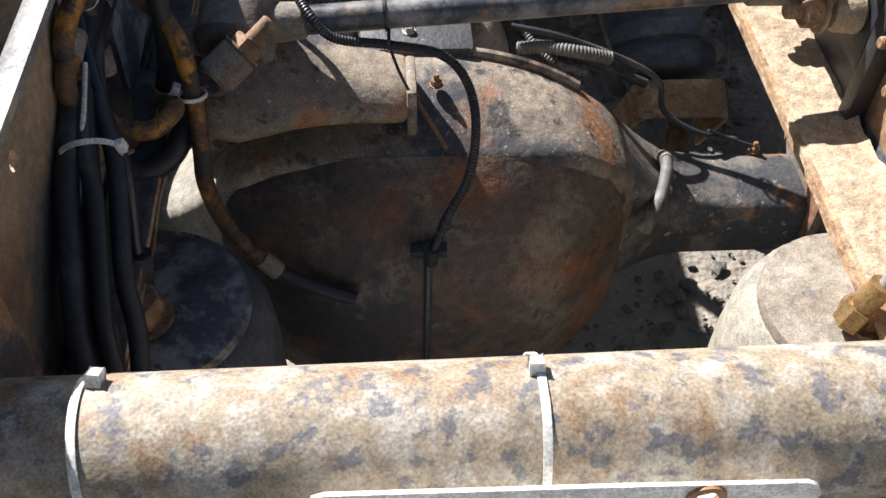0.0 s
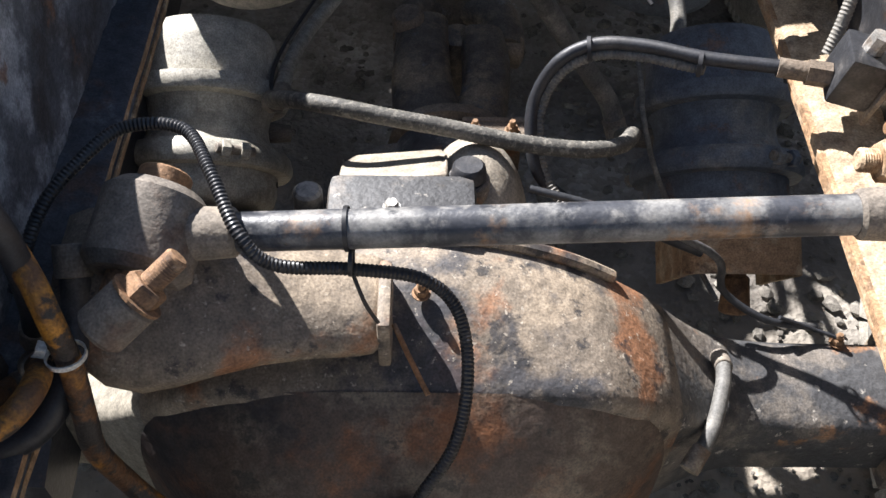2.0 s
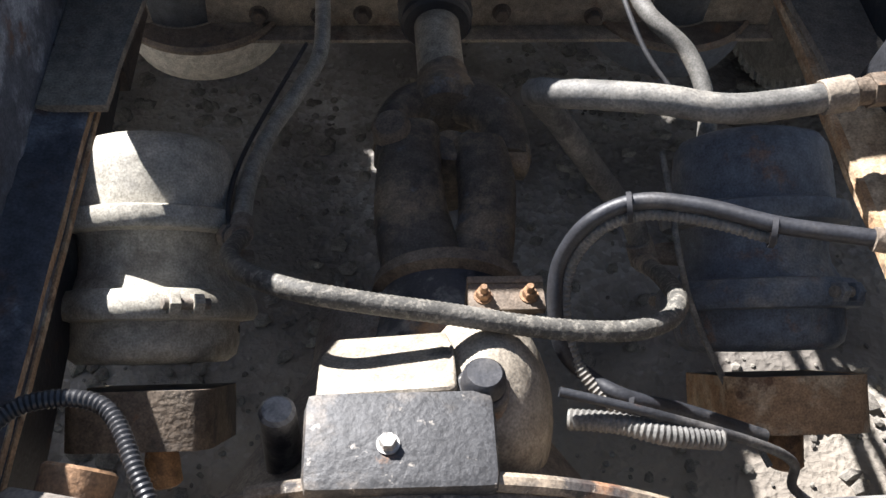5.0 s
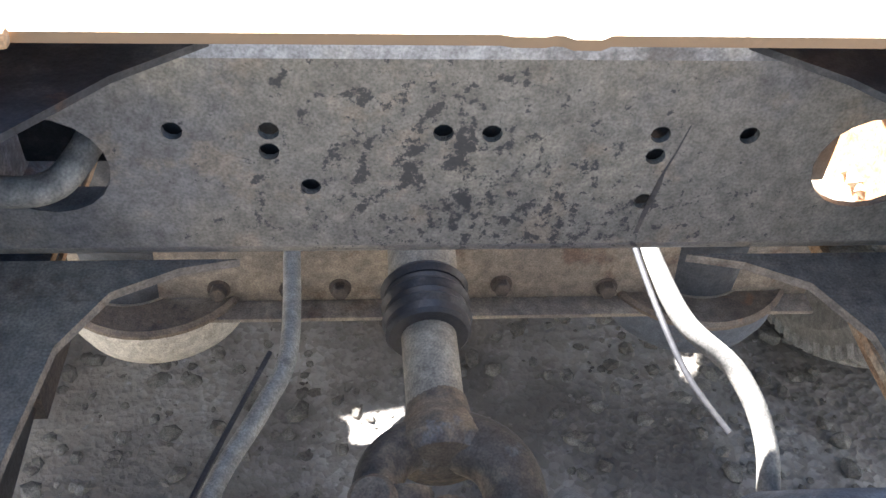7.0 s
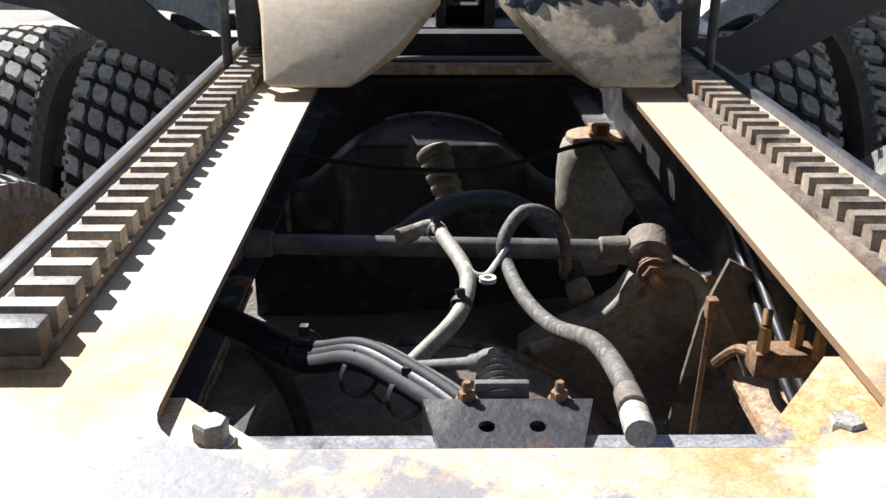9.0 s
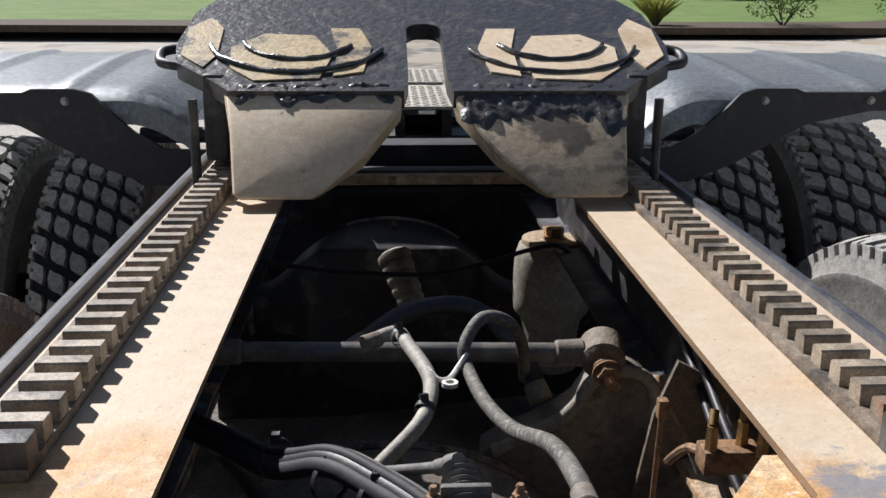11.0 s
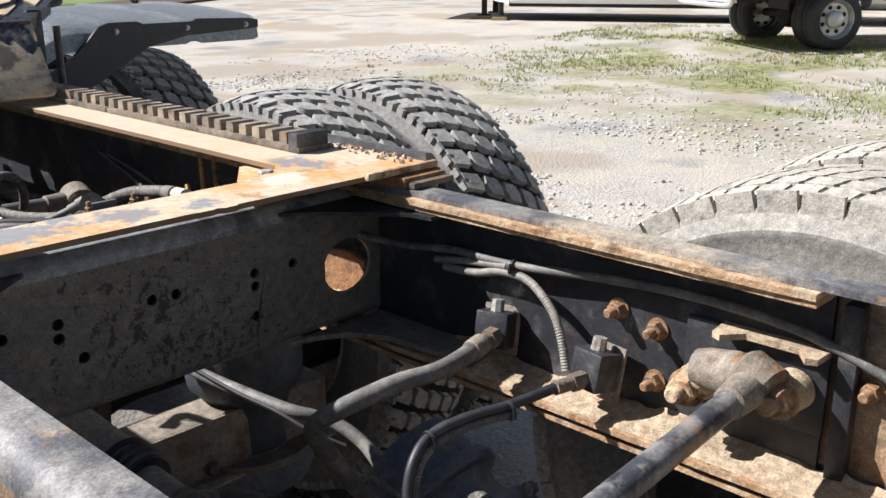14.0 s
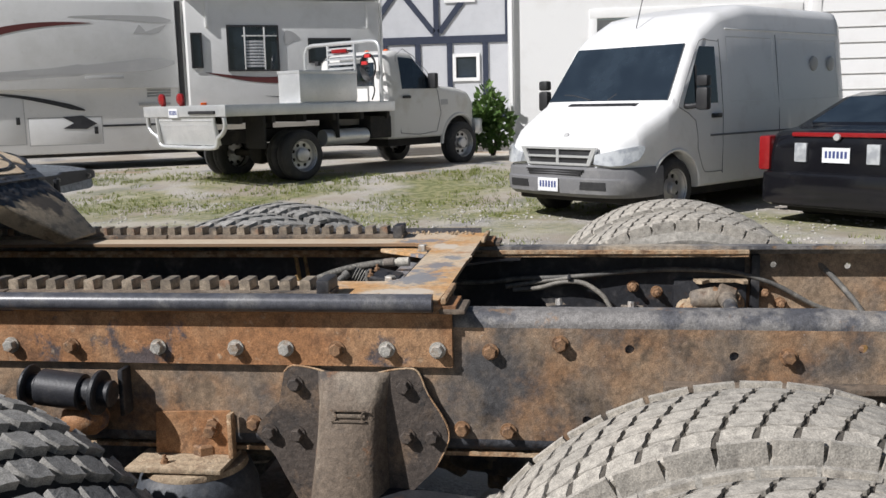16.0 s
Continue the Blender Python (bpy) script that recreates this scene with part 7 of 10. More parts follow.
# far rail: lines and valve blocks
three = [(0.365, 0.09, 0.905), (0.368, 0.0, 0.890), (0.390, -0.10, 0.885), (0.40, -0.19, 0.893), (0.391, -0.324, 0.899), (0.395, -0.471, 0.912), (0.40, -0.603, 0.918), (0.40, -0.722, 0.914), (0.40, -0.794, 0.902), (0.403, -0.873, 0.875), (0.405, -0.98, 0.82), (0.405, -1.1, 0.79)]
hose("air_line", three, 0.0065, M_greyhose, "grey air line sagging along the inside of the rail", "air line")
hose("air_line", [(0.402, -0.15, 0.87), (0.397, -0.24, 0.885), (0.385, -0.324, 0.897)], 0.0058, M_conduit, "short dusty line tied to its neighbours", "air line")
hose("corrugated_conduit", [(0.402, -0.17, 0.862), (0.398, -0.24, 0.868), (0.388, -0.30, 0.885), (0.380, -0.36, 0.885), (0.370, -0.411, 0.856), (0.362, -0.435, 0.821), (0.352, -0.452, 0.783)], 0.0062, M_conduit, "dusty ribbed conduit down to a valve block", "conduit", 0.0008, 0.0042)
zip_tie((0.391, -0.320, 0.915), (0.05, 1, -0.05), 0.013, 0.004, (-1, 0, 0.4), M_loom, "cable_tie", "black cable tie round three lines")


def valve_block(c, tilt, label):
    v = thing("valve_block", label, "valve", "valve blocks", at=c)
    v.rotation_euler = tilt
    bm = bmesh.new()
    box(bm, -0.022, 0.022, -0.026, 0.026, -0.028, 0.028, 0.004)
    part("block", bm, M_black, v)
    bm = bmesh.new()
    cyl(bm, (0, 0, 0.028), (0, 0, 0.046), 0.011, 0.010, 8)
    part("port", bm, M_steel, v)
    bm = bmesh.new()
    box(bm, 0.0225, 0.028, -0.03, 0.03, -0.04, 0.036, 0.002)
    part("mount_plate", bm, M_cast, v)
    return v


valve_block((0.378, -0.295, 0.815), (0, 0.25, 0.3), "dirty black valve block at the end of the fat hose")
valve_block((0.368, -0.485, 0.81), (0, 0.2, -0.15), "dirty black valve block on the bottom flange")

# ---- front bay, seen through the slider opening ----
hose("hydraulic_hose", [(-0.115, 0.83, 0.90), (-0.068, 0.868, 0.905), (-0.050, 0.80, 0.905), (-0.026, 0.70, 0.90), (-0.022, 0.63, 0.893), (-0.038, 0.556, 0.88), (-0.083, 0.505, 0.85), (-0.13, 0.46, 0.82)], 0.0105, M_palehose, "pale dusty hose with a clamp at its bend", "hose")
for p, ax_ in (((-0.060, 0.754, 0.902), (0.3, -1, 0)), ((-0.031, 0.552, 0.882), (-0.3, -1, -0.2))):
    zip_tie(p, ax_, 0.0125, 0.010, (-0.1, 0.3, 1), M_black, "hose_clamp", "dark band clamp round the pale hose")
g2 = hose("hydraulic_hose", [(0.15, 0.95, 0.80), (0.125, 0.83, 0.90), (0.095, 0.79, 0.945), (0.058, 0.775, 0.953), (0.030, 0.735, 0.925), (0.034, 0.70, 0.90), (0.044, 0.55, 0.91), (0.062, 0.40, 0.935), (0.080, 0.25, 0.965), (0.084, 0.15, 0.985), (0.082, 0.10, 0.99)], 0.0092, M_braid, "braided grey hose arching over to the rear of the slider", "hose")
fitting(g2, (0.080, 0.06, 0.992), (0.083, 0.125, 0.988), 0.0112, M_alu, 14)
bm = bmesh.new()
sweep(bm, [(-0.024, 0.635, 0.904), (-0.012, 0.618, 0.896), (0.004, 0.62, 0.894), (0.019, 0.645, 0.901), (0.032, 0.66, 0.914)], 0.004, 8)
tie2 = thing("hose_strap", "white plastic strap joining two hoses", "strap")
part("strap", bm, M_tie, tie2)
bm = bmesh.new()
lathe(bm, [(0.006, -0.003), (0.011, -0.003), (0.011, 0.003), (0.006, 0.003), (0.006, -0.003)], Matrix.Translation((0.005, 0.607, 0.893)), 16, cap=False)
part("strap_eye", bm, M_tie, tie2)
for k, (dz, dx, rr, mm) in enumerate(((0, 0, 0.012, M_rubber), (0.012, 0.001, 0.006, M_cable), (-0.004, -0.006, 0.010, M_cable), (0.004, 0.007, 0.007, M_greyhose), (-0.010, 0.003, 0.009, M_cable))):
    hose("cable", [(-0.42, 0.70, 0.86 + dz), (-0.346 + dx, 0.553 + dx, 0.895 + dz), (-0.27 + dx, 0.44, 0.912 + dz), (-0.196 + dx, 0.353 + dx, 0.925 + dz), (-0.134 + dx, 0.278 + dx, 0.94 + dz * 0.8), (-0.088 + dx, 0.225 + dx, 0.946 + dz * 0.8), (-0.045 + dx, 0.172 + dx, 0.945 + dz * 0.8), (-0.012 + dx, 0.125, 0.935 + dz)], rr, mm, "black cable in the taped bundle under the slider", "cable", group="cable bundle")
for p in ((-0.196, 0.353, 0.927), (-0.134, 0.278, 0.942), (-0.088, 0.225, 0.952)):
    zip_tie(p, (0.62, -0.78, 0.1), 0.021, 0.006, (0, 0, 1), M_rubber, "cable_tie", "grey cable tie round the cable bundle")
sl = hose("air_line", [(-0.20, 0.36, 0.915), (-0.135, 0.30, 0.938), (-0.09, 0.27, 0.955), (-0.05, 0.235, 0.977), (-0.028, 0.21, 0.993)], 0.0055, M_greyhose, "thin line into a spring-guarded plug", "air line", fit=False)
fitting(sl, (-0.014, 0.196, 1.004), (-0.032, 0.214, 0.990), 0.010, M_greyhose, 10, fit=False)
cp = thing("spring_plug", "grey ribbed plug with a spring guard on the bracket", "plug")
bm = bmesh.new()
prof = []
for k in range(7):
    prof += [(0.011 + 0.0012 * (6 - k), k * 0.0065), (0.015 + 0.0012 * (6 - k), k * 0.0065 + 0.003)]
lathe(bm, prof, axis_frame((-0.012, 0.146, 0.988), (-0.016, 0.190, 1.012))[0], 22)
part("ribbed_boot", bm, M_greyhose, cp)
bm = bmesh.new()
box(bm, -0.034, 0.010, 0.1425, 0.150, 0.965, 1.012, 0.003)
part("plug_flange", bm, M_greyhose, cp)
mbk = thing("socket_bracket", "folded black steel bracket with two holes, bolted behind the slider edge", "bracket")
bm = bmesh.new()
sheet(bm, [(-0.061, 0.0), (0.042, 0.0), (0.058, 0.060), (-0.074, 0.060)], [ring(-0.026, 0.028, 0.0065), ring(0.012, 0.028, 0.0065)], 0.004, Matrix.Translation((0, 0.073, 0.992)) @ Matrix.Rotation(radians(8), 4, "X"))
part("face", bm, M_black, mbk)
bm = bmesh.new()
sheet(bm, [(-0.074, 0), (0.058, 0), (0.058, -0.075), (-0.074, -0.075)], [], 0.004, Matrix.Translation((0, 0.138, 0.996)) @ XZ)
part("back", bm, M_black, mbk)
for s_, x0, x1 in ((-1, -0.0745, -0.061), (1, 0.0585, 0.042)):
    bm = bmesh.new()
    vs = [bm.verts.new(p) for p in ((x0, 0.135, 1.0), (x1, 0.073, 0.992), (x1, 0.073, 0.95), (x0, 0.135, 0.93))]
    bm.faces.new(vs)
    bmesh.ops.solidify(bm, geom=bm.faces[:], thickness=0.003)
    part("side", bm, M_black, mbk)
for x in (-0.04, 0.032):
    shared("bolt", ME_small, mbk, facing((x, 0.134, 1.002), (0, 0, 1)))
bm = bmesh.new()
box(bm, -0.03, 0.02, 0.0300, 0.078, 0.975, 0.9915, 0.002)
part("foot", bm, M_black, mbk)

lateral_rod((-0.375, 0.80, 0.866), (0.256, 0.80, 0.853), (0.12, 1, 0.25), (0.86, 0.86), "dusty lateral torque rod over the middle axle", 0.0155, M_dustrod)
arm = thing("rod_tower", "curved dusty cast tower that carries the rod on the middle axle", "bracket")
bm = bmesh.new()
sheet(bm, [(0.06, 0.58), (0.07, 0.70), (0.10, 0.722), (0.142, 0.738), (0.188, 0.762), (0.214, 0.783), (0.232, 0.812), (0.262, 0.826), (0.30, 0.836), (0.322, 0.826), (0.338, 0.80), (0.348, 0.72), (0.345, 0.58)], [], 0.052, Matrix.Translation((0, 0.826, 0)) @ XZ, 0.010)
part("cheek", bm, M_cast, arm, "", 60)
bm = bmesh.new()
sweep(bm, [(0.085, 0.775, 0.700), (0.142, 0.772, 0.730), (0.19, 0.770, 0.756), (0.217, 0.770, 0.784), (0.236, 0.772, 0.816), (0.27, 0.774, 0.832), (0.312, 0.774, 0.826), (0.335, 0.776, 0.795), (0.345, 0.778, 0.72)], 0.011, 12)
part("rim", bm, M_bagdust, arm, "rounded dusty rim")
shared("nut", ME_bignut, arm, facing((0.252, 0.752, 0.842), (0.1, -1, -0.25)))

# levelling valve and links by the right rail
lv = thing("levelling_valve", "rusty height control valve with links and brass fittings", "valve")
bm = bmesh.new()
box(bm, 0.285, 0.36, 0.40, 0.435, 0.865, 0.895, 0.004)
part("valve_body", bm, M_boltrust, lv)
for x, y in ((0.295, 0.41), (0.335, 0.42), (0.352, 0.40)):
    bm = bmesh.new()
    cyl(bm, (x, y, 0.89), (x, y, 0.925), 0.008, 0.007, 6)
    cyl(bm, (x, y, 0.925), (x + 0.004, y + 0.01, 0.985 if x > 0.33 else 0.94), 0.0055, 0.0055, 10)
    part("fitting", bm, M_brass, lv)
bm = bmesh.new()
sweep(bm, [(0.275, 0.50, 0.83), (0.285, 0.46, 0.87), (0.295, 0.425, 0.88)], 0.006, 8)
part("lever", bm, M_boltrust, lv)
bm = bmesh.new()
sweep(bm, [(0.262, 0.52, 0.50), (0.262, 0.515, 0.7), (0.266, 0.51, 0.90)], 0.0036, 8)
part("link_rod", bm, M_boltrust, lv)
bm = bmesh.new()
box(bm, 0.259, 0.273, 0.502, 0.518, 0.885, 0.912, 0.004)
part("link_end", bm, M_boltrust, lv)
bm = bmesh.new()
sweep(bm, [(0.266, 0.51, 0.905), (0.285, 0.53, 0.885), (0.31, 0.54, 0.84), (0.325, 0.52, 0.80)], 0.005, 8)
part("link_arm", bm, M_hanger, lv)
bm = bmesh.new()
sweep(bm, [(0.31, 0.42, 0.87), (0.315, 0.40, 0.84), (0.335, 0.385, 0.815), (0.345, 0.37, 0.77)], 0.006, 8)
part("pipe", bm, M_cast, lv)
fl2 = thing("hanging_plate", "dusty tan steel web plate leaning behind the valve", "plate")
bm = bmesh.new()
sheet(bm, [(0.27, 0.64), (0.30, 0.56), (0.36, 0.60), (0.405, 0.70), (0.405, 0.86), (0.33, 0.90), (0.30, 0.82)], [], 0.008, Matrix.Translation((0, 0.66, 0)) @ XZ)
part("plate", bm, M_hanger, fl2)
for k in range(2):
    hose("air_line", [(0.40, 1.0 + 0.05 * k, 0.93), (0.38, 0.75 + 0.03 * k, 0.90 - 0.02 * k), (0.365, 0.56 + 0.02 * k, 0.86 - 0.03 * k), (0.37, 0.40, 0.80 - 0.03 * k), (0.37, 0.28, 0.72)], 0.006, M_rubber, "dark air line hanging along the rail", "air line")
# dark clutter below and ahead; the black web is added for the bay's shade
cr2 = thing("crossmember", "added black panel that closes the bay ahead in shade", "crossmember")
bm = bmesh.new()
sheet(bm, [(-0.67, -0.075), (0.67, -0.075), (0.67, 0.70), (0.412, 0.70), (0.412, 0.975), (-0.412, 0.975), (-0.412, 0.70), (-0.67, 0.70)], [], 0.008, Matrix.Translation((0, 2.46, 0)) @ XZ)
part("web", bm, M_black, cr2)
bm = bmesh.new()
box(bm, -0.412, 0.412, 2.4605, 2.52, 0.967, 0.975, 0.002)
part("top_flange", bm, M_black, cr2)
ups = thing("drive_shaft", "dusty bellows and shaft ahead of the middle axle", "drive shaft")
for k in range(5):
    bm = bmesh.new()
    lathe(bm, [(0.034, 0.0), (0.044 - 0.002 * k, 0.006), (0.046 - 0.002 * k, 0.016), (0.044 - 0.002 * k, 0.026), (0.034, 0.031)], axis_frame(Vector((-0.066, 1.87, 0.70)).lerp(Vector((-0.020, 1.79, 0.592)), k * 0.22), (-0.020, 1.79, 0.592))[0], 30)
    part("bellows_fold", bm, M_bagdust, ups, "dusty rubber fold")
bm = bmesh.new()
cyl(bm, (-0.020, 1.79, 0.592), (-0.03, 2.02, 0.54), 0.032, 0.032, 24)
part("shaft_tube", bm, M_cast, ups)
hose("rubber_hose", [(-0.14, 0.95, 0.85), (-0.05, 1.02, 0.89), (0.06, 1.05, 0.89), (0.14, 0.98, 0.84), (0.17, 0.9, 0.78)], 0.016, M_rubber, "black hose arching over the middle axle")
hose("cable", [(-0.412, 1.50, 0.80), (-0.20, 1.60, 0.735), (0.02, 1.68, 0.70), (0.17, 1.72, 0.715), (0.28, 1.73, 0.745), (0.36, 1.735, 0.752), (0.412, 1.72, 0.70)], 0.006, M_rubber, "black cable across the bay", "cable", fit=False)
hose("rubber_hose", [(-0.30, 0.52, 0.88), (-0.26, 0.56, 0.80), (-0.24, 0.60, 0.70), (-0.25, 0.64, 0.60)], 0.012, M_rubber, "black hose hanging beside the middle axle")
for k in range(3):
    vv = thing("relay_valve", "grimy relay valve tucked beside the middle axle", "valve", "relay valves", at=(-0.25 + 0.11 * k, 0.36 + 0.02 * k, 0.74 - 0.02 * k))
    bm = bmesh.new()
    lathe(bm, [(0.02, -0.06), (0.036, -0.055), (0.038, -0.02), (0.03, 0.0), (0.038, 0.015), (0.036, 0.045), (0.02, 0.055)], None, 20)
    part("valve_body", bm, M_cast if k != 1 else M_black, vv)
    bm = bmesh.new()
    cyl(bm, (0.03, 0, 0.0), (0.075, 0.0, 0.01), 0.014, 0.012, 8)
    part("port", bm, M_brass, vv)
bag_shade = thing("bent_tin", "bent piece of dusty tin resting on the air spring", "tin shade")
bm = bmesh.new()
vs = [bm.verts.new(p) for p in ((0.33, 1.79, 0.752), (0.415, 1.765, 0.744), (0.478, 1.80, 0.712), (0.485, 1.87, 0.715), (0.42, 1.93, 0.757), (0.34, 1.90, 0.760))]
bm.faces.new(vs)
bmesh.ops.solidify(bm, geom=bm.faces[:], thickness=0.004)
part("tin", bm, M_plate, bag_shade)

# ---- outside of the near rail ----
hang = thing("spring_hanger", "dusty cast spring hanger bolted to the outside of the rail", "hanger")
bm = bmesh.new()
out_ = [(0.222, 0.89), (0.205, 0.903), (0.16, 0.897), (0.12, 0.886), (0.06, 0.886), (0.01, 0.897), (-0.03, 0.900), (-0.045, 0.888), (-0.06, 0.85), (-0.09, 0.80), (-0.098, 0.76), (-0.07, 0.70), (0.03, 0.60), (0.03, 0.50), (0.19, 0.50), (0.20, 0.62), (0.25, 0.72), (0.285, 0.765), (0.275, 0.79), (0.235, 0.83)]
sheet(bm, out_, [], 0.016, Matrix.Translation((-0.447, 0, 0)) @ YZ)
part("back_plate", bm, M_hangdark, hang, "dark rusty back plate")
# Thin tan bead puts the bright rim along the outline into colour.
bm = bmesh.new()
sweep(bm, [(-0.446, y, z + 0.0005) for y, z in out_[:12]], 0.0019, 8, steps=3)
part("worn_edge", bm, M_lay, hang, "thin tan bead painting the bright rim of the outline")
bm = bmesh.new()
rows = []
for z, w, d in ((0.893, 0.058, 0.004), (0.875, 0.056, 0.018), (0.83, 0.052, 0.034), (0.76, 0.055, 0.05), (0.68, 0.062, 0.062), (0.60, 0.07, 0.07), (0.50, 0.075, 0.075)):
    yc = 0.085 + (0.88 - z) * 0.06
    rows.append([bm.verts.new((x, y, z)) for x, y in ((-0.4465, yc - w - 0.014), (-0.447 - d * 0.8, yc - w), (-0.447 - d, yc - w * 0.8), (-0.447 - d * 1.02, yc), (-0.447 - d, yc + w * 0.8), (-0.447 - d * 0.8, yc + w), (-0.4465, yc + w + 0.014))])
for a, b in zip(rows, rows[1:]):
    for k in range(6):
        bm.faces.new((a[k], a[k + 1], b[k + 1], b[k]))
bm.faces.new(rows[0]), bm.faces.new(rows[-1])
part("boss", bm, M_hanger, hang, "", 70)
# cast lettering stands as a plain raised bar in a rounded frame
bm = bmesh.new()
sheet(bm, arc(0.122, 0.818, 0.012, 90, 270) + arc(0.052, 0.818, 0.012, -90, 90), [arc(0.122, 0.818, 0.0095, 90, 270) + arc(0.052, 0.818, 0.0095, -90, 90)], 0.004, Matrix.Translation((-0.4905, 0, 0)) @ YZ)
part("name_frame", bm, M_hanger, hang)
bm = bmesh.new()
box(bm, -0.4895, -0.484, 0.055, 0.118, 0.8145, 0.8215, 0.001)
part("name_bar", bm, M_hanger, hang)
for y, z in ((0.201, 0.868), (-0.013, 0.866), (0.257, 0.769), (0.201, 0.766), (-0.017, 0.767), (-0.066, 0.768)):
    shared("bolt", ME_boltdark, hang, facing((-0.4472, y, z), (-1, 0, 0), y * 11))
sp = thing("air_spring_bracket", "rusty bracket from the rail down to the air spring", "bracket")
bm = bmesh.new()
sheet(bm, [(0.341, 0.715), (0.50, 0.715), (0.495, 0.80), (0.341, 0.805)], [], 0.008, Matrix.Translation((-0.4395, 0, 0)) @ YZ)
part("upright", bm, M_rust, sp)
bm = bmesh.new()
box(bm, -0.462, -0.4400, 0.330, 0.340, 0.7150, 0.806, 0.003)
part("gusset", bm, M_lay, sp)
bm = bmesh.new()
box(bm, -0.52, -0.40, 0.335, 0.53, 0.7045, 0.7145, 0.003)
part("foot", bm, M_dirt, sp)
shared("bolt", ME_small, sp, facing((-0.49, 0.46, 0.7147), (0, 0, 1)))
shared("bolt", ME_bolt, sp, facing((-0.4397, 0.38, 0.765), (-1, 0, 0)))
sh = thing("shock_absorber", "black shock absorber eye and bush on the rail bracket", "shock absorber")
for nm, p0, p1, r, mm in (("bush", (-0.50, 0.70, 0.868), (-0.50, 0.61, 0.858), 0.036, M_rubber), ("sleeve", (-0.50, 0.735, 0.870), (-0.50, 0.55, 0.856), 0.026, M_black), ("washer", (-0.50, 0.728, 0.870), (-0.50, 0.718, 0.869), 0.042, M_black), ("outer_washer", (-0.50, 0.585, 0.859), (-0.50, 0.573, 0.858), 0.044, M_black)):
    bm = bmesh.new()
    cyl(bm, p0, p1, r, r, 24, 0.003)
    part(nm, bm, mm, sh)
bm = bmesh.new()
bmesh.ops.create_icosphere(bm, subdivisions=2, radius=0.045, matrix=Matrix.Translation((-0.47, 0.63, 0.795)) @ Matrix.Diagonal((1, 1.1, 0.8, 1)))
part("lower_eye", bm, M_rust, sh)
bm = bmesh.new()
box(bm, -0.470, -0.431, 0.545, 0.556, 0.80, 0.895, 0.004)
part("bracket", bm, M_black, sh)

# ledge on the outside of the near rail, and a dark arm added below to fill the gap
ledge = thing("rail_ledge", "narrow rusty steel ledge welded along the outside of the rail", "ledge")
bm = bmesh.new()
box(bm, -0.468, -0.4308, -1.30, -0.499, 0.870, 0.881, 0.002)
part("ledge_plate", bm, M_hanger, ledge)
bm = bmesh.new()
box(bm, -0.438, -0.4308, -1.30, -0.499, 0.835, 0.8695, 0.002)
part("ledge_leg", bm, M_hanger, ledge)
ta = thing("trailing_arm", "dark arm added under the rail to close a bright gap", "suspension arm")
bm = bmesh.new()
prism_pts = [(-0.80, 0.52), (-0.55, 0.60), (0.0, 0.66), (0.12, 0.66), (0.12, 0.52), (-0.55, 0.47), (-0.80, 0.44)]
sheet(bm, prism_pts, [], 0.09, Matrix.Translation((-0.53, 0, 0)) @ YZ)
part("arm_beam", bm, M_black, ta)
bm = bmesh.new()
cyl(bm, (-0.54, 0.08, 0.59), (-0.43, 0.08, 0.59), 0.05, 0.05, 20, 0.004)
part("pivot_bush", bm, M_rubber, ta)

# ---- yard beyond the truck: shared helpers ----
def placed(name, label, category, at, turn, kind="", group=""):
    ob = thing(name, label, category, group, kind, at)
    ob.rotation_euler = (0, 0, turn)
    return ob


def prism(bm, pts, y0, y1, bevel=0.0, seg=2):
    """outline in (x, z) drawn out along y."""
    a = [bm.verts.new((x, y0, z)) for x, z in pts]
    b = [bm.verts.new((x, y1, z)) for x, z in pts]
    n = len(pts)
    faces = [bm.faces.new(a), bm.faces.new(b)]
    faces += [bm.faces.new((a[k], a[(k + 1) % n], b[(k + 1) % n], b[k])) for k in range(n)]
    if bevel:
        bmesh.ops.bevel(bm, geom=list({e for f in faces for e in f.edges}), offset=bevel, segments=seg, affect="EDGES", profile=0.6)
    return bm


def slab(bm, pts, thick):
    """closed panel: pts are 3D corners in order, thickened along their normal."""
    pts = [Vector(p) for p in pts]
    nrm = (pts[1] - pts[0]).cross(pts[-1] - pts[0]).normalized() * thick
    a = [bm.verts.new(p) for p in pts]
    b = [bm.verts.new(p - nrm) for p in pts]
    n = len(pts)
    bm.faces.new(a)
    bm.faces.new(b)
    for k in range(n):
        bm.faces.new((a[k], a[(k + 1) % n], b[(k + 1) % n], b[k]))
    return bm


def lerp_table(table, x):
    for (x0, v0), (x1, v1) in zip(table, table[1:]):
        if x <= x1:
            t = max(0.0, min(1.0, (x - x0) / (x1 - x0)))
            return v0 + (v1 - v0) * t
    return table[-1][1]


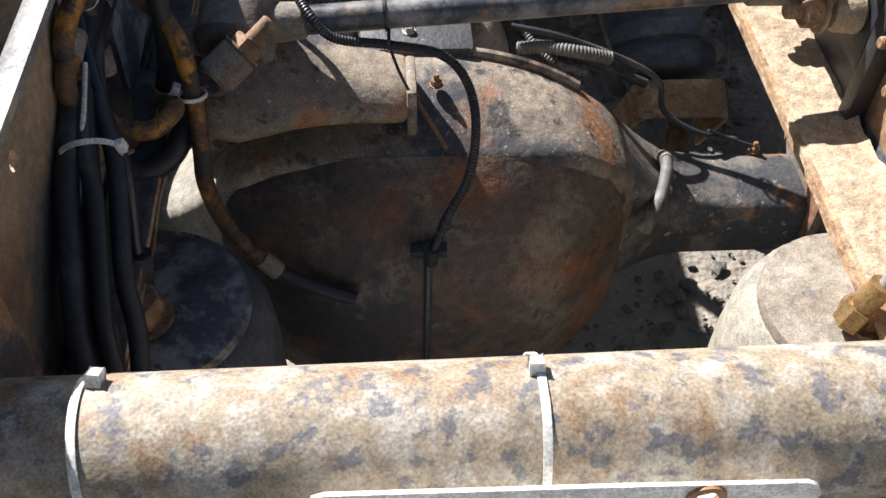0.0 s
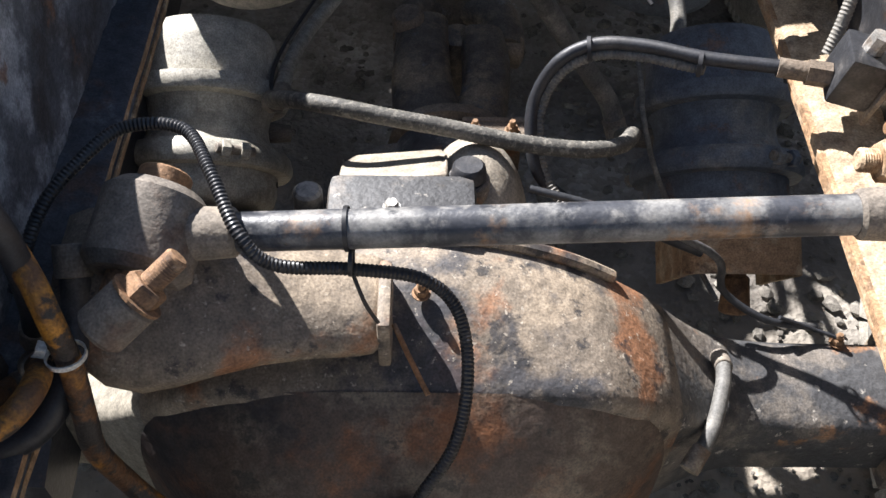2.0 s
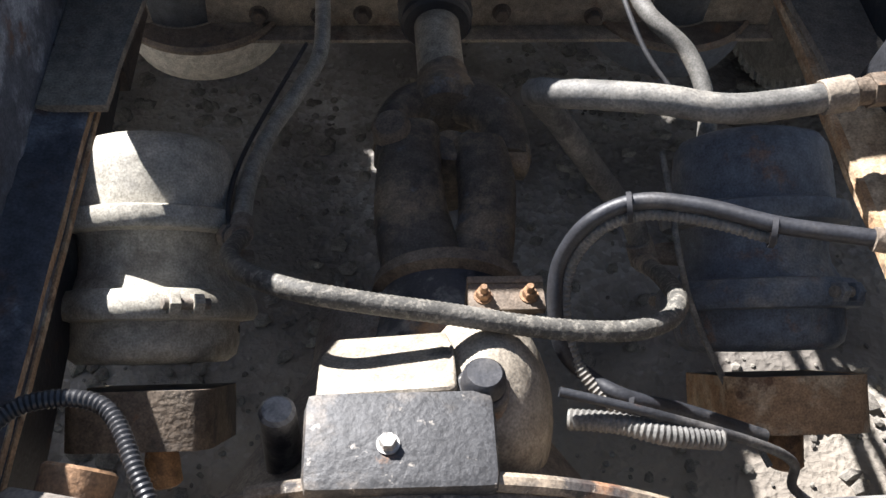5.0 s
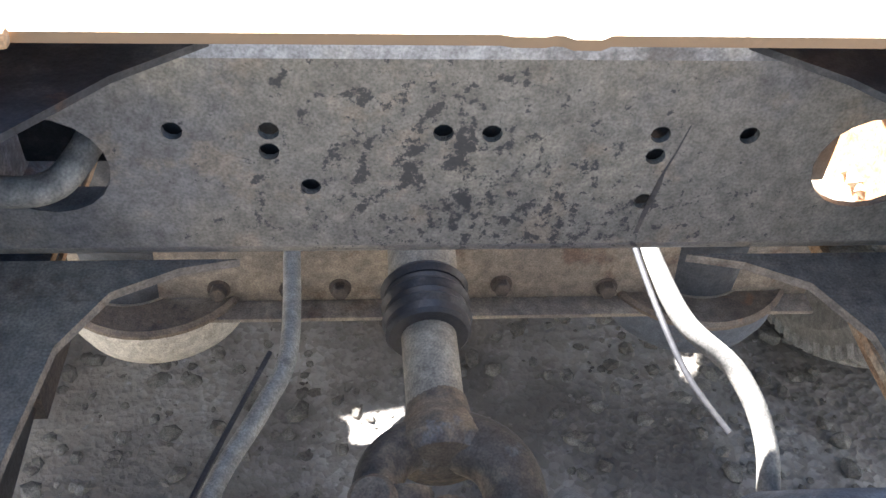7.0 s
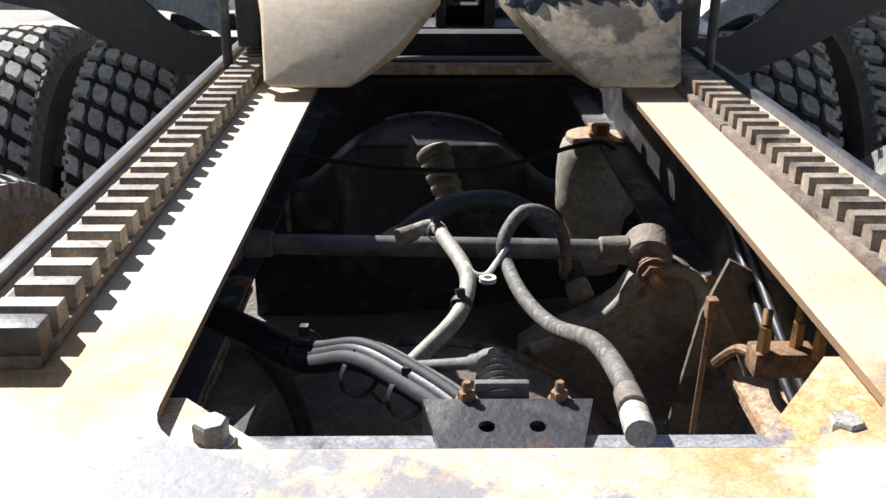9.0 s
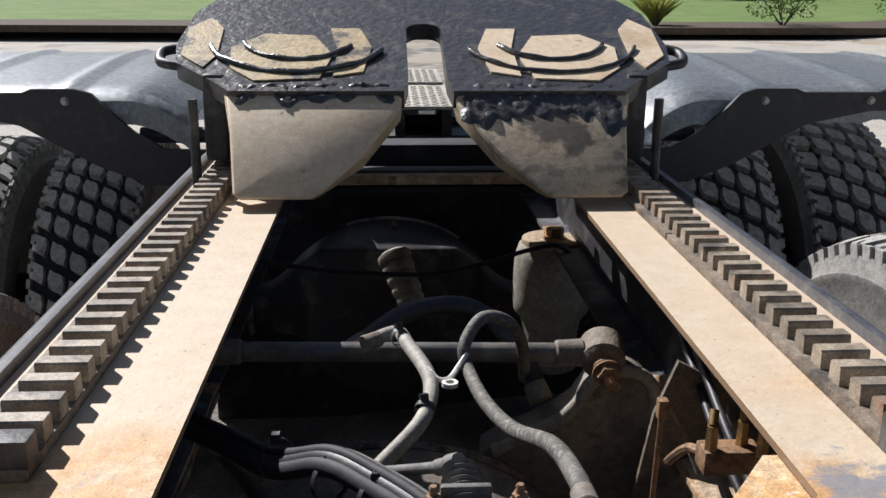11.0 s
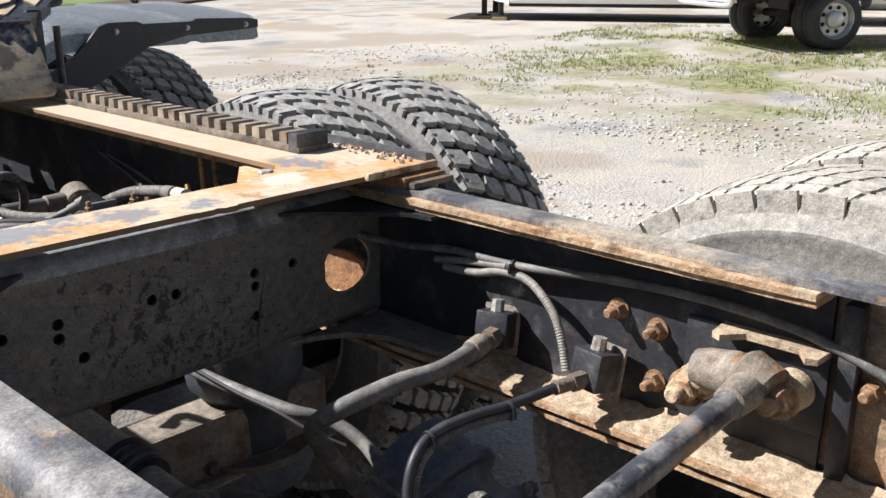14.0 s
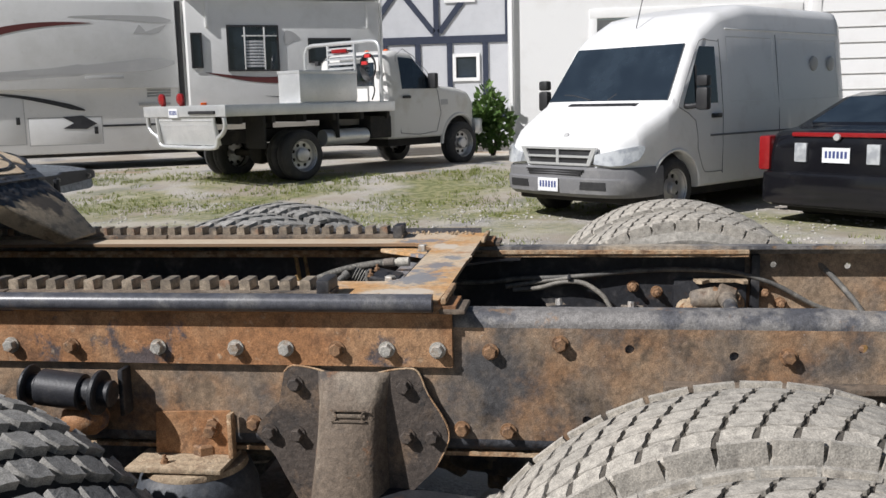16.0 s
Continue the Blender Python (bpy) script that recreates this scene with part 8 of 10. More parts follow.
class Shell:
    """A car body: top line, half width and belt height along x; arches cut its lower edge."""

    def __init__(self, top, half, belt, bottom, arches, lean=0.13, crown=0.1):
        self.top, self.half, self.belt, self.bottom, self.arches, self.lean, self.crown = top, half, belt, bottom, arches, lean, crown

    def section(self, x):
        zt, w = lerp_table(self.top, x), lerp_table(self.half, x)
        zb = self.bottom
        for xc, zc, r in self.arches:
            if abs(x - xc) < r:
                zb = max(zb, zc + math.sqrt(r * r - (x - xc) ** 2))
        zb = min(zb, zt - 0.12)
        belt = min(lerp_table(self.belt, x), zt - 0.09)
        belt = max(belt, zb + 0.04)
        c = min(self.crown, 0.6 * (zt - belt))
        wt = w - self.lean * max(0.0, zt - belt - c)
        return [(w - 0.03, zb), (w, zb + 0.03), (w + 0.012, (zb + belt) / 2), (w, belt), (wt, zt - c), (wt - 0.35 * c, zt - 0.3 * c), (wt - c, zt), (0.5 * (wt - c), zt + 0.012)]

    def side(self, x, z):
        s = self.section(x)
        for (w0, z0), (w1, z1) in zip(s, s[1:5]):
            if z <= z1:
                t = max(0.0, min(1.0, (z - z0) / max(1e-5, z1 - z0)))
                return w0 + (w1 - w0) * t
        return s[4][0]

    def build(self, bm, step=0.12):
        x0, x1 = self.top[0][0], self.top[-1][0]
        xs = {x0, x1, *[p[0] for p in self.top], *[p[0] for p in self.half]}
        n = int((x1 - x0) / step)
        xs |= {x0 + (x1 - x0) * k / n for k in range(n)}
        for xc, zc, r in self.arches:
            xs |= {xc + r * math.cos(math.pi * k / 14) for k in range(15)} | {xc - r * 1.001, xc + r * 1.001}
        xs = sorted(x for x in xs if x0 <= x <= x1)
        rows = []
        for x in xs:
            s = self.section(x)
            loop = [(w, z) for w, z in s] + [(-w, z) for w, z in reversed(s)]
            rows.append([bm.verts.new((x, w, z)) for w, z in loop])
        m = len(rows[0])
        for a, b in zip(rows, rows[1:]):
            for k in range(m):
                bm.faces.new((a[k], a[(k + 1) % m], b[(k + 1) % m], b[k]))
        bm.faces.new(rows[0])
        bm.faces.new(rows[-1])
        return bm

    def flank(self, bm, pts, sgn, off=0.008, thick=0.02):
        """panel lying on the side skin; pts in (x, z)."""
        ps = [Vector((x, sgn * (self.side(x, z) + off), z)) for x, z in pts]
        a = [bm.verts.new(p) for p in ps]
        b = [bm.verts.new(p - Vector((0, sgn * thick, 0))) for p in ps]
        n = len(ps)
        bm.faces.new(a)
        bm.faces.new(b)
        for k in range(n):
            bm.faces.new((a[k], a[(k + 1) % n], b[(k + 1) % n], b[k]))
        return bm

    def lid(self, bm, pts, off=0.008, thick=0.02):
        """panel lying on the top skin; pts in (x, y)."""
        up = Vector((0, 0, 1))
        ps = []
        for x, y in pts:
            d = lerp_table(self.top, x + 0.02) - lerp_table(self.top, x - 0.02)
            nrm = Vector((-d / 0.04, 0, 1)).normalized()
            ps.append((Vector((x, y, lerp_table(self.top, x))) + up * 0.006 + nrm * off, nrm))
        a = [bm.verts.new(p) for p, q in ps]
        b = [bm.verts.new(p - q * thick) for p, q in ps]
        n = len(ps)
        bm.faces.new(a)
        bm.faces.new(b)
        for k in range(n):
            bm.faces.new((a[k], a[(k + 1) % n], b[(k + 1) % n], b[k]))
        return bm


def rails(bm, loop, r, seg=8):
    """thin bead along a closed line."""
    return sweep(bm, [*loop, loop[0]], r, seg, steps=2)


M_gel = mat("white_gelcoat", (0.74, 0.74, 0.73), 0.35, 0, [((0.62, 0.62, 0.60), 1.3, 0.45, 0.7, 0.6, 5), ((0.55, 0.53, 0.48), 9, 0.6, 0.75, 0.35, 5)], 0.03, 20, grain=0.03)
M_carwhite = mat("white_car_paint", (0.80, 0.80, 0.79), 0.28, 0, [((0.68, 0.67, 0.65), 2.5, 0.5, 0.7, 0.5, 5)], 0.02, 20, grain=0.03)
M_dirtywhite = mat("dusty_white_truck_paint", (0.70, 0.69, 0.66), 0.4, 0, [((0.55, 0.52, 0.46), 2.2, 0.5, 0.7, 0.6, 6)], 0.03, 20, grain=0.04)
M_carblack = mat("black_car_paint", (0.008, 0.008, 0.010), 0.12, 0, [((0.02, 0.019, 0.018), 3, 0.5, 0.7, 0.5, 5)], 0.02, 20, grain=0.05)
M_bumper = mat("grey_moulded_plastic", (0.16, 0.16, 0.165), 0.6, 0, [((0.24, 0.235, 0.23), 5, 0.5, 0.7, 0.6, 5)], 0.1, 150, grain=0.1)
M_darktrim = mat("black_trim", (0.02, 0.02, 0.022), 0.5, 0, [((0.05, 0.05, 0.05), 8, 0.5, 0.7, 0.5, 4)], 0.05, 100, grain=0.1)
M_under = mat("dark_underbody", (0.02, 0.019, 0.018), 0.85, 0, [((0.06, 0.05, 0.04), 4, 0.5, 0.7, 0.6, 5)], 0.2, 60)
M_pane = mat("tinted_window_glass", (0.016, 0.024, 0.034), 0.03, 0, [((0.035, 0.050, 0.066), 1.5, 0.4, 0.7, 0.6, 3)], 0.0, spec=0.9, grain=0)
M_maroon = mat("faded_maroon_decal", (0.12, 0.03, 0.028), 0.4, 0, [((0.17, 0.06, 0.05), 3, 0.5, 0.7, 0.6, 4)], 0, grain=0.05)
M_greydecal = mat("silver_grey_decal", (0.42, 0.42, 0.42), 0.4, 0, [((0.50, 0.50, 0.49), 2, 0.45, 0.7, 0.7, 4)], 0, grain=0.05)
M_blackdecal = mat("charcoal_decal", (0.025, 0.025, 0.03), 0.4, 0, [((0.05, 0.05, 0.055), 3, 0.5, 0.7, 0.6, 4)], 0, grain=0.05)
M_orangelens = mat("orange_marker_lens", (0.75, 0.13, 0.02), 0.25, grain=0.05)
M_redlens = mat("red_lamp_lens", (0.24, 0.010, 0.012), 0.2, 0, [((0.34, 0.03, 0.028), 12, 0.5, 0.7, 0.6, 3)], 0, grain=0.1)
M_clearlens = mat("clear_headlamp_lens", (0.55, 0.57, 0.58), 0.12, 0.2, [((0.28, 0.30, 0.33), 7, 0.45, 0.65, 0.7, 3)], 0, grain=0.05)
M_galv = mat("bright_sheet_aluminium", (0.62, 0.63, 0.63), 0.32, 0.55, [((0.75, 0.75, 0.74), 3, 0.4, 0.7, 0.7, 5), ((0.45, 0.45, 0.44), 14, 0.6, 0.7, 0.5, 5)], 0.05, 60, grain=0.06)
M_wheel = mat("silver_wheel", (0.50, 0.50, 0.50), 0.35, 0.6, [((0.30, 0.29, 0.27), 6, 0.5, 0.7, 0.6, 5)], 0.05, 60, grain=0.08)
M_cartyre = mat("road_tyre", (0.035, 0.035, 0.036), 0.8, 0, [((0.08, 0.075, 0.07), 6, 0.5, 0.7, 0.6, 5)], 0.2, 120)
M_plateback = mat("number_plate_white", (0.72, 0.73, 0.74), 0.4, grain=0.05)
M_platebar = mat("number_plate_bar", (0.05, 0.07, 0.20), 0.4, grain=0.05)
M_blackpoly = mat("black_jumper_cable", (0.015, 0.015, 0.016), 0.5, grain=0.1)
M_redclamp = mat("red_clamp", (0.55, 0.03, 0.03), 0.4, grain=0.1)
M_wood = mat("weathered_timber_block", (0.36, 0.27, 0.17), 0.8, 0, [((0.22, 0.16, 0.10), 12, 0.5, 0.66, 0.7, 6)], 0.4, 60)
M_stucco = mat("pale_grey_stucco", (0.52, 0.53, 0.55), 0.85, 0, [((0.45, 0.46, 0.48), 2, 0.45, 0.68, 0.6, 6)], 0.3, 60, grain=0.06)
M_beam = mat("dark_blue_timber", (0.022, 0.030, 0.055), 0.6, 0, [((0.04, 0.05, 0.08), 8, 0.5, 0.7, 0.6, 5)], 0.2, 60, grain=0.15)
M_siding = mat("white_painted_siding", (0.80, 0.80, 0.79), 0.5, 0, [((0.72, 0.71, 0.69), 1.5, 0.5, 0.7, 0.6, 5)], 0.05, 60, grain=0.03)
M_roof = mat("grey_shingle_roof", (0.10, 0.10, 0.105), 0.9, 0, [((0.16, 0.155, 0.15), 14, 0.45, 0.65, 0.7, 5)], 0.5, 40)
M_concrete = mat("grey_concrete_pad", (0.40, 0.41, 0.42), 0.8, 0, [((0.48, 0.48, 0.48), 1.2, 0.45, 0.68, 0.6, 6), ((0.30, 0.30, 0.30), 5, 0.6, 0.72, 0.5, 5)], 0.2, 40, grain=0.1)
M_soil = mat("dark_bed_soil", (0.07, 0.05, 0.035), 0.95, 0, [((0.12, 0.09, 0.06), 9, 0.45, 0.66, 0.7, 6)], 0.9, 30)
M_bark = mat("brown_bark", (0.10, 0.075, 0.055), 0.9, 0, [((0.05, 0.04, 0.03), 14, 0.45, 0.6, 0.8, 6)], 0.8, 50)


def leaf_mat(name, dark, light, rough=0.55):
    m = bpy.data.materials.new(name)
    m.use_nodes = True
    n, l = m.node_tree.nodes, m.node_tree.links
    bsdf = n["Principled BSDF"]
    bsdf.inputs["Roughness"].default_value = rough
    geo = n.new("ShaderNodeNewGeometry")
    mx = n.new("ShaderNodeMix")
    mx.data_type = "RGBA"
    mx.inputs[6].default_value, mx.inputs[7].default_value = (*dark, 1), (*light, 1)
    l.new(geo.outputs["Random Per Island"], mx.inputs[0])
    l.new(mx.outputs[2], bsdf.inputs["Base Color"])
    tr = n.new("ShaderNodeBsdfTranslucent")
    l.new(mx.outputs[2], tr.inputs["Color"])
    add = n.new("ShaderNodeMixShader")
    add.inputs[0].default_value = 0.3
    l.new(bsdf.outputs[0], add.inputs[1])
    l.new(tr.outputs[0], add.inputs[2])
    l.new(add.outputs[0], n["Material Output"].inputs["Surface"])
    return m


M_leafdark = leaf_mat("dark_fir_needles", (0.012, 0.022, 0.010), (0.04, 0.06, 0.024))
M_leaf = leaf_mat("green_shrub_leaves", (0.05, 0.10, 0.025), (0.15, 0.25, 0.06))
M_leafyellow = leaf_mat("yellow_green_leaves", (0.20, 0.25, 0.05), (0.42, 0.42, 0.11))
M_petal = leaf_mat("pink_blossom", (0.45, 0.09, 0.20), (0.70, 0.28, 0.40))


def leaves(name, count, place, size, material, parent=None, label="", seed=1):
    """many small folded leaves; place(rng) gives a point and an outward direction."""
    rng = random.Random(seed)
    verts, faces = [], []
    for k in range(count):
        p, d = place(rng)
        d = (Vector(d) + Vector((rng.uniform(-0.8, 0.8), rng.uniform(-0.8, 0.8), rng.uniform(-0.5, 0.8)))).normalized()
        s = size * rng.uniform(0.6, 1.3)
        side = d.cross(Vector((rng.uniform(-1, 1), rng.uniform(-1, 1), rng.uniform(-1, 1)))).normalized()
        p = Vector(p)
        i = len(verts)
        verts += [tuple(p), tuple(p + d * s * 0.5 + side * s * 0.3), tuple(p + d * s), tuple(p + d * s * 0.5 - side * s * 0.3)]
        faces.append((i, i + 1, i + 2, i + 3))
    me = bpy.data.meshes.new(name)
    me.from_pydata(verts, [], faces)
    me.materials.append(material)
    ob = new(name, me)
    ob.parent = parent
    if label:
        ob["label"] = label
    return ob


def lump(cx, cy, cz, rx, ry, rz, knobs=9, seed=0):
    """an uneven crown: points near the surface of several overlapping clumps."""
    rng0 = random.Random(seed)
    clumps = [(cx, cy, cz, 0.72)] + [(cx + rx * rng0.uniform(-0.65, 0.65), cy + ry * rng0.uniform(-0.65, 0.65), cz + rz * rng0.uniform(-0.5, 0.6), rng0.uniform(0.3, 0.55)) for _ in range(knobs)]

    def place(rng):
        x, y, z, f = rng.choice(clumps)
        while True:
            d = Vector((rng.gauss(0, 1), rng.gauss(0, 1), rng.gauss(0, 1)))
            if d.length > 0.1:
                break
        d.normalize()
        r = f * rng.uniform(0.6, 1.0) ** 0.5
        p = Vector((x + d.x * rx * r, y + d.y * ry * r, z + d.z * rz * r))
        p.z = max(p.z, 0.02)
        return p, d

    return place


def car_wheel(parent, x, y, z, r, width, side, spokes=True, hub=0.1):
    """side: +1 or -1, the way its face looks along y."""
    bm = bmesh.new()
    m = Matrix.Translation((x, y, z)) @ Matrix.Rotation(math.radians(-90 * side), 4, "X")
    w = width / 2
    lathe(bm, [(r * 0.62, w * 0.9), (r * 0.66, w), (r * 0.88, w), (r * 0.96, w * 0.82), (r, w * 0.55), (r, w * 0.2), (r * 0.975, w * 0.17), (r * 0.975, w * 0.1), (r, w * 0.07), (r, -w * 0.07), (r * 0.975, -w * 0.1), (r * 0.975, -w * 0.2), (r, -w * 0.25), (r, -w * 0.6), (r * 0.95, -w * 0.85), (r * 0.85, -w), (r * 0.6, -w), (r * 0.6, w * 0.9)], m, 40, cap=False)
    wheel = part("wheel", bm, M_cartyre, parent, "black road tyre with a silver wheel")
    bm = bmesh.new()
    lathe(bm, [(0.02, w * 0.35), (r * 0.2, w * 0.4), (r * 0.42, w * 0.2), (r * 0.55, w * 0.35), (r * 0.6, w * 0.85), (r * 0.645, w * 0.98), (r * 0.63, w * 0.80), (r * 0.6, w * 0.2), (r * 0.58, -w * 0.8)], m, 32, cap=False)
    part("rim", bm, M_wheel, wheel, "silver wheel rim")
    bm = bmesh.new()
    lathe(bm, [(hub, w * 0.25), (hub, w * 0.75), (hub * 0.8, w * 0.9), (0.004, w * 0.92)], m, 20, cap=False)
    part("hub_cap", bm, M_wheel, wheel)
    for k in range(8):
        bm = bmesh.new()
        a = 2 * math.pi * (k + 0.5) / 8
        lathe(bm, [(r * 0.06, w * 0.0), (r * 0.075, w * 0.28)], m @ Matrix.Translation((r * 0.42 * math.cos(a), r * 0.42 * math.sin(a), 0)), 10)
        part("wheel_slot", bm, M_hole, wheel, "dark vent hole")
    return wheel


def number_plate(parent, mtx, w=0.30, hgt=0.15):
    bm = bmesh.new()
    box(bm, -w / 2, w / 2, -hgt / 2, hgt / 2, 0, 0.006, 0.002, mtx)
    plate = part("number_plate", bm, M_plateback, parent, "white number plate with dark bars")
    for k in range(6):
        bm = bmesh.new()
        x = -w * 0.36 + k * w * 0.72 / 5
        box(bm, x - w * 0.045, x + w * 0.045, -hgt * 0.28, hgt * 0.2, 0.006, 0.0075, 0, mtx)
        part("bar", bm, M_platebar, plate)
    return plate


# ---- white fifth-wheel travel trailer ----
def make_trailer():
    t = placed("travel_trailer", "white fifth-wheel travel trailer with maroon and grey swooshes", "trailer", (15.6, 8.16, 0), math.atan2(-0.8746, 0.4848))
    bm = bmesh.new()
    prism(bm, [(-6.15, 1.60), (-6.42, 2.0), (-6.47, 2.5), (-6.40, 3.05), (-6.0, 3.55), (-5.4, 3.76), (5.0, 3.76), (5.05, 3.6), (5.05, 0.62), (4.95, 0.55), (-3.2, 0.53), (-3.2, 1.72), (-3.9, 1.60)], 0.10, 2.5, 0.05)
    body = part("body", bm, M_gel, t)
    bm = bmesh.new()                                  # lower nose with a slanted corner
    a = [bm.verts.new(p) for p in [(-3.2, 0.10, 0.53), (-3.2, 2.5, 0.53), (-4.0, 2.0, 0.62), (-4.0, 0.62, 0.62)]]
    b = [bm.verts.new(p) for p in [(-3.2, 0.10, 1.70), (-3.2, 2.5, 1.70), (-4.0, 2.0, 1.66), (-4.0, 0.62, 1.66)]]
    bm.faces.new(a)
    bm.faces.new(b)
    for k in range(4):
        bm.faces.new((a[k], a[(k + 1) % 4], b[(k + 1) % 4], b[k]))
    part("front_compartment", bm, M_gel, t)
    bm = bmesh.new()
    box(bm, -4.6, 0.78, -0.02, 0.3, 1.76, 3.42, 0.025)
    s1 = part("slide_out", bm, M_gel, t, "long front slide-out room")
    bm = bmesh.new()
    box(bm, 0.95, 4.85, -0.30, 0.3, 1.0, 3.45, 0.025)
    s2 = part("slide_out", bm, M_gel, t, "rear slide-out room with an open window")
    for x0, x1 in ((-4.74, -4.60), (0.80, 0.90)):
        bm = bmesh.new()
        box(bm, x0, x1, 0.055, 0.14, 1.0 if x0 > 0 else 1.78, 3.44, 0.01)
        part("seal", bm, M_darktrim, t, "black rubber slide-out seal")
    bm = bmesh.new()
    box(bm, -3.2, 5.0, 0.15, 2.4, 0.47, 0.53, 0.01)
    part("chassis", bm, M_under, t, "dark underframe")
    bm = bmesh.new()
    box(bm, 0.9, 4.9, -0.36, 0.12, 3.47, 3.53, 0.015)
    part("slide_cover", bm, M_gel, t)
    bm = bmesh.new()
    sweep(bm, [(0.9, -0.37, 3.52), (2.9, -0.37, 3.52), (4.9, -0.37, 3.52)], 0.055, 12)
    part("awning_roll", bm, M_gel, t, "rolled white awning tube")
    for x in (1.35, 4.62):
        bm = bmesh.new()
        box(bm, x - 0.03, x + 0.03, -0.345, -0.298, 2.9, 3.42, 0.006)
        part("awning_arm", bm, M_gel, t)
    bm = bmesh.new()
    sweep(bm, [(4.2, 0.05, 3.75), (4.75, 0.02, 3.74), (4.98, 0.02, 3.6), (5.02, 0.02, 3.2), (5.02, 0.02, 1.2)], 0.03, 8)
    part("corner_trim", bm, M_gel, t)

    def window(x0, x1, z0, z1, y, parent, opened=False):
        f = bmesh.new()
        w = 0.035
        sheet(f, [(x0, z0), (x1, z0), (x1, z1), (x0, z1)], [[(x0 + w, z0 + w), (x1 - w, z0 + w), (x1 - w, z1 - w), (x0 + w, z1 - w)]], 0.03, Matrix.Translation((0, y, 0)) @ XZ)
        fr = part("window", f, M_darktrim, parent, "dark-framed window")
        g = bmesh.new()
        box(g, x0 + w, x1 - w, y - 0.012, y - 0.006, z0 + w, z1 - w)
        part("pane", g, M_pane, fr)
        if opened:
            for k in (0.34, 0.72):
                g = bmesh.new()
                xm = x0 + (x1 - x0) * k
                box(g, xm - 0.014, xm + 0.014, y - 0.034, y - 0.004, z0 + w, z1 - w, 0.003)
                part("mullion", g, M_gel, fr, "white window bar")
            g = bmesh.new()
            zt = z1 - 0.22
            box(g, x0 + 0.3, x1 - w, y - 0.033, y - 0.004, zt, zt + 0.025, 0.003)
            part("mullion", g, M_gel, fr, "white window bar")
            for k in range(9):
                g = bmesh.new()
                z = z0 + 0.08 + k * 0.06
                box(g, x0 + (x1 - x0) * 0.36, x0 + (x1 - x0) * 0.70, y - 0.02, y - 0.0125, z, z + 0.04, 0.002)
                part("blind_slat", g, M_stucco, fr)
        return fr

    window(1.72, 2.75, 2.05, 2.95, -0.30, s2, True)
    window(3.35, 4.25, 2.20, 2.70, -0.30, s2)
    window(1.02, 1.24, 2.12, 2.80, -0.30, s2)
    window(-3.85, -2.6, 2.77, 3.25, -0.02, s1)

    def decal(name, pts, y, material, parent, label):
        d = bmesh.new()
        sheet(d, pts, [], 0.004, Matrix.Translation((0, y, 0)) @ XZ)
        part(name, d, material, parent, label)

    def swoosh(x0, z0, x1, z1, w, bulge):
        up, dn = [], []
        for k in range(17):
            u = k / 16
            x, z = x0 + (x1 - x0) * u, z0 + (z1 - z0) * u + bulge * math.sin(math.pi * u)
            hw = w * (1 - u) ** 0.7 * min(1, u * 7 + 0.25)
            up.append((x, z + hw))
            dn.append((x, z - hw))
        return up + dn[:-1][::-1]

    decal("swoosh", swoosh(-4.25, 2.02, -0.75, 3.0, 0.115, 0.30), -0.0215, M_maroon, s1, "maroon swoosh decal")
    decal("swoosh", swoosh(-0.75, 2.15, -3.3, 1.95, 0.12, -0.02), -0.0215, M_greydecal, s1, "silver grey swoosh decal")
    decal("swoosh", swoosh(0.72, 2.25, -2.9, 2.05, 0.13, -0.03), -0.0235, M_greydecal, s1, "silver grey swoosh decal")
    decal("swoosh", swoosh(0.7, 3.05, -1.2, 3.12, 0.07, 0.02), -0.0215, M_greydecal, s1, "silver grey swoosh decal")
    decal("swoosh", swoosh(-1.0, 1.36, -3.0, 1.74, 0.055, 0.06), 0.0915, M_blackdecal, t, "charcoal swoosh decal")
    decal("swoosh", [(-1.42, 1.24), (-1.05, 1.26), (-0.80, 1.10), (-1.0, 1.0), (-1.42, 1.02), (-1.22, 1.12)], 0.0915, M_blackdecal, t, "charcoal arrow decal")
    decal("stripe", [(-0.7, 1.03), (0.9, 1.03), (0.9, 1.07), (-0.7, 1.07)], 0.0915, M_blackdecal, t, "charcoal stripe decal")
    decal("swoosh", swoosh(3.9, 1.98, 1.25, 2.04, 0.10, -0.14), -0.3015, M_maroon, s2, "maroon swoosh decal")
    decal("swoosh", swoosh(2.85, 2.68, 3.2, 2.68, 0.16, 0.05), -0.3015, M_greydecal, s2, "silver grey swoosh decal")
    decal("swoosh", swoosh(4.5, 1.5, 2.4, 1.56, 0.03, -0.04), -0.3015, M_blackdecal, s2, "charcoal swoosh decal")
    decal("emblem", [(-0.02, 2.80), (0.10, 2.98), (0.22, 2.84), (0.38, 2.90), (0.62, 2.98), (0.46, 2.82), (0.3, 2.79), (0.12, 2.82)], -0.0215, M_greydecal, s1, "plain grey emblem shape")
    # hatches, vents, markers
    for x0, x1, z0, z1 in ((-3.02, -2.1, 0.75, 1.62), (-2.02, -0.72, 0.72, 1.22)):
        bm = bmesh.new()
        box(bm, x0, x1, 0.0945, 0.11, z0, z1, 0.004)
        hatch = part("storage_hatch", bm, M_gel, t, "white storage hatch")
        bm = bmesh.new()
        for a0, a1, b0, b1 in ((x0 - 0.018, x1 + 0.018, z0 - 0.018, z0 - 0.004), (x0 - 0.018, x1 + 0.018, z1 + 0.004, z1 + 0.018), (x0 - 0.018, x0 - 0.004, z0 - 0.0035, z1 + 0.0035), (x1 + 0.004, x1 + 0.018, z0 - 0.0035, z1 + 0.0035)):
            box(bm, a0, a1, 0.0955, 0.11, b0, b1)
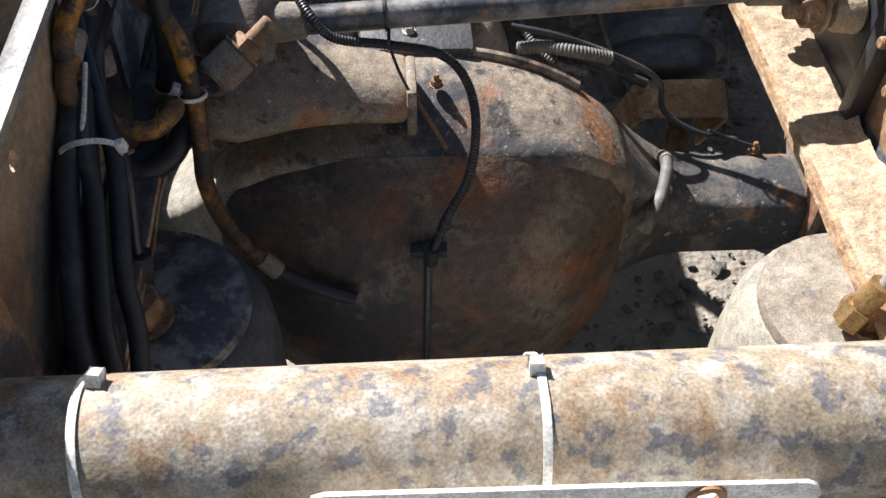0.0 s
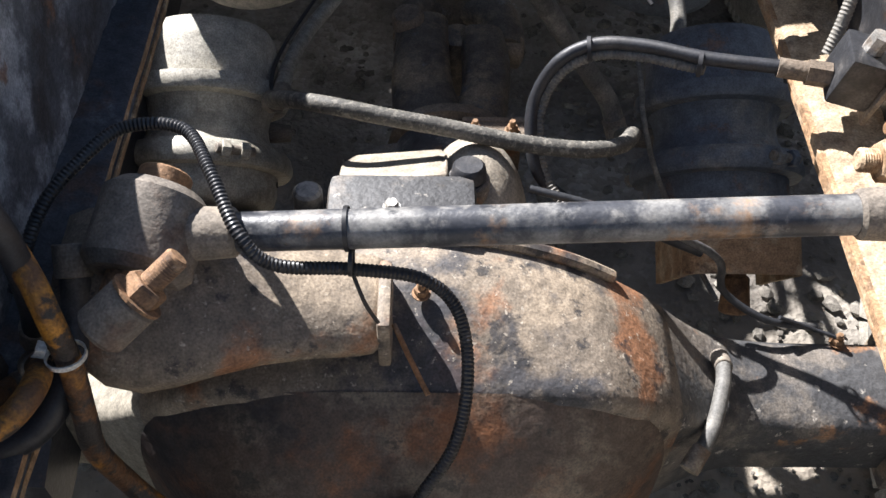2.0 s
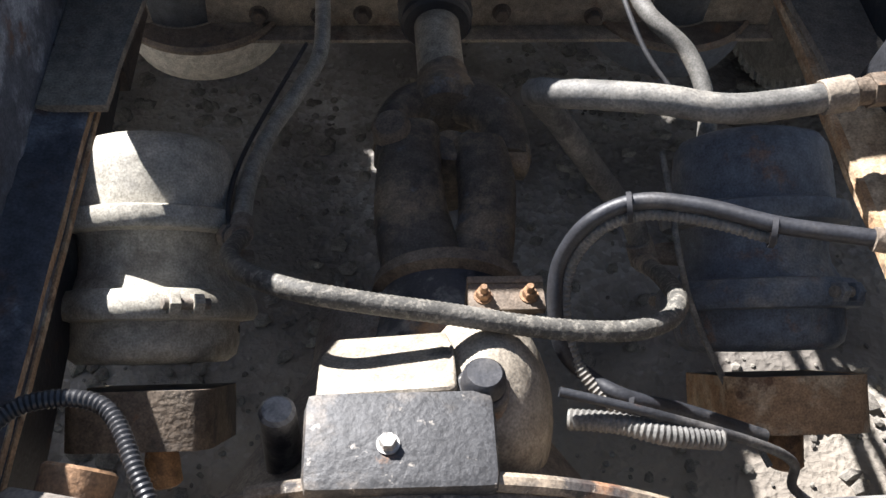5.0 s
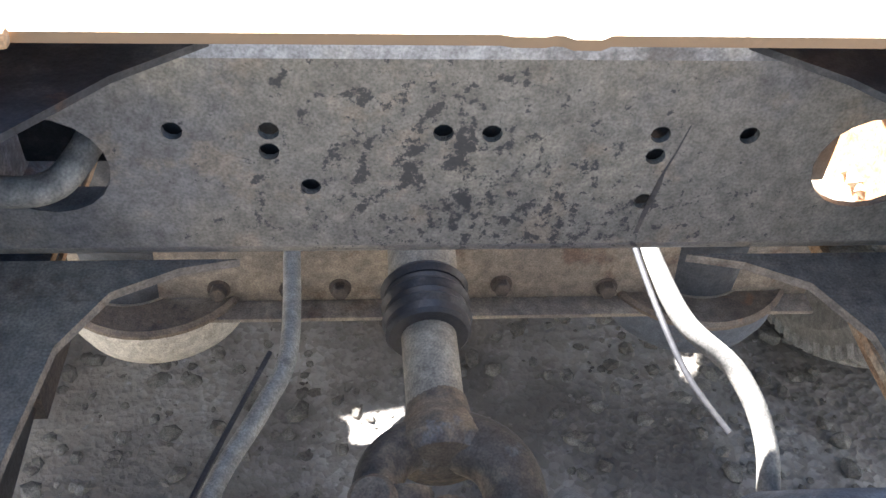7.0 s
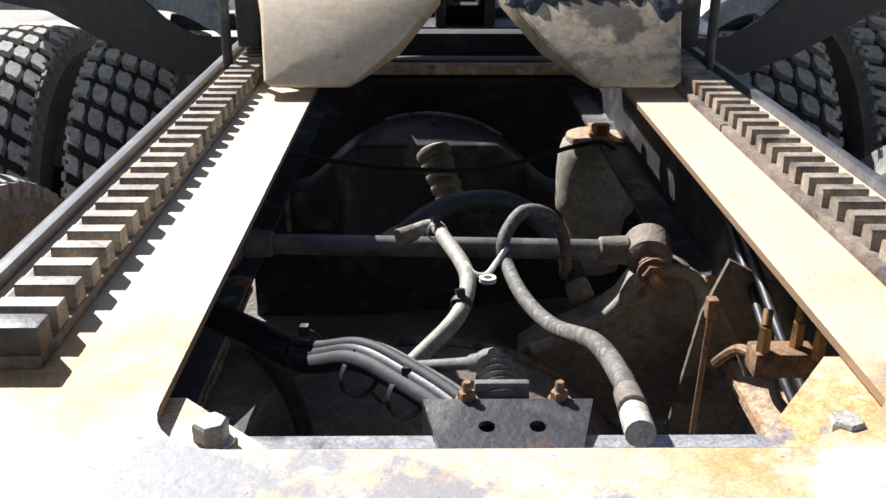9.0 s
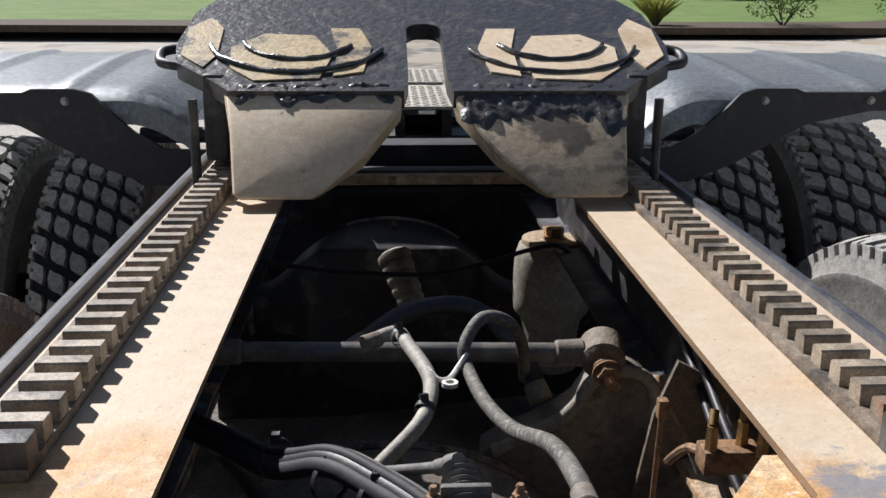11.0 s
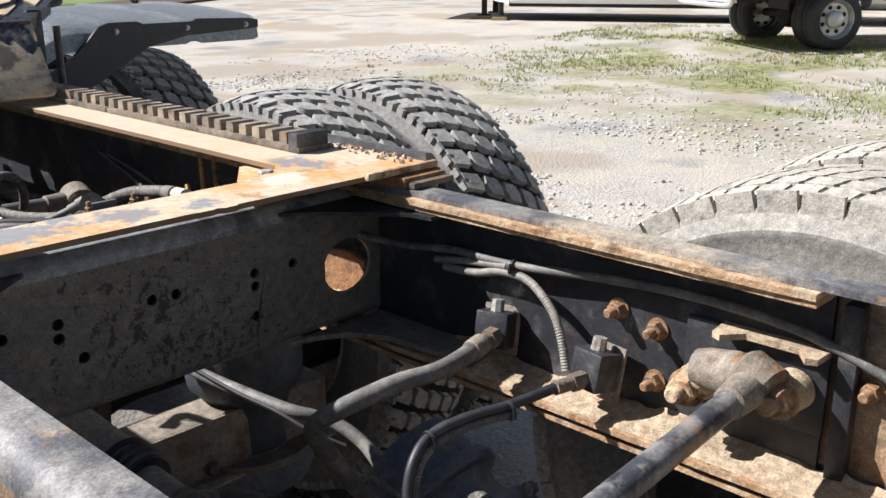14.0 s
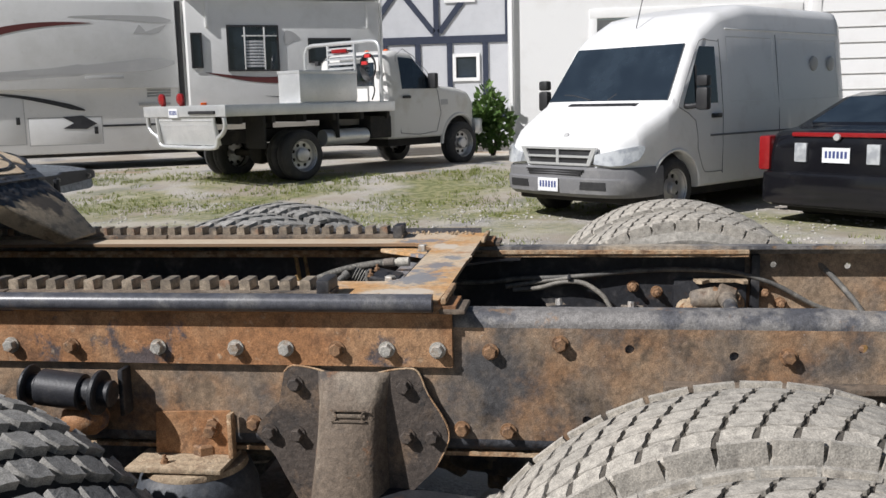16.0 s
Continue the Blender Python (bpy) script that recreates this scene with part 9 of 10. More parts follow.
        part("gasket", bm, M_greydecal, hatch)
        bm = bmesh.new()
        box(bm, x1 - 0.14, x1 - 0.07, 0.082, 0.097, (z0 + z1) / 2 - 0.07, (z0 + z1) / 2 + 0.07, 0.006)
        part("latch", bm, M_darktrim, hatch, "black latch")
    for k in range(5):
        bm = bmesh.new()
        z = 1.59 + k * 0.055
        slab(bm, [(0.17, 0.07, z), (0.62, 0.07, z), (0.62, 0.10, z + 0.035), (0.17, 0.10, z + 0.035)], 0.004)
        part("vent_louvre", bm, M_greydecal, t)
    bm = bmesh.new()
    box(bm, -0.95, -0.25, -0.03, -0.018, 1.95, 2.0, 0.003)
    part("rub_strip", bm, M_greydecal, s1)
    for x, z, y in ((-5.4, 1.83, 0.10), (-3.4, 1.0, 0.10), (1.2, 1.42, -0.30), (4.6, 1.42, -0.30)):
        bm = bmesh.new()
        box(bm, x - 0.06, x + 0.06, y - 0.025, y + 0.01, z - 0.03, z + 0.03, 0.008)
        part("marker_lamp", bm, M_orangelens, t, "orange marker lamp")
    for x, y in ((-3.82, 0.75), (-3.4, 0.35), (-3.82, 1.9)):
        bm = bmesh.new()
        box(bm, x - 0.05, x + 0.05, y - 0.05, y + 0.05, 0.28, 0.9, 0.008)
        jack = part("landing_leg", bm, M_under, t, "dark steel landing leg")
        bm = bmesh.new()
        box(bm, x - 0.13, x + 0.13, y - 0.13, y + 0.13, 0.26, 0.285, 0.004)
        part("foot_plate", bm, M_under, jack)
    bm = bmesh.new()
    box(bm, -5.6, -5.35, 1.0, 1.6, 1.32, 1.62, 0.03)
    cyl(bm, (-5.48, 1.3, 1.32), (-5.48, 1.3, 1.15), 0.06)
    part("pin_box", bm, M_under, t, "dark king-pin box")
    for x in (1.6, 2.55):
        for y, side in ((0.32, -1), (2.25, 1)):
            car_wheel(t, x, y, 0.56, 0.37, 0.22, side)
    bm = bmesh.new()
    prism(bm, [(0.0, 1.42), (0.6, 1.42), (0.6, 1.47), (0.0, 1.47)], 0.06, 0.1, 0.004)
    part("drip_rail", bm, M_greydecal, t)
    m = t.matrix_basis
    for x, y, w in ((-3.82, 0.75, 0.5), (-3.4, 0.35, 0.32)):
        p = Matrix.Translation((15.6, 8.16, 0)) @ Matrix.Rotation(math.atan2(-0.8746, 0.4848), 4, "Z") @ Vector((x, y, 0))
        for k in range(2):
            ob = thing("wood_block", "weathered timber block under a trailer leg", "block", "blocks under the trailer", "", (p.x, p.y, 0.19 + 0.036 * k))
            ob.rotation_euler = (0, 0, math.atan2(-0.8746, 0.4848) + 0.05 * k)
            bm = bmesh.new()
            box(bm, -w / 2 * (1 - 0.1 * k), w / 2 * (1 - 0.1 * k), -0.2, 0.2, 0, 0.036, 0.004)
            part("plank", bm, M_wood, ob)


make_trailer()


# ---- white flatbed pickup ----
def make_pickup():
    t = placed("flatbed_pickup", "dusty white dual-wheel pickup with an aluminium flatbed", "pickup truck", (12.6 + 0.571 * 1.15, 3.98 + 0.821 * 1.15, 0.165), math.atan2(-0.571, 0.821))
    r = 0.405
    sh = Shell([(2.10, 2.0), (2.16, 2.06), (2.4, 2.12), (2.78, 2.08), (3.22, 1.62), (3.34, 1.50), (3.9, 1.46), (4.30, 1.38), (4.46, 1.22), (4.52, 0.98)],
               [(2.10, 0.93), (2.2, 0.97), (3.4, 0.97), (4.2, 0.93), (4.45, 0.84), (4.52, 0.74)], [(2.1, 1.42), (3.3, 1.40), (4.52, 1.15)], 0.56, [(3.98, 0.42, 0.53)], 0.20, 0.10)
    bm = bmesh.new()
    sh.build(bm)
    part("body", bm, M_dirtywhite, t)
    bm = bmesh.new()
    box(bm, 2.2, 4.4, -0.80, 0.80, 0.42, 0.95, 0.02)
    part("underbody", bm, M_under, t)
    for sgn in (-1, 1):
        bm = bmesh.new()
        sh.flank(bm, [(2.42, 1.44), (3.16, 1.44), (3.14, 1.62), (2.80, 1.98), (2.44, 2.0)], sgn, 0.006)
        part("side_window", bm, M_pane, t, "dark side window")
        bm = bmesh.new()
        rails(bm, [(x, sgn * (sh.side(x, z) + 0.004), z) for x, z in ((2.36, 0.66), (3.30, 0.66), (3.34, 1.40), (2.82, 2.02), (2.38, 2.03))], 0.006)
        part("door_seam", bm, M_bumper, t, "door shut line")
        bm = bmesh.new()
        y = sgn * (sh.side(2.5, 1.3) + 0.02)
        box(bm, 2.42, 2.60, y - 0.025, y + 0.02, 1.27, 1.32, 0.012)
        part("door_handle", bm, M_darktrim, t, "black door handle")
        bm = bmesh.new()
        y = sgn * 1.06
        box(bm, 3.08, 3.18, y - 0.10, y + 0.10, 1.44, 1.72, 0.035)
        cyl(bm, (3.14, sgn * 0.9, 1.46), (3.13, y, 1.5), 0.025)
        part("mirror", bm, M_darktrim, t, "black door mirror")
        bm = bmesh.new()
        sh.flank(bm, [(3.42, 1.14), (3.62, 1.14), (3.62, 1.24), (3.42, 1.24)], sgn, 0.004)
        part("badge", bm, M_greydecal, t, "plain grey badge")
        bm = bmesh.new()                               # flared arch lip
        pts = [(3.98 + 0.53 * math.cos(a), sgn * (sh.side(3.98 + 0.53 * math.cos(a), 0.42 + 0.54 * math.sin(a)) + 0.012), 0.42 + 0.54 * math.sin(a)) for a in [math.pi * k / 10 for k in range(11)]]
        sweep(bm, pts, 0.035, 8, steps=2)
        part("wheel_arch", bm, M_dirtywhite, t)
        bm = bmesh.new()
        box(bm, 4.40, 4.50, sgn * 0.62 - 0.14, sgn * 0.62 + 0.14, 1.0, 1.2, 0.03)
        part("headlight", bm, M_clearlens, t, "clear headlamp")
        car_wheel(t, 3.98, sgn * 0.90, r, r, 0.27, sgn, hub=0.11)
        car_wheel(t, 0.0, sgn * 1.03, r, r, 0.24, sgn, hub=0.12)
        inner = car_wheel(t, 0.0, sgn * 0.76, r, r, 0.24, sgn, hub=0.05)
        for k, x in enumerate((-0.75, 0.75)):
            bm = bmesh.new()
            box(bm, x - 0.02, x + 0.02, sgn * 0.9 - 0.24, sgn * 0.9 + 0.24, 0.55 + 0.1 * k, 1.05, 0.01)
            part("mud_flap", bm, M_under, t, "black mud flap")
    bm = bmesh.new()
    sh.lid(bm, [(2.84, -0.66), (2.84, 0.66), (3.20, 0.78), (3.20, -0.78)])
    part("windshield", bm, M_pane, t)
    bm = bmesh.new()
    box(bm, 2.092, 2.13, -0.6, 0.6, 1.5, 1.92, 0.02)
    part("rear_window", bm, M_pane, t)
    bm = bmesh.new()
    box(bm, 4.42, 4.64, -0.95, 0.95, 0.56, 0.86, 0.05)
    part("front_bumper", bm, M_galv, t, "bright front bumper")
    bm = bmesh.new()
    box(bm, 4.47, 4.555, -0.42, 0.42, 0.95, 1.22, 0.03)
    part("grille", bm, M_darktrim, t, "dark grille")
    for x, y in ((2.5, -0.5), (2.5, 0.0), (2.5, 0.5)):
        bm = bmesh.new()
        lathe(bm, [(0.05, 2.10), (0.05, 2.14), (0.03, 2.16)], Matrix.Translation((x, y, 0)), 12)
        part("marker_lamp", bm, M_orangelens, t, "orange roof marker lamp")
    # flatbed
    bm = bmesh.new()
    prism(bm, [(-1.47, 1.06), (2.05, 1.06), (2.05, 1.23), (-1.47, 1.23)], -1.16, 1.16, 0.015)
    bed = part("flatbed", bm, M_galv, t, "bright aluminium flatbed deck")
    for k in range(9):
        bm = bmesh.new()
        box(bm, -1.4 + k * 0.38, -1.06 + k * 0.38, -1.1, 1.1, 1.228, 1.236, 0.002)
        part("deck_plank", bm, M_galv, bed)
    for y in (-0.42, 0.42):
        bm = bmesh.new()
        box(bm, -1.35, 4.3, y - 0.04, y + 0.04, 0.62, 0.82, 0.008)
        part("chassis_rail", bm, M_under, t)
    for k in range(6):
        bm = bmesh.new()
        box(bm, -1.2 + k * 0.62, -1.13 + k * 0.62, -1.1, 1.1, 0.94, 1.06, 0.004)
        part("bed_bearer", bm, M_under, t)
    bm = bmesh.new()
    cyl(bm, (0, -0.7, 0.42), (0, 0.7, 0.42), 0.06)
    lathe(bm, [(0.06, -0.2), (0.17, -0.12), (0.19, 0), (0.17, 0.12), (0.06, 0.2)], Matrix.Translation((0, 0, 0.42)) @ Matrix.Rotation(math.pi / 2, 4, "Y"), 20)
    part("rear_axle", bm, M_under, t)
    bm = bmesh.new()
    cyl(bm, (0.55, -0.95, 0.66), (1.5, -0.95, 0.66), 0.13)
    part("fuel_tank", bm, M_galv, t, "dull metal side tank")
    bm = bmesh.new()
    box(bm, 1.55, 2.05, -1.05, -0.75, 0.6, 0.98, 0.02)
    part("side_box", bm, M_under, t)
    # rear skirt, tube guards
    bm = bmesh.new()
    prism(bm, [(-1.44, 1.06), (-1.40, 1.06), (-1.30, 0.62), (-1.36, 0.62)], -0.78, 0.78, 0.01)
    skirt = part("rear_skirt", bm, M_galv, t, "ribbed bright rear skirt")
    for k in range(6):
        bm = bmesh.new()
        cyl(bm, (-1.427 + 0.016 * k, -0.76, 1.0 - 0.07 * k), (-1.427 + 0.016 * k, 0.76, 1.0 - 0.07 * k), 0.010, None, 8)
        part("rib", bm, M_galv, skirt)
    for sgn in (-1, 1):
        bm = bmesh.new()
        sweep(bm, [(-1.44, sgn * 1.08, 1.05), (-1.43, sgn * 1.08, 0.9), (-1.42, sgn * 0.98, 0.80), (-1.41, sgn * 0.86, 0.74), (-1.40, sgn * 0.80, 0.62), (-1.39, sgn * 0.66, 0.585), (-1.39, sgn * 0.3, 0.58), (-1.39, 0, 0.58)], 0.034, 10)
        sweep(bm, [(-1.44, sgn * 0.80, 1.05), (-1.43, sgn * 0.80, 0.9), (-1.40, sgn * 0.80, 0.66)], 0.03, 10)
        part("tube_guard", bm, M_galv, t, "bent aluminium tube guard")
    bm = bmesh.new()
    box(bm, -1.50, -1.465, -0.9, -0.2, 1.10, 1.15, 0.01)
    part("lamp_slot", bm, M_darktrim, t)
    number_plate(t, Matrix.Translation((-1.475, 0.25, 1.12)) @ Matrix.Rotation(-math.pi / 2, 4, "Y") @ Matrix.Rotation(math.pi / 2, 4, "Z"), 0.26, 0.14)
    for y in (0.62, 0.08):
        bm = bmesh.new()
        lathe(bm, [(0.045, 0), (0.09, 0.02), (0.09, 0.055), (0.06, 0.07), (0.004, 0.075)], Matrix.Translation((-1.40, y, 1.34)) @ Matrix.Rotation(-math.pi / 2, 4, "Y"), 20)
        box(bm, -1.44, -1.38, y - 0.03, y + 0.03, 1.23, 1.30, 0.006)
        part("rear_lamp", bm, M_redlens, t, "red round rear lamp on a bracket")
    # toolbox
    bm = bmesh.new()
    box(bm, 0.0, 1.22, -1.10, -0.55, 1.236, 1.74, 0.015)
    tb = part("toolbox", bm, M_galv, t, "scratched bright metal toolbox")
    bm = bmesh.new()
    box(bm, -0.01, 1.23, -1.112, -0.54, 1.70, 1.75, 0.008)
    part("lid", bm, M_galv, tb)
    # headache rack
    bm = bmesh.new()
    sweep(bm, [(1.86, -1.02, 1.23), (1.86, -1.02, 1.9), (1.86, -1.0, 2.16), (1.86, -0.86, 2.26), (1.86, -0.4, 2.27), (1.86, 0.4, 2.27), (1.86, 0.86, 2.26), (1.86, 1.0, 2.16), (1.86, 1.02, 1.9), (1.86, 1.02, 1.23)], 0.036, 10)
    rack = part("headache_rack", bm, M_galv, t, "bent aluminium tube rack behind the cab")
    for y in (-0.36, 0.36):
        bm = bmesh.new()
        box(bm, 1.84, 1.88, y - 0.02, y + 0.02, 1.3, 2.25, 0.005)
        part("upright", bm, M_galv, rack)
    for k in range(6):
        bm = bmesh.new()
        z = 1.72 + k * 0.085
        slab(bm, [(1.82, -0.34, z), (1.82, 0.34, z), (1.88, 0.34, z + 0.05), (1.88, -0.34, z + 0.05)], 0.005)
        part("louvre", bm, M_galv, rack)
    for y in (-0.62, 0.62):
        bm = bmesh.new()
        box(bm, 1.79, 1.87, y - 0.05, y + 0.05, 1.9, 1.98, 0.015)
        part("work_lamp", bm, M_darktrim, rack, "small black work lamp")
    bm = bmesh.new()
    box(bm, 1.80, 1.85, -0.2, 0.2, 2.10, 2.17, 0.012)
    part("brake_lamp", bm, M_redlens, rack, "red high brake lamp")
    ob = placed("jumper_cables", "coiled black jumper cables with red clamps on the rack", "cable", (12.6 + 0.571 * 1.15, 3.98 + 0.821 * 1.15, 0.165), math.atan2(-0.571, 0.821))
    for j in range(3):
        bm = bmesh.new()
        c = [(1.78 - 0.015 * j, -0.82 + (0.15 + 0.02 * j) * math.cos(a), 1.82 + (0.19 + 0.02 * j) * math.sin(a)) for a in [2 * math.pi * k / 14 for k in range(15)]]
        sweep(bm, c + ([(1.74, -0.9, 1.6), (1.72, -1.0, 1.42), (1.70, -0.95, 1.26)] if j == 2 else []), 0.014, 8, steps=3)
        part("cable_loop", bm, M_blackpoly, ob)
    for k, z in enumerate((1.98, 1.86)):
        bm = bmesh.new()
        box(bm, 1.70, 1.74, -0.92 + 0.08 * k, -0.78 + 0.08 * k, z, z + 0.06, 0.012)
        part("clamp", bm, M_redclamp, ob, "red clamp")


make_pickup()


# ---- white high-roof van ----
def make_van():
    t = placed("delivery_van", "white high-roof delivery van with a grey bumper", "van", (8.62, -0.16, 0.0), radians(-40.5))
    sh = Shell([(0.0, 0.84), (0.05, 0.92), (0.35, 1.10), (0.78, 1.30), (1.26, 1.99), (1.42, 2.13), (1.8, 2.33), (2.4, 2.45), (4.68, 2.45), (4.80, 2.36)],
               [(0.0, 0.70), (0.08, 0.80), (0.25, 0.89), (0.7, 0.955), (4.68, 0.955), (4.80, 0.92)], [(0.0, 0.75), (0.5, 1.0), (0.9, 1.22), (4.80, 1.25)], 0.34, [(0.86, 0.35, 0.42), (3.75, 0.35, 0.42)], 0.11, 0.13)
    bm = bmesh.new()
    sh.build(bm)
    part("body", bm, M_carwhite, t)
    bm = bmesh.new()
    box(bm, 0.15, 4.6, -0.78, 0.78, 0.22, 0.8, 0.03)
    part("underbody", bm, M_under, t)
    bm = bmesh.new()
    sh.lid(bm, [(0.80, -0.86), (1.235, -0.78), (1.235, 0.78), (0.80, 0.88)])
    ws = part("windshield", bm, M_pane, t, "dark curved windshield")
    for sgn in (-1, 1):
        bm = bmesh.new()
        sweep(bm, [(0.80, sgn * 0.12 + 0.1, 1.345), (0.84, sgn * 0.3 + 0.2, 1.40), (0.85, sgn * 0.40 + 0.28, 1.415)], 0.008, 6)
        part("wiper", bm, M_darktrim, t, "black wiper")
    bm = bmesh.new()
    for k in range(10):
        y0 = -0.50 + 0.1 * k
        sh.lid(bm, [(0.705, y0), (0.765, y0), (0.765, y0 + 0.1), (0.705, y0 + 0.1)], 0.012)
    part("cowl_vent", bm, M_darktrim, t, "dark vent slot")
    for sgn in (-1, 1):
        bm = bmesh.new()
        sh.flank(bm, [(0.98, 1.29), (1.66, 1.29), (1.66, 1.93), (1.36, 1.93)], sgn, 0.006)
        part("side_window", bm, M_pane, t, "dark cab window")
        bm = bmesh.new()
        sweep(bm, [(1.22, sgn * (sh.side(1.22, 1.3) + 0.01), 1.30), (1.25, sgn * (sh.side(1.25, 1.7) + 0.01), 1.72)], 0.012, 6)
        part("window_bar", bm, M_darktrim, t)
        bm = bmesh.new()
        rails(bm, [(x, sgn * (sh.side(x, z) + 0.003), z) for x, z in ((1.25, 0.78), (1.36, 0.55), (1.46, 0.50), (1.74, 0.50), (1.76, 0.53), (1.76, 1.2), (1.76, 1.95), (1.73, 1.99), (1.55, 2.0), (1.36, 1.99), (1.12, 1.64), (0.90, 1.30), (0.92, 1.24), (1.2, 1.10))], 0.004)
        part("door_seam", bm, M_bumper, t, "door shut line")
        bm = bmesh.new()
        y = sgn * (sh.side(1.6, 1.15) + 0.015)
        box(bm, 1.52, 1.70, y - 0.02, y + 0.02, 1.12, 1.17, 0.01)
        part("door_handle", bm, M_darktrim, t, "black door handle")
        bm = bmesh.new()
        y = sgn * 1.17
        box(bm, 0.98, 1.08, y - 0.075, y + 0.075, 1.22, 1.47, 0.035)
        box(bm, 0.98, 1.08, y - 0.07, y + 0.07, 1.48, 1.60, 0.03)
        sweep(bm, [(1.0, sgn * 0.93, 1.27), (1.02, sgn * 1.0, 1.26), (1.04, y, 1.28)], 0.03, 8)
        part("mirror", bm, M_darktrim, t, "tall black two-part mirror")
        for x0, x1 in ((1.92, 2.95), (3.12, 4.58)):
            bm = bmesh.new()
            rails(bm, [(x, sgn * (sh.side(x, z) - 0.003), z) for x, z in ((x0 + 0.04, 1.30), ((x0 + x1) / 2, 1.30), (x1 - 0.04, 1.30), (x1, 1.34), (x1, 1.68), (x1, 2.01), (x1 - 0.04, 2.05), ((x0 + x1) / 2, 2.05), (x0 + 0.04, 2.05), (x0, 2.01), (x0, 1.68), (x0, 1.34))], 0.008)
            part("panel_swage", bm, M_carwhite, t)
        for z in (0.92, 2.14):
            bm = bmesh.new()
            x0 = 1.5 if z < 1 else 1.9
            sweep(bm, [(x, sgn * (sh.side(x, z) + 0.001), z) for x in (x0, 2.6, 3.6, 4.66)], 0.012, 6)
            part("side_moulding", bm, M_carwhite if z > 1 else M_bumper, t)
        for x in (3.035,):
            bm = bmesh.new()
            sweep(bm, [(x, sgn * (sh.side(x, z) + 0.001), z) for z in (0.42, 1.0, 1.6, 2.1)], 0.006, 6)
            part("panel_gap", bm, M_bumper, t)
        for x in (3.95, 4.40):
            bm = bmesh.new()
            lathe(bm, [(0.10, 0), (0.09, 0.02), (0.03, 0.03)], Matrix.Translation((x, sgn * sh.side(x, 1.7), 1.75)) @ Matrix.Rotation(-sgn * math.pi / 2, 4, "X"), 18)
            part("side_vent", bm, M_greydecal, t, "grey round vent")
        bm = bmesh.new()
        pts = [(0.86 + 0.43 * math.cos(a), sgn * (sh.side(0.86 + 0.43 * math.cos(a), 0.36 + 0.43 * math.sin(a)) + 0.004), 0.36 + 0.43 * math.sin(a)) for a in [math.pi * k / 10 for k in range(11)]]
        sweep(bm, pts, 0.02, 8, steps=2)
        part("wheel_arch", bm, M_carwhite, t)
        car_wheel(t, 0.86, sgn * 0.83, 0.35, 0.35, 0.22, sgn, hub=0.07)
        car_wheel(t, 3.75, sgn * 0.83, 0.35, 0.35, 0.22, sgn, hub=0.07)
        # headlamp wraps the corner
        bm = bmesh.new()
        ps = [(-0.075, 0.53), (-0.035, 0.72), (0.055, 0.85), (0.18, 0.94), (0.25, 0.96)]
        lo, hi = (0.67, 0.65, 0.66, 0.71, 0.79), (0.77, 0.81, 0.84, 0.86, 0.84)
        a = [bm.verts.new((x - 0.012, sgn * (y + 0.012), z)) for (x, y), z in zip(ps, lo)]
        b = [bm.verts.new((x + 0.02, sgn * (y + 0.004), z)) for (x, y), z in zip(ps, hi)]
        c = [bm.verts.new((x + 0.20, sgn * (y - 0.14), z)) for (x, y), z in zip(ps, hi)]
        d = [bm.verts.new((x + 0.20, sgn * (y - 0.14), z)) for (x, y), z in zip(ps, lo)]
        for u, v in ((a, b), (b, c), (c, d), (d, a)):
            for k in range(4):
                bm.faces.new((u[k], u[k + 1], v[k + 1], v[k]))
        bm.faces.new((a[0], b[0], c[0], d[0]))
        bm.faces.new((a[4], b[4], c[4], d[4]))
        part("headlight", bm, M_clearlens, t, "clear wraparound headlamp")
    # bumper
    bm = bmesh.new()
    line = [(0.62, -0.95), (0.30, -0.945), (0.08, -0.88), (-0.06, -0.70), (-0.12, -0.35), (-0.13, 0.0), (-0.12, 0.35), (-0.06, 0.70), (0.08, 0.88), (0.30, 0.945), (0.62, 0.95)]
    rows = []
    for dz, push in ((0.30, 0.05), (0.34, 0.0), (0.44, -0.012), (0.50, -0.012), (0.515, 0.006), (0.60, 0.010), (0.63, 0.05), (0.60, 0.22), (0.34, 0.22)):
        rows.append([bm.verts.new((x + push * (1 if abs(y) < 0.9 else 0), y * (1 - 0.25 * push), dz)) for x, y in line])
    for a, b in zip(rows, rows[1:] + rows[:1]):
        for k in range(len(line) - 1):
            bm.faces.new((a[k], a[k + 1], b[k + 1], b[k]))
    bm.faces.new([r[0] for r in rows])
    bm.faces.new([r[-1] for r in rows])
    bump = part("front_bumper", bm, M_bumper, t, "grey moulded plastic bumper")
    for sgn in (-1, 1):
        bm = bmesh.new()
        slab(bm, [(-0.127, sgn * 0.38, 0.39), (-0.076, sgn * 0.70, 0.39), (-0.076, sgn * 0.70, 0.475), (-0.127, sgn * 0.38, 0.475)], -0.02 * sgn)
        part("fog_recess", bm, M_darktrim, bump, "dark recess")
    # grille: bright surround with dark slots
    bm = bmesh.new()
    sheet(bm, [(-0.46, 0.70), (0.46, 0.70), (0.56, 0.90), (-0.56, 0.90)], [[(-0.42, 0.725), (-0.02, 0.725), (-0.02, 0.785), (-0.445, 0.785)], [(-0.45, 0.81), (-0.02, 0.81), (-0.02, 0.875), (-0.485, 0.875)], [(0.02, 0.725), (0.42, 0.725), (0.445, 0.785), (0.02, 0.785)], [(0.02, 0.81), (0.45, 0.81), (0.485, 0.875), (0.02, 0.875)]], 0.04, Matrix(((0, 0, 1, -0.06), (1, 0, 0, 0), (0, 1, 0, -0.055), (0, 0, 0, 1))))
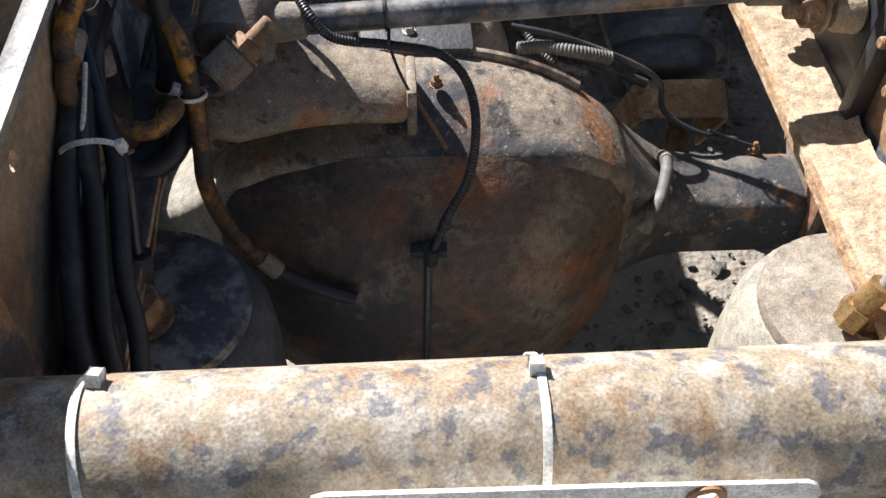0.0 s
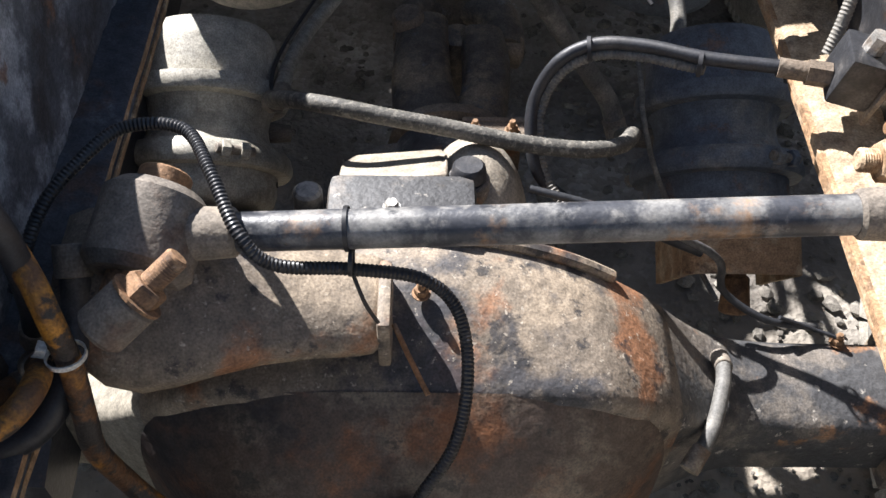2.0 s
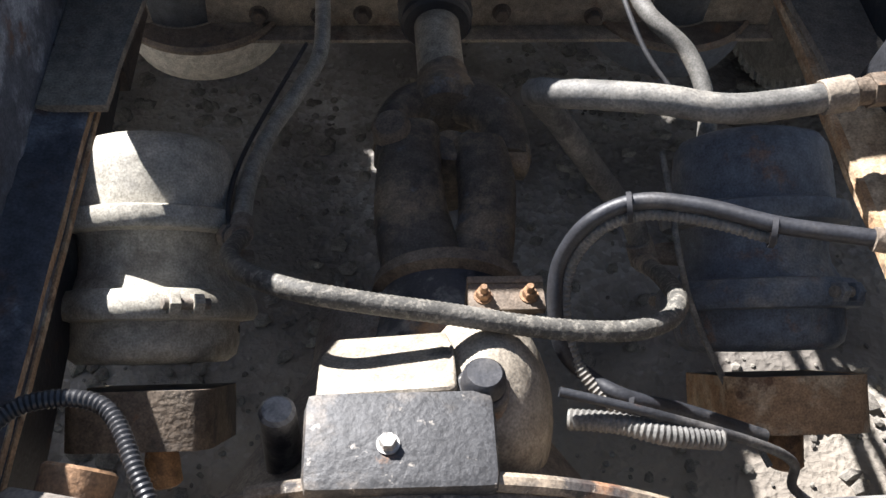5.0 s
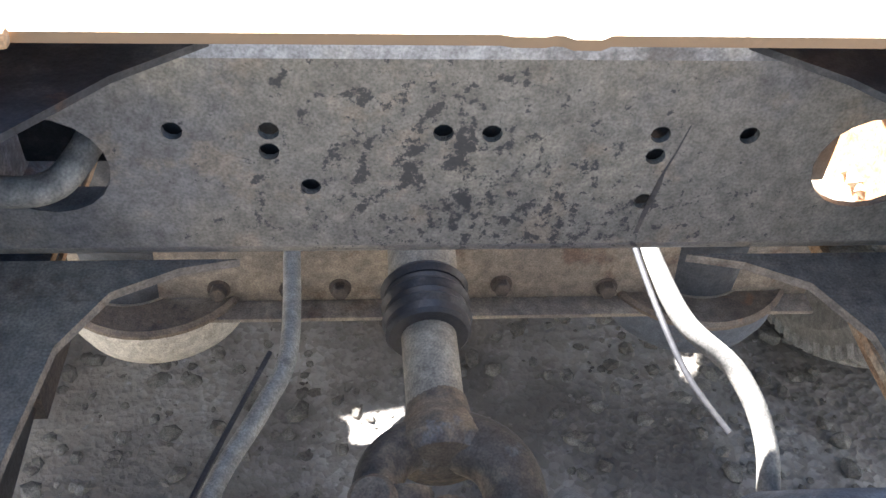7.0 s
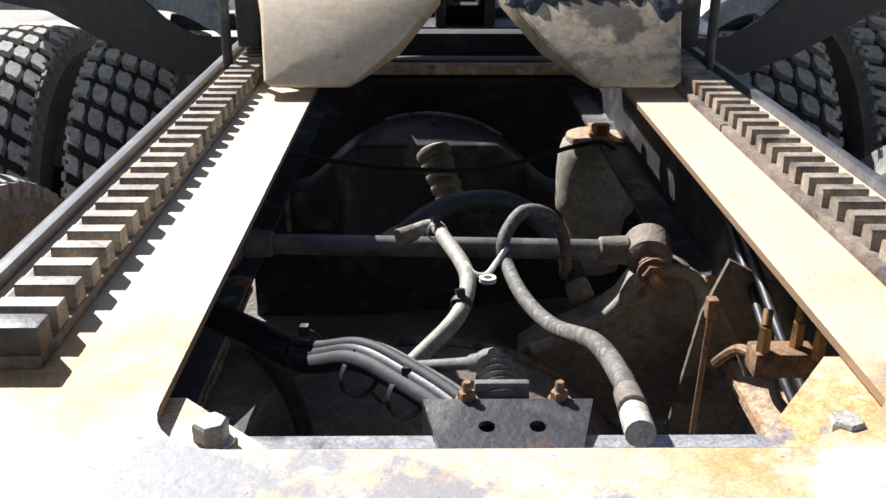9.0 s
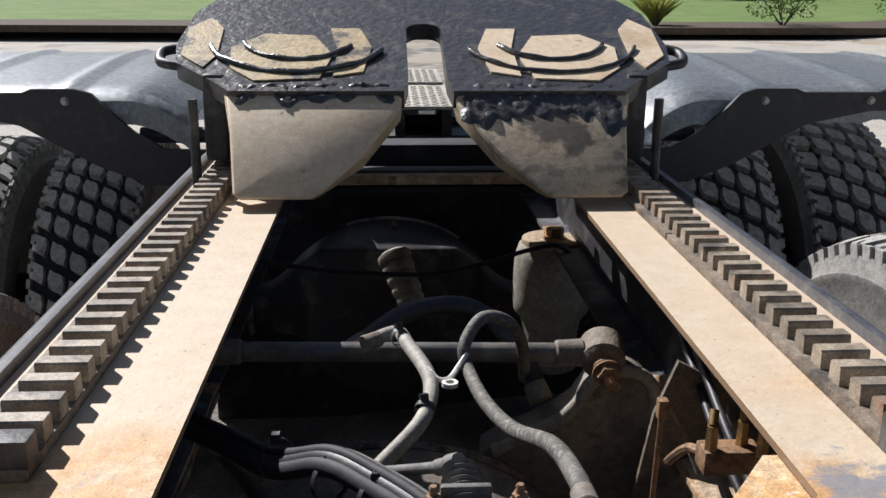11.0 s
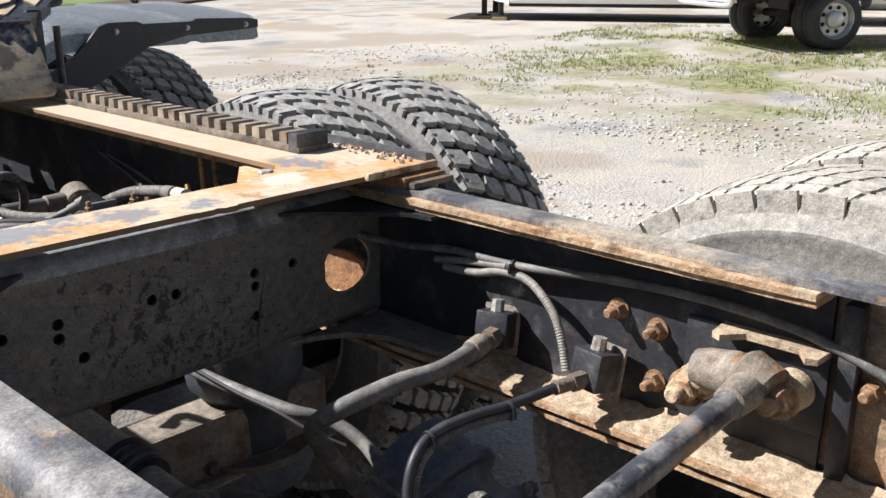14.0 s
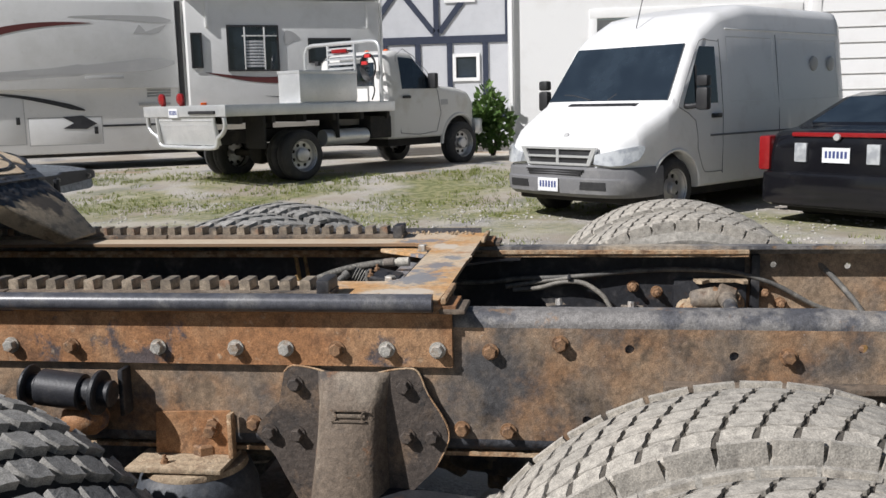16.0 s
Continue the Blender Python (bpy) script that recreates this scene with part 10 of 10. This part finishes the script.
    g = part("grille", bm, M_galv, t, "bright grille surround with dark slots")
    bm = bmesh.new()
    box(bm, -0.035, 0.05, -0.5, 0.5, 0.655, 0.83, 0.01)
    part("grille_mesh", bm, M_darktrim, g, "dark grille mesh")
    for k in range(3):
        bm = bmesh.new()
        box(bm, -0.126, -0.09, -0.42 + 0.02 * k, 0.42 - 0.02 * k, 0.592 - k * 0.026, 0.606 - k * 0.026, 0.003)
        part("bumper_slot", bm, M_darktrim, bump, "dark slot")
    bm = bmesh.new()
    lathe(bm, [(0.035, 0), (0.03, 0.012), (0.004, 0.014)], Matrix.Translation((0.10, 0, 0.965)) @ Matrix.Rotation(math.radians(-60), 4, "Y"), 16)
    part("badge", bm, M_greydecal, t, "plain round badge")
    number_plate(t, Matrix.Translation((-0.150, 0.06, 0.43)) @ Matrix.Rotation(-math.pi / 2, 4, "Y") @ Matrix.Rotation(math.pi / 2, 4, "Z"))
    bm = bmesh.new()
    cyl(bm, (1.5, 0.1, 2.2), (1.62, 0.1, 2.55), 0.006, None, 6)
    part("aerial", bm, M_darktrim, t, "thin black aerial")
    bm = bmesh.new()
    sweep(bm, [(1.10 + 0.19 * 0.4 * math.sin(a), -0.42 + 0.19 * math.cos(a), 1.30 + 0.17 * math.sin(a)) for a in [2 * math.pi * k / 12 for k in range(13)]], 0.014, 6, steps=2)
    part("steering_wheel", bm, M_darktrim, t)


make_van()


# ---- black saloon ----
def make_sedan():
    t = placed("saloon_car", "black four-door saloon car with red tail lamps", "car", (8.0, -2.97, -0.06), radians(-45))
    sh = Shell([(0.0, 0.86), (0.03, 0.98), (0.12, 1.03), (0.58, 1.07), (1.30, 1.38), (1.6, 1.43), (2.5, 1.43), (2.9, 1.36), (3.6, 1.02), (4.5, 0.86), (4.75, 0.72), (4.8, 0.55)],
               [(0.0, 0.76), (0.08, 0.85), (0.3, 0.89), (4.4, 0.89), (4.7, 0.78), (4.8, 0.66)], [(0.0, 0.8), (0.6, 0.98), (3.4, 0.96), (4.8, 0.6)], 0.24, [(1.0, 0.33, 0.37), (3.85, 0.33, 0.37)], 0.42, 0.08)
    bm = bmesh.new()
    sh.build(bm)
    part("body", bm, M_carblack, t)
    bm = bmesh.new()
    box(bm, 0.25, 4.6, -0.72, 0.72, 0.16, 0.6, 0.03)
    part("underbody", bm, M_under, t)
    bm = bmesh.new()
    box(bm, -0.09, 0.32, -0.82, 0.82, 0.26, 0.62, 0.06)
    part("rear_bumper", bm, M_carblack, t)
    bm = bmesh.new()
    sh.lid(bm, [(0.66, -0.70), (0.66, 0.70), (1.28, 0.60), (1.28, -0.60)])
    part("rear_window", bm, M_pane, t, "sloping rear window")
    bm = bmesh.new()
    sh.lid(bm, [(2.95, -0.62), (2.95, 0.62), (3.55, 0.74), (3.55, -0.74)])
    part("windshield", bm, M_pane, t)
    for sgn in (-1, 1):
        bm = bmesh.new()
        sh.flank(bm, [(1.0, 1.01), (1.95, 1.0), (1.95, 1.32), (1.45, 1.32)], sgn, 0.006)
        part("side_window", bm, M_pane, t)
        bm = bmesh.new()
        sh.flank(bm, [(2.02, 1.0), (3.3, 0.99), (2.75, 1.32), (2.02, 1.33)], sgn, 0.006)
        part("side_window", bm, M_pane, t)
        bm = bmesh.new()
        a0, a1 = sgn * 0.76, sgn * 0.90
        box(bm, -0.035, 0.20, min(a0, a1), max(a0, a1), 0.62, 0.99, 0.03)
        part("tail_lamp", bm, M_redlens, t, "tall red tail lamp")
        bm = bmesh.new()
        box(bm, -0.025, 0.02, sgn * 0.40 - 0.07, sgn * 0.40 + 0.07, 0.72, 0.92, 0.01)
        part("reversing_lamp", bm, M_clearlens, t, "white reversing lamp")
        for x in (1.0, 3.85):
            car_wheel(t, x, sgn * 0.78, 0.33, 0.33, 0.22, sgn, hub=0.06)
        bm = bmesh.new()
        box(bm, 2.95, 3.1, sgn * 0.93 - 0.07, sgn * 0.93 + 0.07, 0.98, 1.12, 0.03)
        part("mirror", bm, M_carblack, t)
    bm = bmesh.new()
    box(bm, 0.0, 0.10, -0.52, 0.52, 0.985, 1.03, 0.012)
    part("brake_lamp", bm, M_redlens, t, "red lamp strip along the boot edge")
    bm = bmesh.new()
    lathe(bm, [(0.04, 0), (0.035, 0.02), (0.004, 0.022)], Matrix.Translation((0.0, 0.0, 0.985)) @ Matrix.Rotation(-math.pi / 2, 4, "Y"), 16)
    part("badge", bm, M_galv, t, "plain bright badge")
    number_plate(t, Matrix.Translation((-0.012, 0.0, 0.80)) @ Matrix.Rotation(-math.pi / 2, 4, "Y") @ Matrix.Rotation(math.pi / 2, 4, "Z"), 0.30, 0.15)
    bm = bmesh.new()
    box(bm, 0.01, 0.02, -0.78, -0.62, 0.66, 0.69, 0.0)
    box(bm, -0.02, 0.012, -0.78, -0.62, 0.66, 0.69, 0.002)
    part("badge_bar", bm, M_galv, t, "plain bright bar badge")
    bm = bmesh.new()
    box(bm, 1.3, 1.45, -0.55, 0.05, 1.44, 1.46, 0.006)
    cyl(bm, (1.38, -0.25, 1.38), (1.38, -0.25, 1.45), 0.02)
    part("roof_bar", bm, M_darktrim, t, "short black roof bar")


make_sedan()

# ---- white garage ----
def make_garage():
    t = thing("garage", "white painted garage with ribbed siding and a panelled door", "garage", "", "", (0, 0, 0))
    bm = bmesh.new()
    sheet(bm, [(-14.0, 0.1), (1.07, 0.1), (1.07, 4.4), (-14.0, 4.4)], [[(-4.6, 0.12), (-0.75, 0.12), (-0.75, 2.95), (-4.6, 2.95)]], 0.2, Matrix.Translation((17.8, 0, 0)) @ YZ)
    wall = part("wall", bm, M_siding, t)
    bm = bmesh.new()
    box(bm, 18.0, 25.0, 0.87, 1.07, 0.1, 4.4, 0.01)
    part("wall", bm, M_siding, t)
    bm = bmesh.new()
    box(bm, 18.0, 25.0, -14.0, -13.8, 0.1, 4.4, 0.01)
    part("wall", bm, M_siding, t)
    bm = bmesh.new()
    slab(bm, [(17.3, -14.4, 4.35), (17.3, 1.45, 4.35), (21.5, 1.45, 5.9), (21.5, -14.4, 5.9)], 0.12)
    slab(bm, [(21.5, -14.4, 5.9), (21.5, 1.45, 5.9), (25.5, 1.45, 4.35), (25.5, -14.4, 4.35)], 0.12)
    part("roof", bm, M_roof, t, "grey shingle roof")
    bm = bmesh.new()
    box(bm, 17.77, 17.80, -4.75, -0.6, 2.95, 3.13, 0.006)
    part("door_head_trim", bm, M_siding, t)
    for y in (-0.68, -4.68):
        bm = bmesh.new()
        box(bm, 17.77, 17.80, y - 0.07, y + 0.07, 0.15, 2.95, 0.006)
        part("door_jamb_trim", bm, M_siding, t)
    door = new("garage_door")
    door.parent = t
    door["label"] = "tan panelled garage door"
    for k in range(5):
        bm = bmesh.new()
        box(bm, 17.90, 17.95, -4.6, -0.75, 0.16 + k * 0.555, 0.705 + k * 0.555, 0.012)
        part("door_panel", bm, M_stucco, door)
    k = 0
    z = 0.2
    while z < 4.35:                                     # lapped boards on the further stretch
        bm = bmesh.new()
        slab(bm, [(17.765, -13.9, z), (17.765, -5.1, z), (17.79, -5.1, z + 0.30), (17.79, -13.9, z + 0.30)], 0.012)
        part("siding_board", bm, M_siding, t)
        z += 0.302
    bm = bmesh.new()
    box(bm, 17.74, 17.80, -5.1, -4.9, 0.15, 4.35, 0.01)
    part("corner_board", bm, M_siding, t)
    bm = bmesh.new()
    sweep(bm, [(17.72, 0.98, 4.3), (17.72, 0.98, 3.0), (17.72, 0.98, 1.5), (17.72, 0.98, 0.25)], 0.04, 8)
    part("downpipe", bm, M_siding, t)


make_garage()


# ---- half-timbered house ----
def make_house():
    t = thing("house", "pale half-timbered house with dark blue beams", "house", "", "", (0, 0, 0))
    wins = [(2.3, 3.0, 1.9, 2.6), (5.0, 6.0, 1.7, 2.7), (2.4, 3.2, 4.0, 5.0), (6.2, 7.2, 4.0, 5.0)]
    bm = bmesh.new()
    sheet(bm, [(1.4, 0.1), (11.0, 0.1), (11.0, 6.2), (1.4, 6.2)], [[(a, c), (b, c), (b, d), (a, d)] for a, b, c, d in wins], 0.25, Matrix.Translation((24, 0, 0)) @ YZ)
    part("wall", bm, M_stucco, t)
    for y0 in (1.4, 10.75):
        bm = bmesh.new()
        box(bm, 24.25, 32, y0, y0 + 0.25, 0.1, 6.2, 0.01)
        part("wall", bm, M_stucco, t)
    bm = bmesh.new()
    slab(bm, [(23.4, 0.9, 6.1), (23.4, 11.5, 6.1), (28, 11.5, 8.6), (28, 0.9, 8.6)], 0.15)
    slab(bm, [(28, 0.9, 8.6), (28, 11.5, 8.6), (32.6, 11.5, 6.1), (32.6, 0.9, 6.1)], 0.15)
    part("roof", bm, M_roof, t, "grey shingle roof")

    def beam(y0, z0, y1, z1, w=0.15):
        bm = bmesh.new()
        d = Vector((y1 - y0, z1 - z0)).normalized() * (w / 2)
        n = (-d.y, d.x)
        sheet(bm, [(y0 - n[0], z0 - n[1]), (y1 - n[0], z1 - n[1]), (y1 + n[0], z1 + n[1]), (y0 + n[0], z0 + n[1])], [], 0.04, Matrix.Translation((23.96, 0, 0)) @ YZ)
        part("timber_beam", bm, M_beam, t, "dark blue timber beam")

    beam(1.4, 3.0, 11.0, 3.0, 0.2)
    beam(1.4, 0.9, 11.0, 0.9, 0.2)
    for y in (2.12, 3.10, 3.98, 4.9, 6.1, 7.3, 8.6):
        beam(y, 1.0, y, 2.9)
    for y in (1.5, 3.45, 5.5, 7.5, 9.5):
        beam(y, 3.1, y, 6.1)
    for y in (3.45, 5.5, 7.5):
        beam(y - 0.08, 3.2, y - 1.5, 5.0)
        beam(y + 0.08, 3.2, y + 1.5, 5.0)
    for a, b, c, d in wins:
        bm = bmesh.new()
        w = 0.07
        sheet(bm, [(a - 0.02, c - 0.02), (b + 0.02, c - 0.02), (b + 0.02, d + 0.02), (a - 0.02, d + 0.02)], [[(a + w, c + w), (b - w, c + w), (b - w, d - w), (a + w, d - w)]], 0.08, Matrix.Translation((23.95, 0, 0)) @ YZ)
        f = part("window", bm, M_siding, t, "white-framed window")
        bm = bmesh.new()
        box(bm, 23.99, 24.0, a + w, b - w, c + w, d - w)
        part("pane", bm, M_pane, f)


make_house()


# ---- planting bed, lawn, trees ----
def flat_patch(name, label, category, pts, z, material, kind="structure"):
    bm = bmesh.new()
    vs = [bm.verts.new((x, y, z)) for x, y in pts]
    bm.faces.new(vs)
    ext = bmesh.ops.extrude_face_region(bm, geom=bm.faces[:])
    bmesh.ops.translate(bm, verts=[g for g in ext["geom"] if isinstance(g, bmesh.types.BMVert)], vec=(0, 0, -0.15))
    ob = part(name, bm, material, None, "", 0)
    return tagged(ob, label, category, "", kind)


def make_grass():
    """Short tufts among the gravel, thick near the parked vehicles."""
    rng = random.Random(31)
    verts, faces = [], []
    while len(faces) < 26000:
        x, y = rng.uniform(4.0, 15.5), rng.uniform(-6, 8.5)
        d = (x - 4.0) / 9.0 if x < 13 else (15.5 - x) / 2.5
        v = noise.noise(Vector((x * 0.55, y * 0.55, 3.0))) + 0.6 * noise.noise(Vector((x * 1.9, y * 1.9, 9.0)))
        if v + d * 0.9 < rng.uniform(0.45, 1.1):
            continue
        for k in range(5):
            px_, py_ = x + rng.gauss(0, 0.03), y + rng.gauss(0, 0.03)
            a, s = rng.uniform(0, 6.283), rng.uniform(0.02, 0.055)
            z = ground_height(px_, py_)
            w = s * 0.16
            i = len(verts)
            verts += [(px_ - w * math.cos(a), py_ - w * math.sin(a), z - 0.003), (px_ + w * math.cos(a), py_ + w * math.sin(a), z - 0.003), (px_ + rng.gauss(0, 0.5) * s, py_ + rng.gauss(0, 0.5) * s, z + s)]
            faces.append((i, i + 1, i + 2))
    me = bpy.data.meshes.new("grass")
    me.from_pydata(verts, [], faces)
    me.materials.append(leaf_mat("yard_grass", (0.12, 0.16, 0.03), (0.30, 0.32, 0.09)))
    tagged(new("grass", me), "short patchy grass growing through the gravel", "grass", "", "stuff")


make_grass()
M_lawn = mat("mown_lawn", (0.10, 0.17, 0.035), 0.95, 0, [((0.16, 0.23, 0.06), 1.2, 0.42, 0.65, 0.8, 6), ((0.20, 0.22, 0.08), 0.35, 0.5, 0.7, 0.6, 5), ((0.06, 0.10, 0.02), 18, 0.5, 0.65, 0.7, 5)], 0.8, 40)
flat_patch("lawn", "bright green mown lawn beyond the gravel", "lawn", [(-60, 22.5), (5, 21.5), (12, 22), (18.0, 26.8), (24.6, 21.4), (60, 30), (90, 90), (-60, 110)], 0.245, M_lawn)
flat_patch("planting_bed", "dark soil planting bed along the lawn", "flower bed", [(-20, 20.6), (4, 20.1), (11, 20.2), (18.4, 25.2), (23.2, 20.4), (25.4, 21.6), (18.1, 28.0), (11.5, 22.9), (4, 22.3), (-20, 23)], 0.262, M_soil)
flat_patch("driveway", "pale grey concrete drive beside the lawn", "driveway", [(25.6, 21.4), (29.0, 20.0), (48, 38), (38, 41)], 0.27, M_concrete)


def make_shrub(x, y, r, hgt, material, label, seed, count=900, size=0.07, stems=5, kind="round"):
    ob = thing("shrub", label, "shrub", "shrubs in the bed", "", (x, y, 0.25))
    rng = random.Random(seed)
    bm = bmesh.new()
    for k in range(stems):
        a = 2 * math.pi * k / stems + rng.uniform(-0.4, 0.4)
        tip = (r * 0.6 * math.cos(a), r * 0.6 * math.sin(a), hgt * rng.uniform(0.55, 0.8))
        cyl(bm, (0.03 * math.cos(a), 0.03 * math.sin(a), 0), tip, 0.022, 0.008, 7)
    part("stem", bm, M_bark, ob)
    if kind == "spiky":
        def place(rg):
            a = rg.uniform(0, 2 * math.pi)
            lean = rg.uniform(0.05, 0.9)
            return Vector((0, 0, 0.02)), (math.cos(a) * lean, math.sin(a) * lean, 0.9)
        verts, faces = [], []
        for k in range(120):
            p, d = place(rng)
            d = Vector(d).normalized()
            side = d.cross(Vector((0, 0, 1))).normalized() * 0.022
            ln = hgt * rng.uniform(0.8, 1.15)
            mid = p + d * ln * 0.6
            tip = p + d * ln + Vector((d.x, d.y, -0.6)) * ln * 0.12
            i = len(verts)
            verts += [tuple(p - side), tuple(p + side), tuple(mid + side), tuple(tip), tuple(mid - side)]
            faces.append((i, i + 1, i + 2, i + 3, i + 4))
        me = bpy.data.meshes.new("foliage")
        me.from_pydata(verts, [], faces)
        me.materials.append(material)
        b = new("foliage", me)
        b.parent = ob
    else:
        leaves("foliage", count, lump(0, 0, hgt * 0.55, r, r, hgt * 0.5, 10, seed), size, material, ob, "", seed)
    return ob


SHRUBS = [
    (22.4, 30.0, 0.75, 1.75, M_leaf, "dark green upright clipped shrub in the bed", 1500, 0.09, ""),
    (20.3, 26.6, 0.8, 0.9, M_leafyellow, "spiky pale green strap-leaved clump", 0, 0, "spiky"),
    (20.6, 23.6, 1.15, 1.1, M_leaf, "broad rounded dark green shrub", 2200, 0.08, ""),
    (24.0, 24.2, 0.95, 1.75, M_leaf, "round dark green shrub on a short stem", 2000, 0.09, ""),
    (24.2, 22.6, 0.95, 1.8, M_leafyellow, "loose yellow-green shrub with thin stems", 900, 0.10, ""),
    (19.0, 26.0, 0.6, 0.7, M_leaf, "low green shrub at the bed edge", 900, 0.07, ""),
    (15.0, 24.6, 0.9, 1.0, M_petal, "pink flowering bush in the bed", 1500, 0.06, ""),
    (12.4, 22.2, 0.8, 0.9, M_leaf, "low green shrub at the bed edge", 1100, 0.07, ""),
    (9.0, 21.3, 0.9, 1.1, M_leaf, "broad rounded dark green shrub", 1400, 0.08, ""),
    (6.0, 21.2, 0.7, 0.8, M_leafyellow, "spiky pale green strap-leaved clump", 0, 0, "spiky"),
]
for k, (x, y, r, hgt, m, lab, cnt, size, kind) in enumerate(SHRUBS):
    make_shrub(x, y, r, hgt, m, lab, 40 + k, cnt or 900, size or 0.07, 5, kind)
make_shrub(17.1, 1.35, 0.40, 1.45, M_leaf, "leafy laurel shrub beside the white garage", 77, 900, 0.17)


def make_fir(x, y, hgt, seed):
    ob = thing("fir_tree", "tall dense dark fir tree at the lawn's far edge", "tree", "trees behind the lawn", "", (x, y, 0.2))
    rng = random.Random(seed)
    bm = bmesh.new()
    cyl(bm, (0, 0, 0), (rng.uniform(-0.2, 0.2), rng.uniform(-0.2, 0.2), hgt * 0.97), 0.34, 0.03, 9)
    part("trunk", bm, M_bark, ob)
    verts, faces = [], []
    bm = bmesh.new()
    for k in range(46):
        z = hgt * (0.03 + 0.93 * (k / 46) ** 0.95)
        reach = (hgt * 0.27 + 0.6) * (1 - z / hgt) ** 0.75 * rng.uniform(0.75, 1.15) + 0.25
        a = k * 2.4 + rng.uniform(-0.3, 0.3)
        tip = Vector((math.cos(a) * reach, math.sin(a) * reach, z - reach * 0.18))
        base = Vector((0, 0, z))
        cyl(bm, base, tip, 0.05, 0.012, 5)
        for j in range(70):
            u = rng.uniform(0.12, 1.0)
            p = base.lerp(tip, u) + Vector((rng.gauss(0, 0.38), rng.gauss(0, 0.38), rng.gauss(-0.15, 0.30))) * (0.5 + reach * 0.3)
            p.z = max(p.z, 0.05)
            d = (tip - base).normalized() + Vector((rng.uniform(-0.9, 0.9), rng.uniform(-0.9, 0.9), rng.uniform(-0.9, 0.3)))
            d.normalize()
            s = rng.uniform(0.25, 0.55)
            side = d.cross(Vector((rng.uniform(-1, 1), rng.uniform(-1, 1), 1))).normalized() * s * 0.32
            i = len(verts)
            verts += [tuple(p), tuple(p + d * s * 0.5 + side), tuple(p + d * s), tuple(p + d * s * 0.5 - side)]
            faces.append((i, i + 1, i + 2, i + 3))
    part("bough", bm, M_bark, ob)
    me = bpy.data.meshes.new("crown")
    me.from_pydata(verts, [], faces)
    me.materials.append(M_leafdark)
    crown = new("crown", me)
    crown.parent = ob
    return ob


firs = [make_fir(0, 0, 13.0, 5), make_fir(0, 0, 16.0, 6), make_fir(0, 0, 10.5, 7)]
rng_t = random.Random(12)
spots = []
for k in range(34):                                     # a curved belt of trees round the lawn
    a = math.radians(-12 + 66 * k / 33)
    for row in range(2):
        d = 58 + row * 5 + rng_t.uniform(-2, 2)
        spots.append((math.sin(a) * d + rng_t.uniform(-0.8, 0.8), math.cos(a) * d))
for k, (x, y) in enumerate(spots):
    m = Matrix.Translation((x, y, 0.2)) @ Matrix.Rotation(rng_t.uniform(0, 6.28), 4, "Z") @ Matrix.Scale(rng_t.uniform(0.85, 1.15), 4)
    if k < 3:
        firs[k].matrix_basis = m
    else:
        copy_thing(firs[k % 3], m)
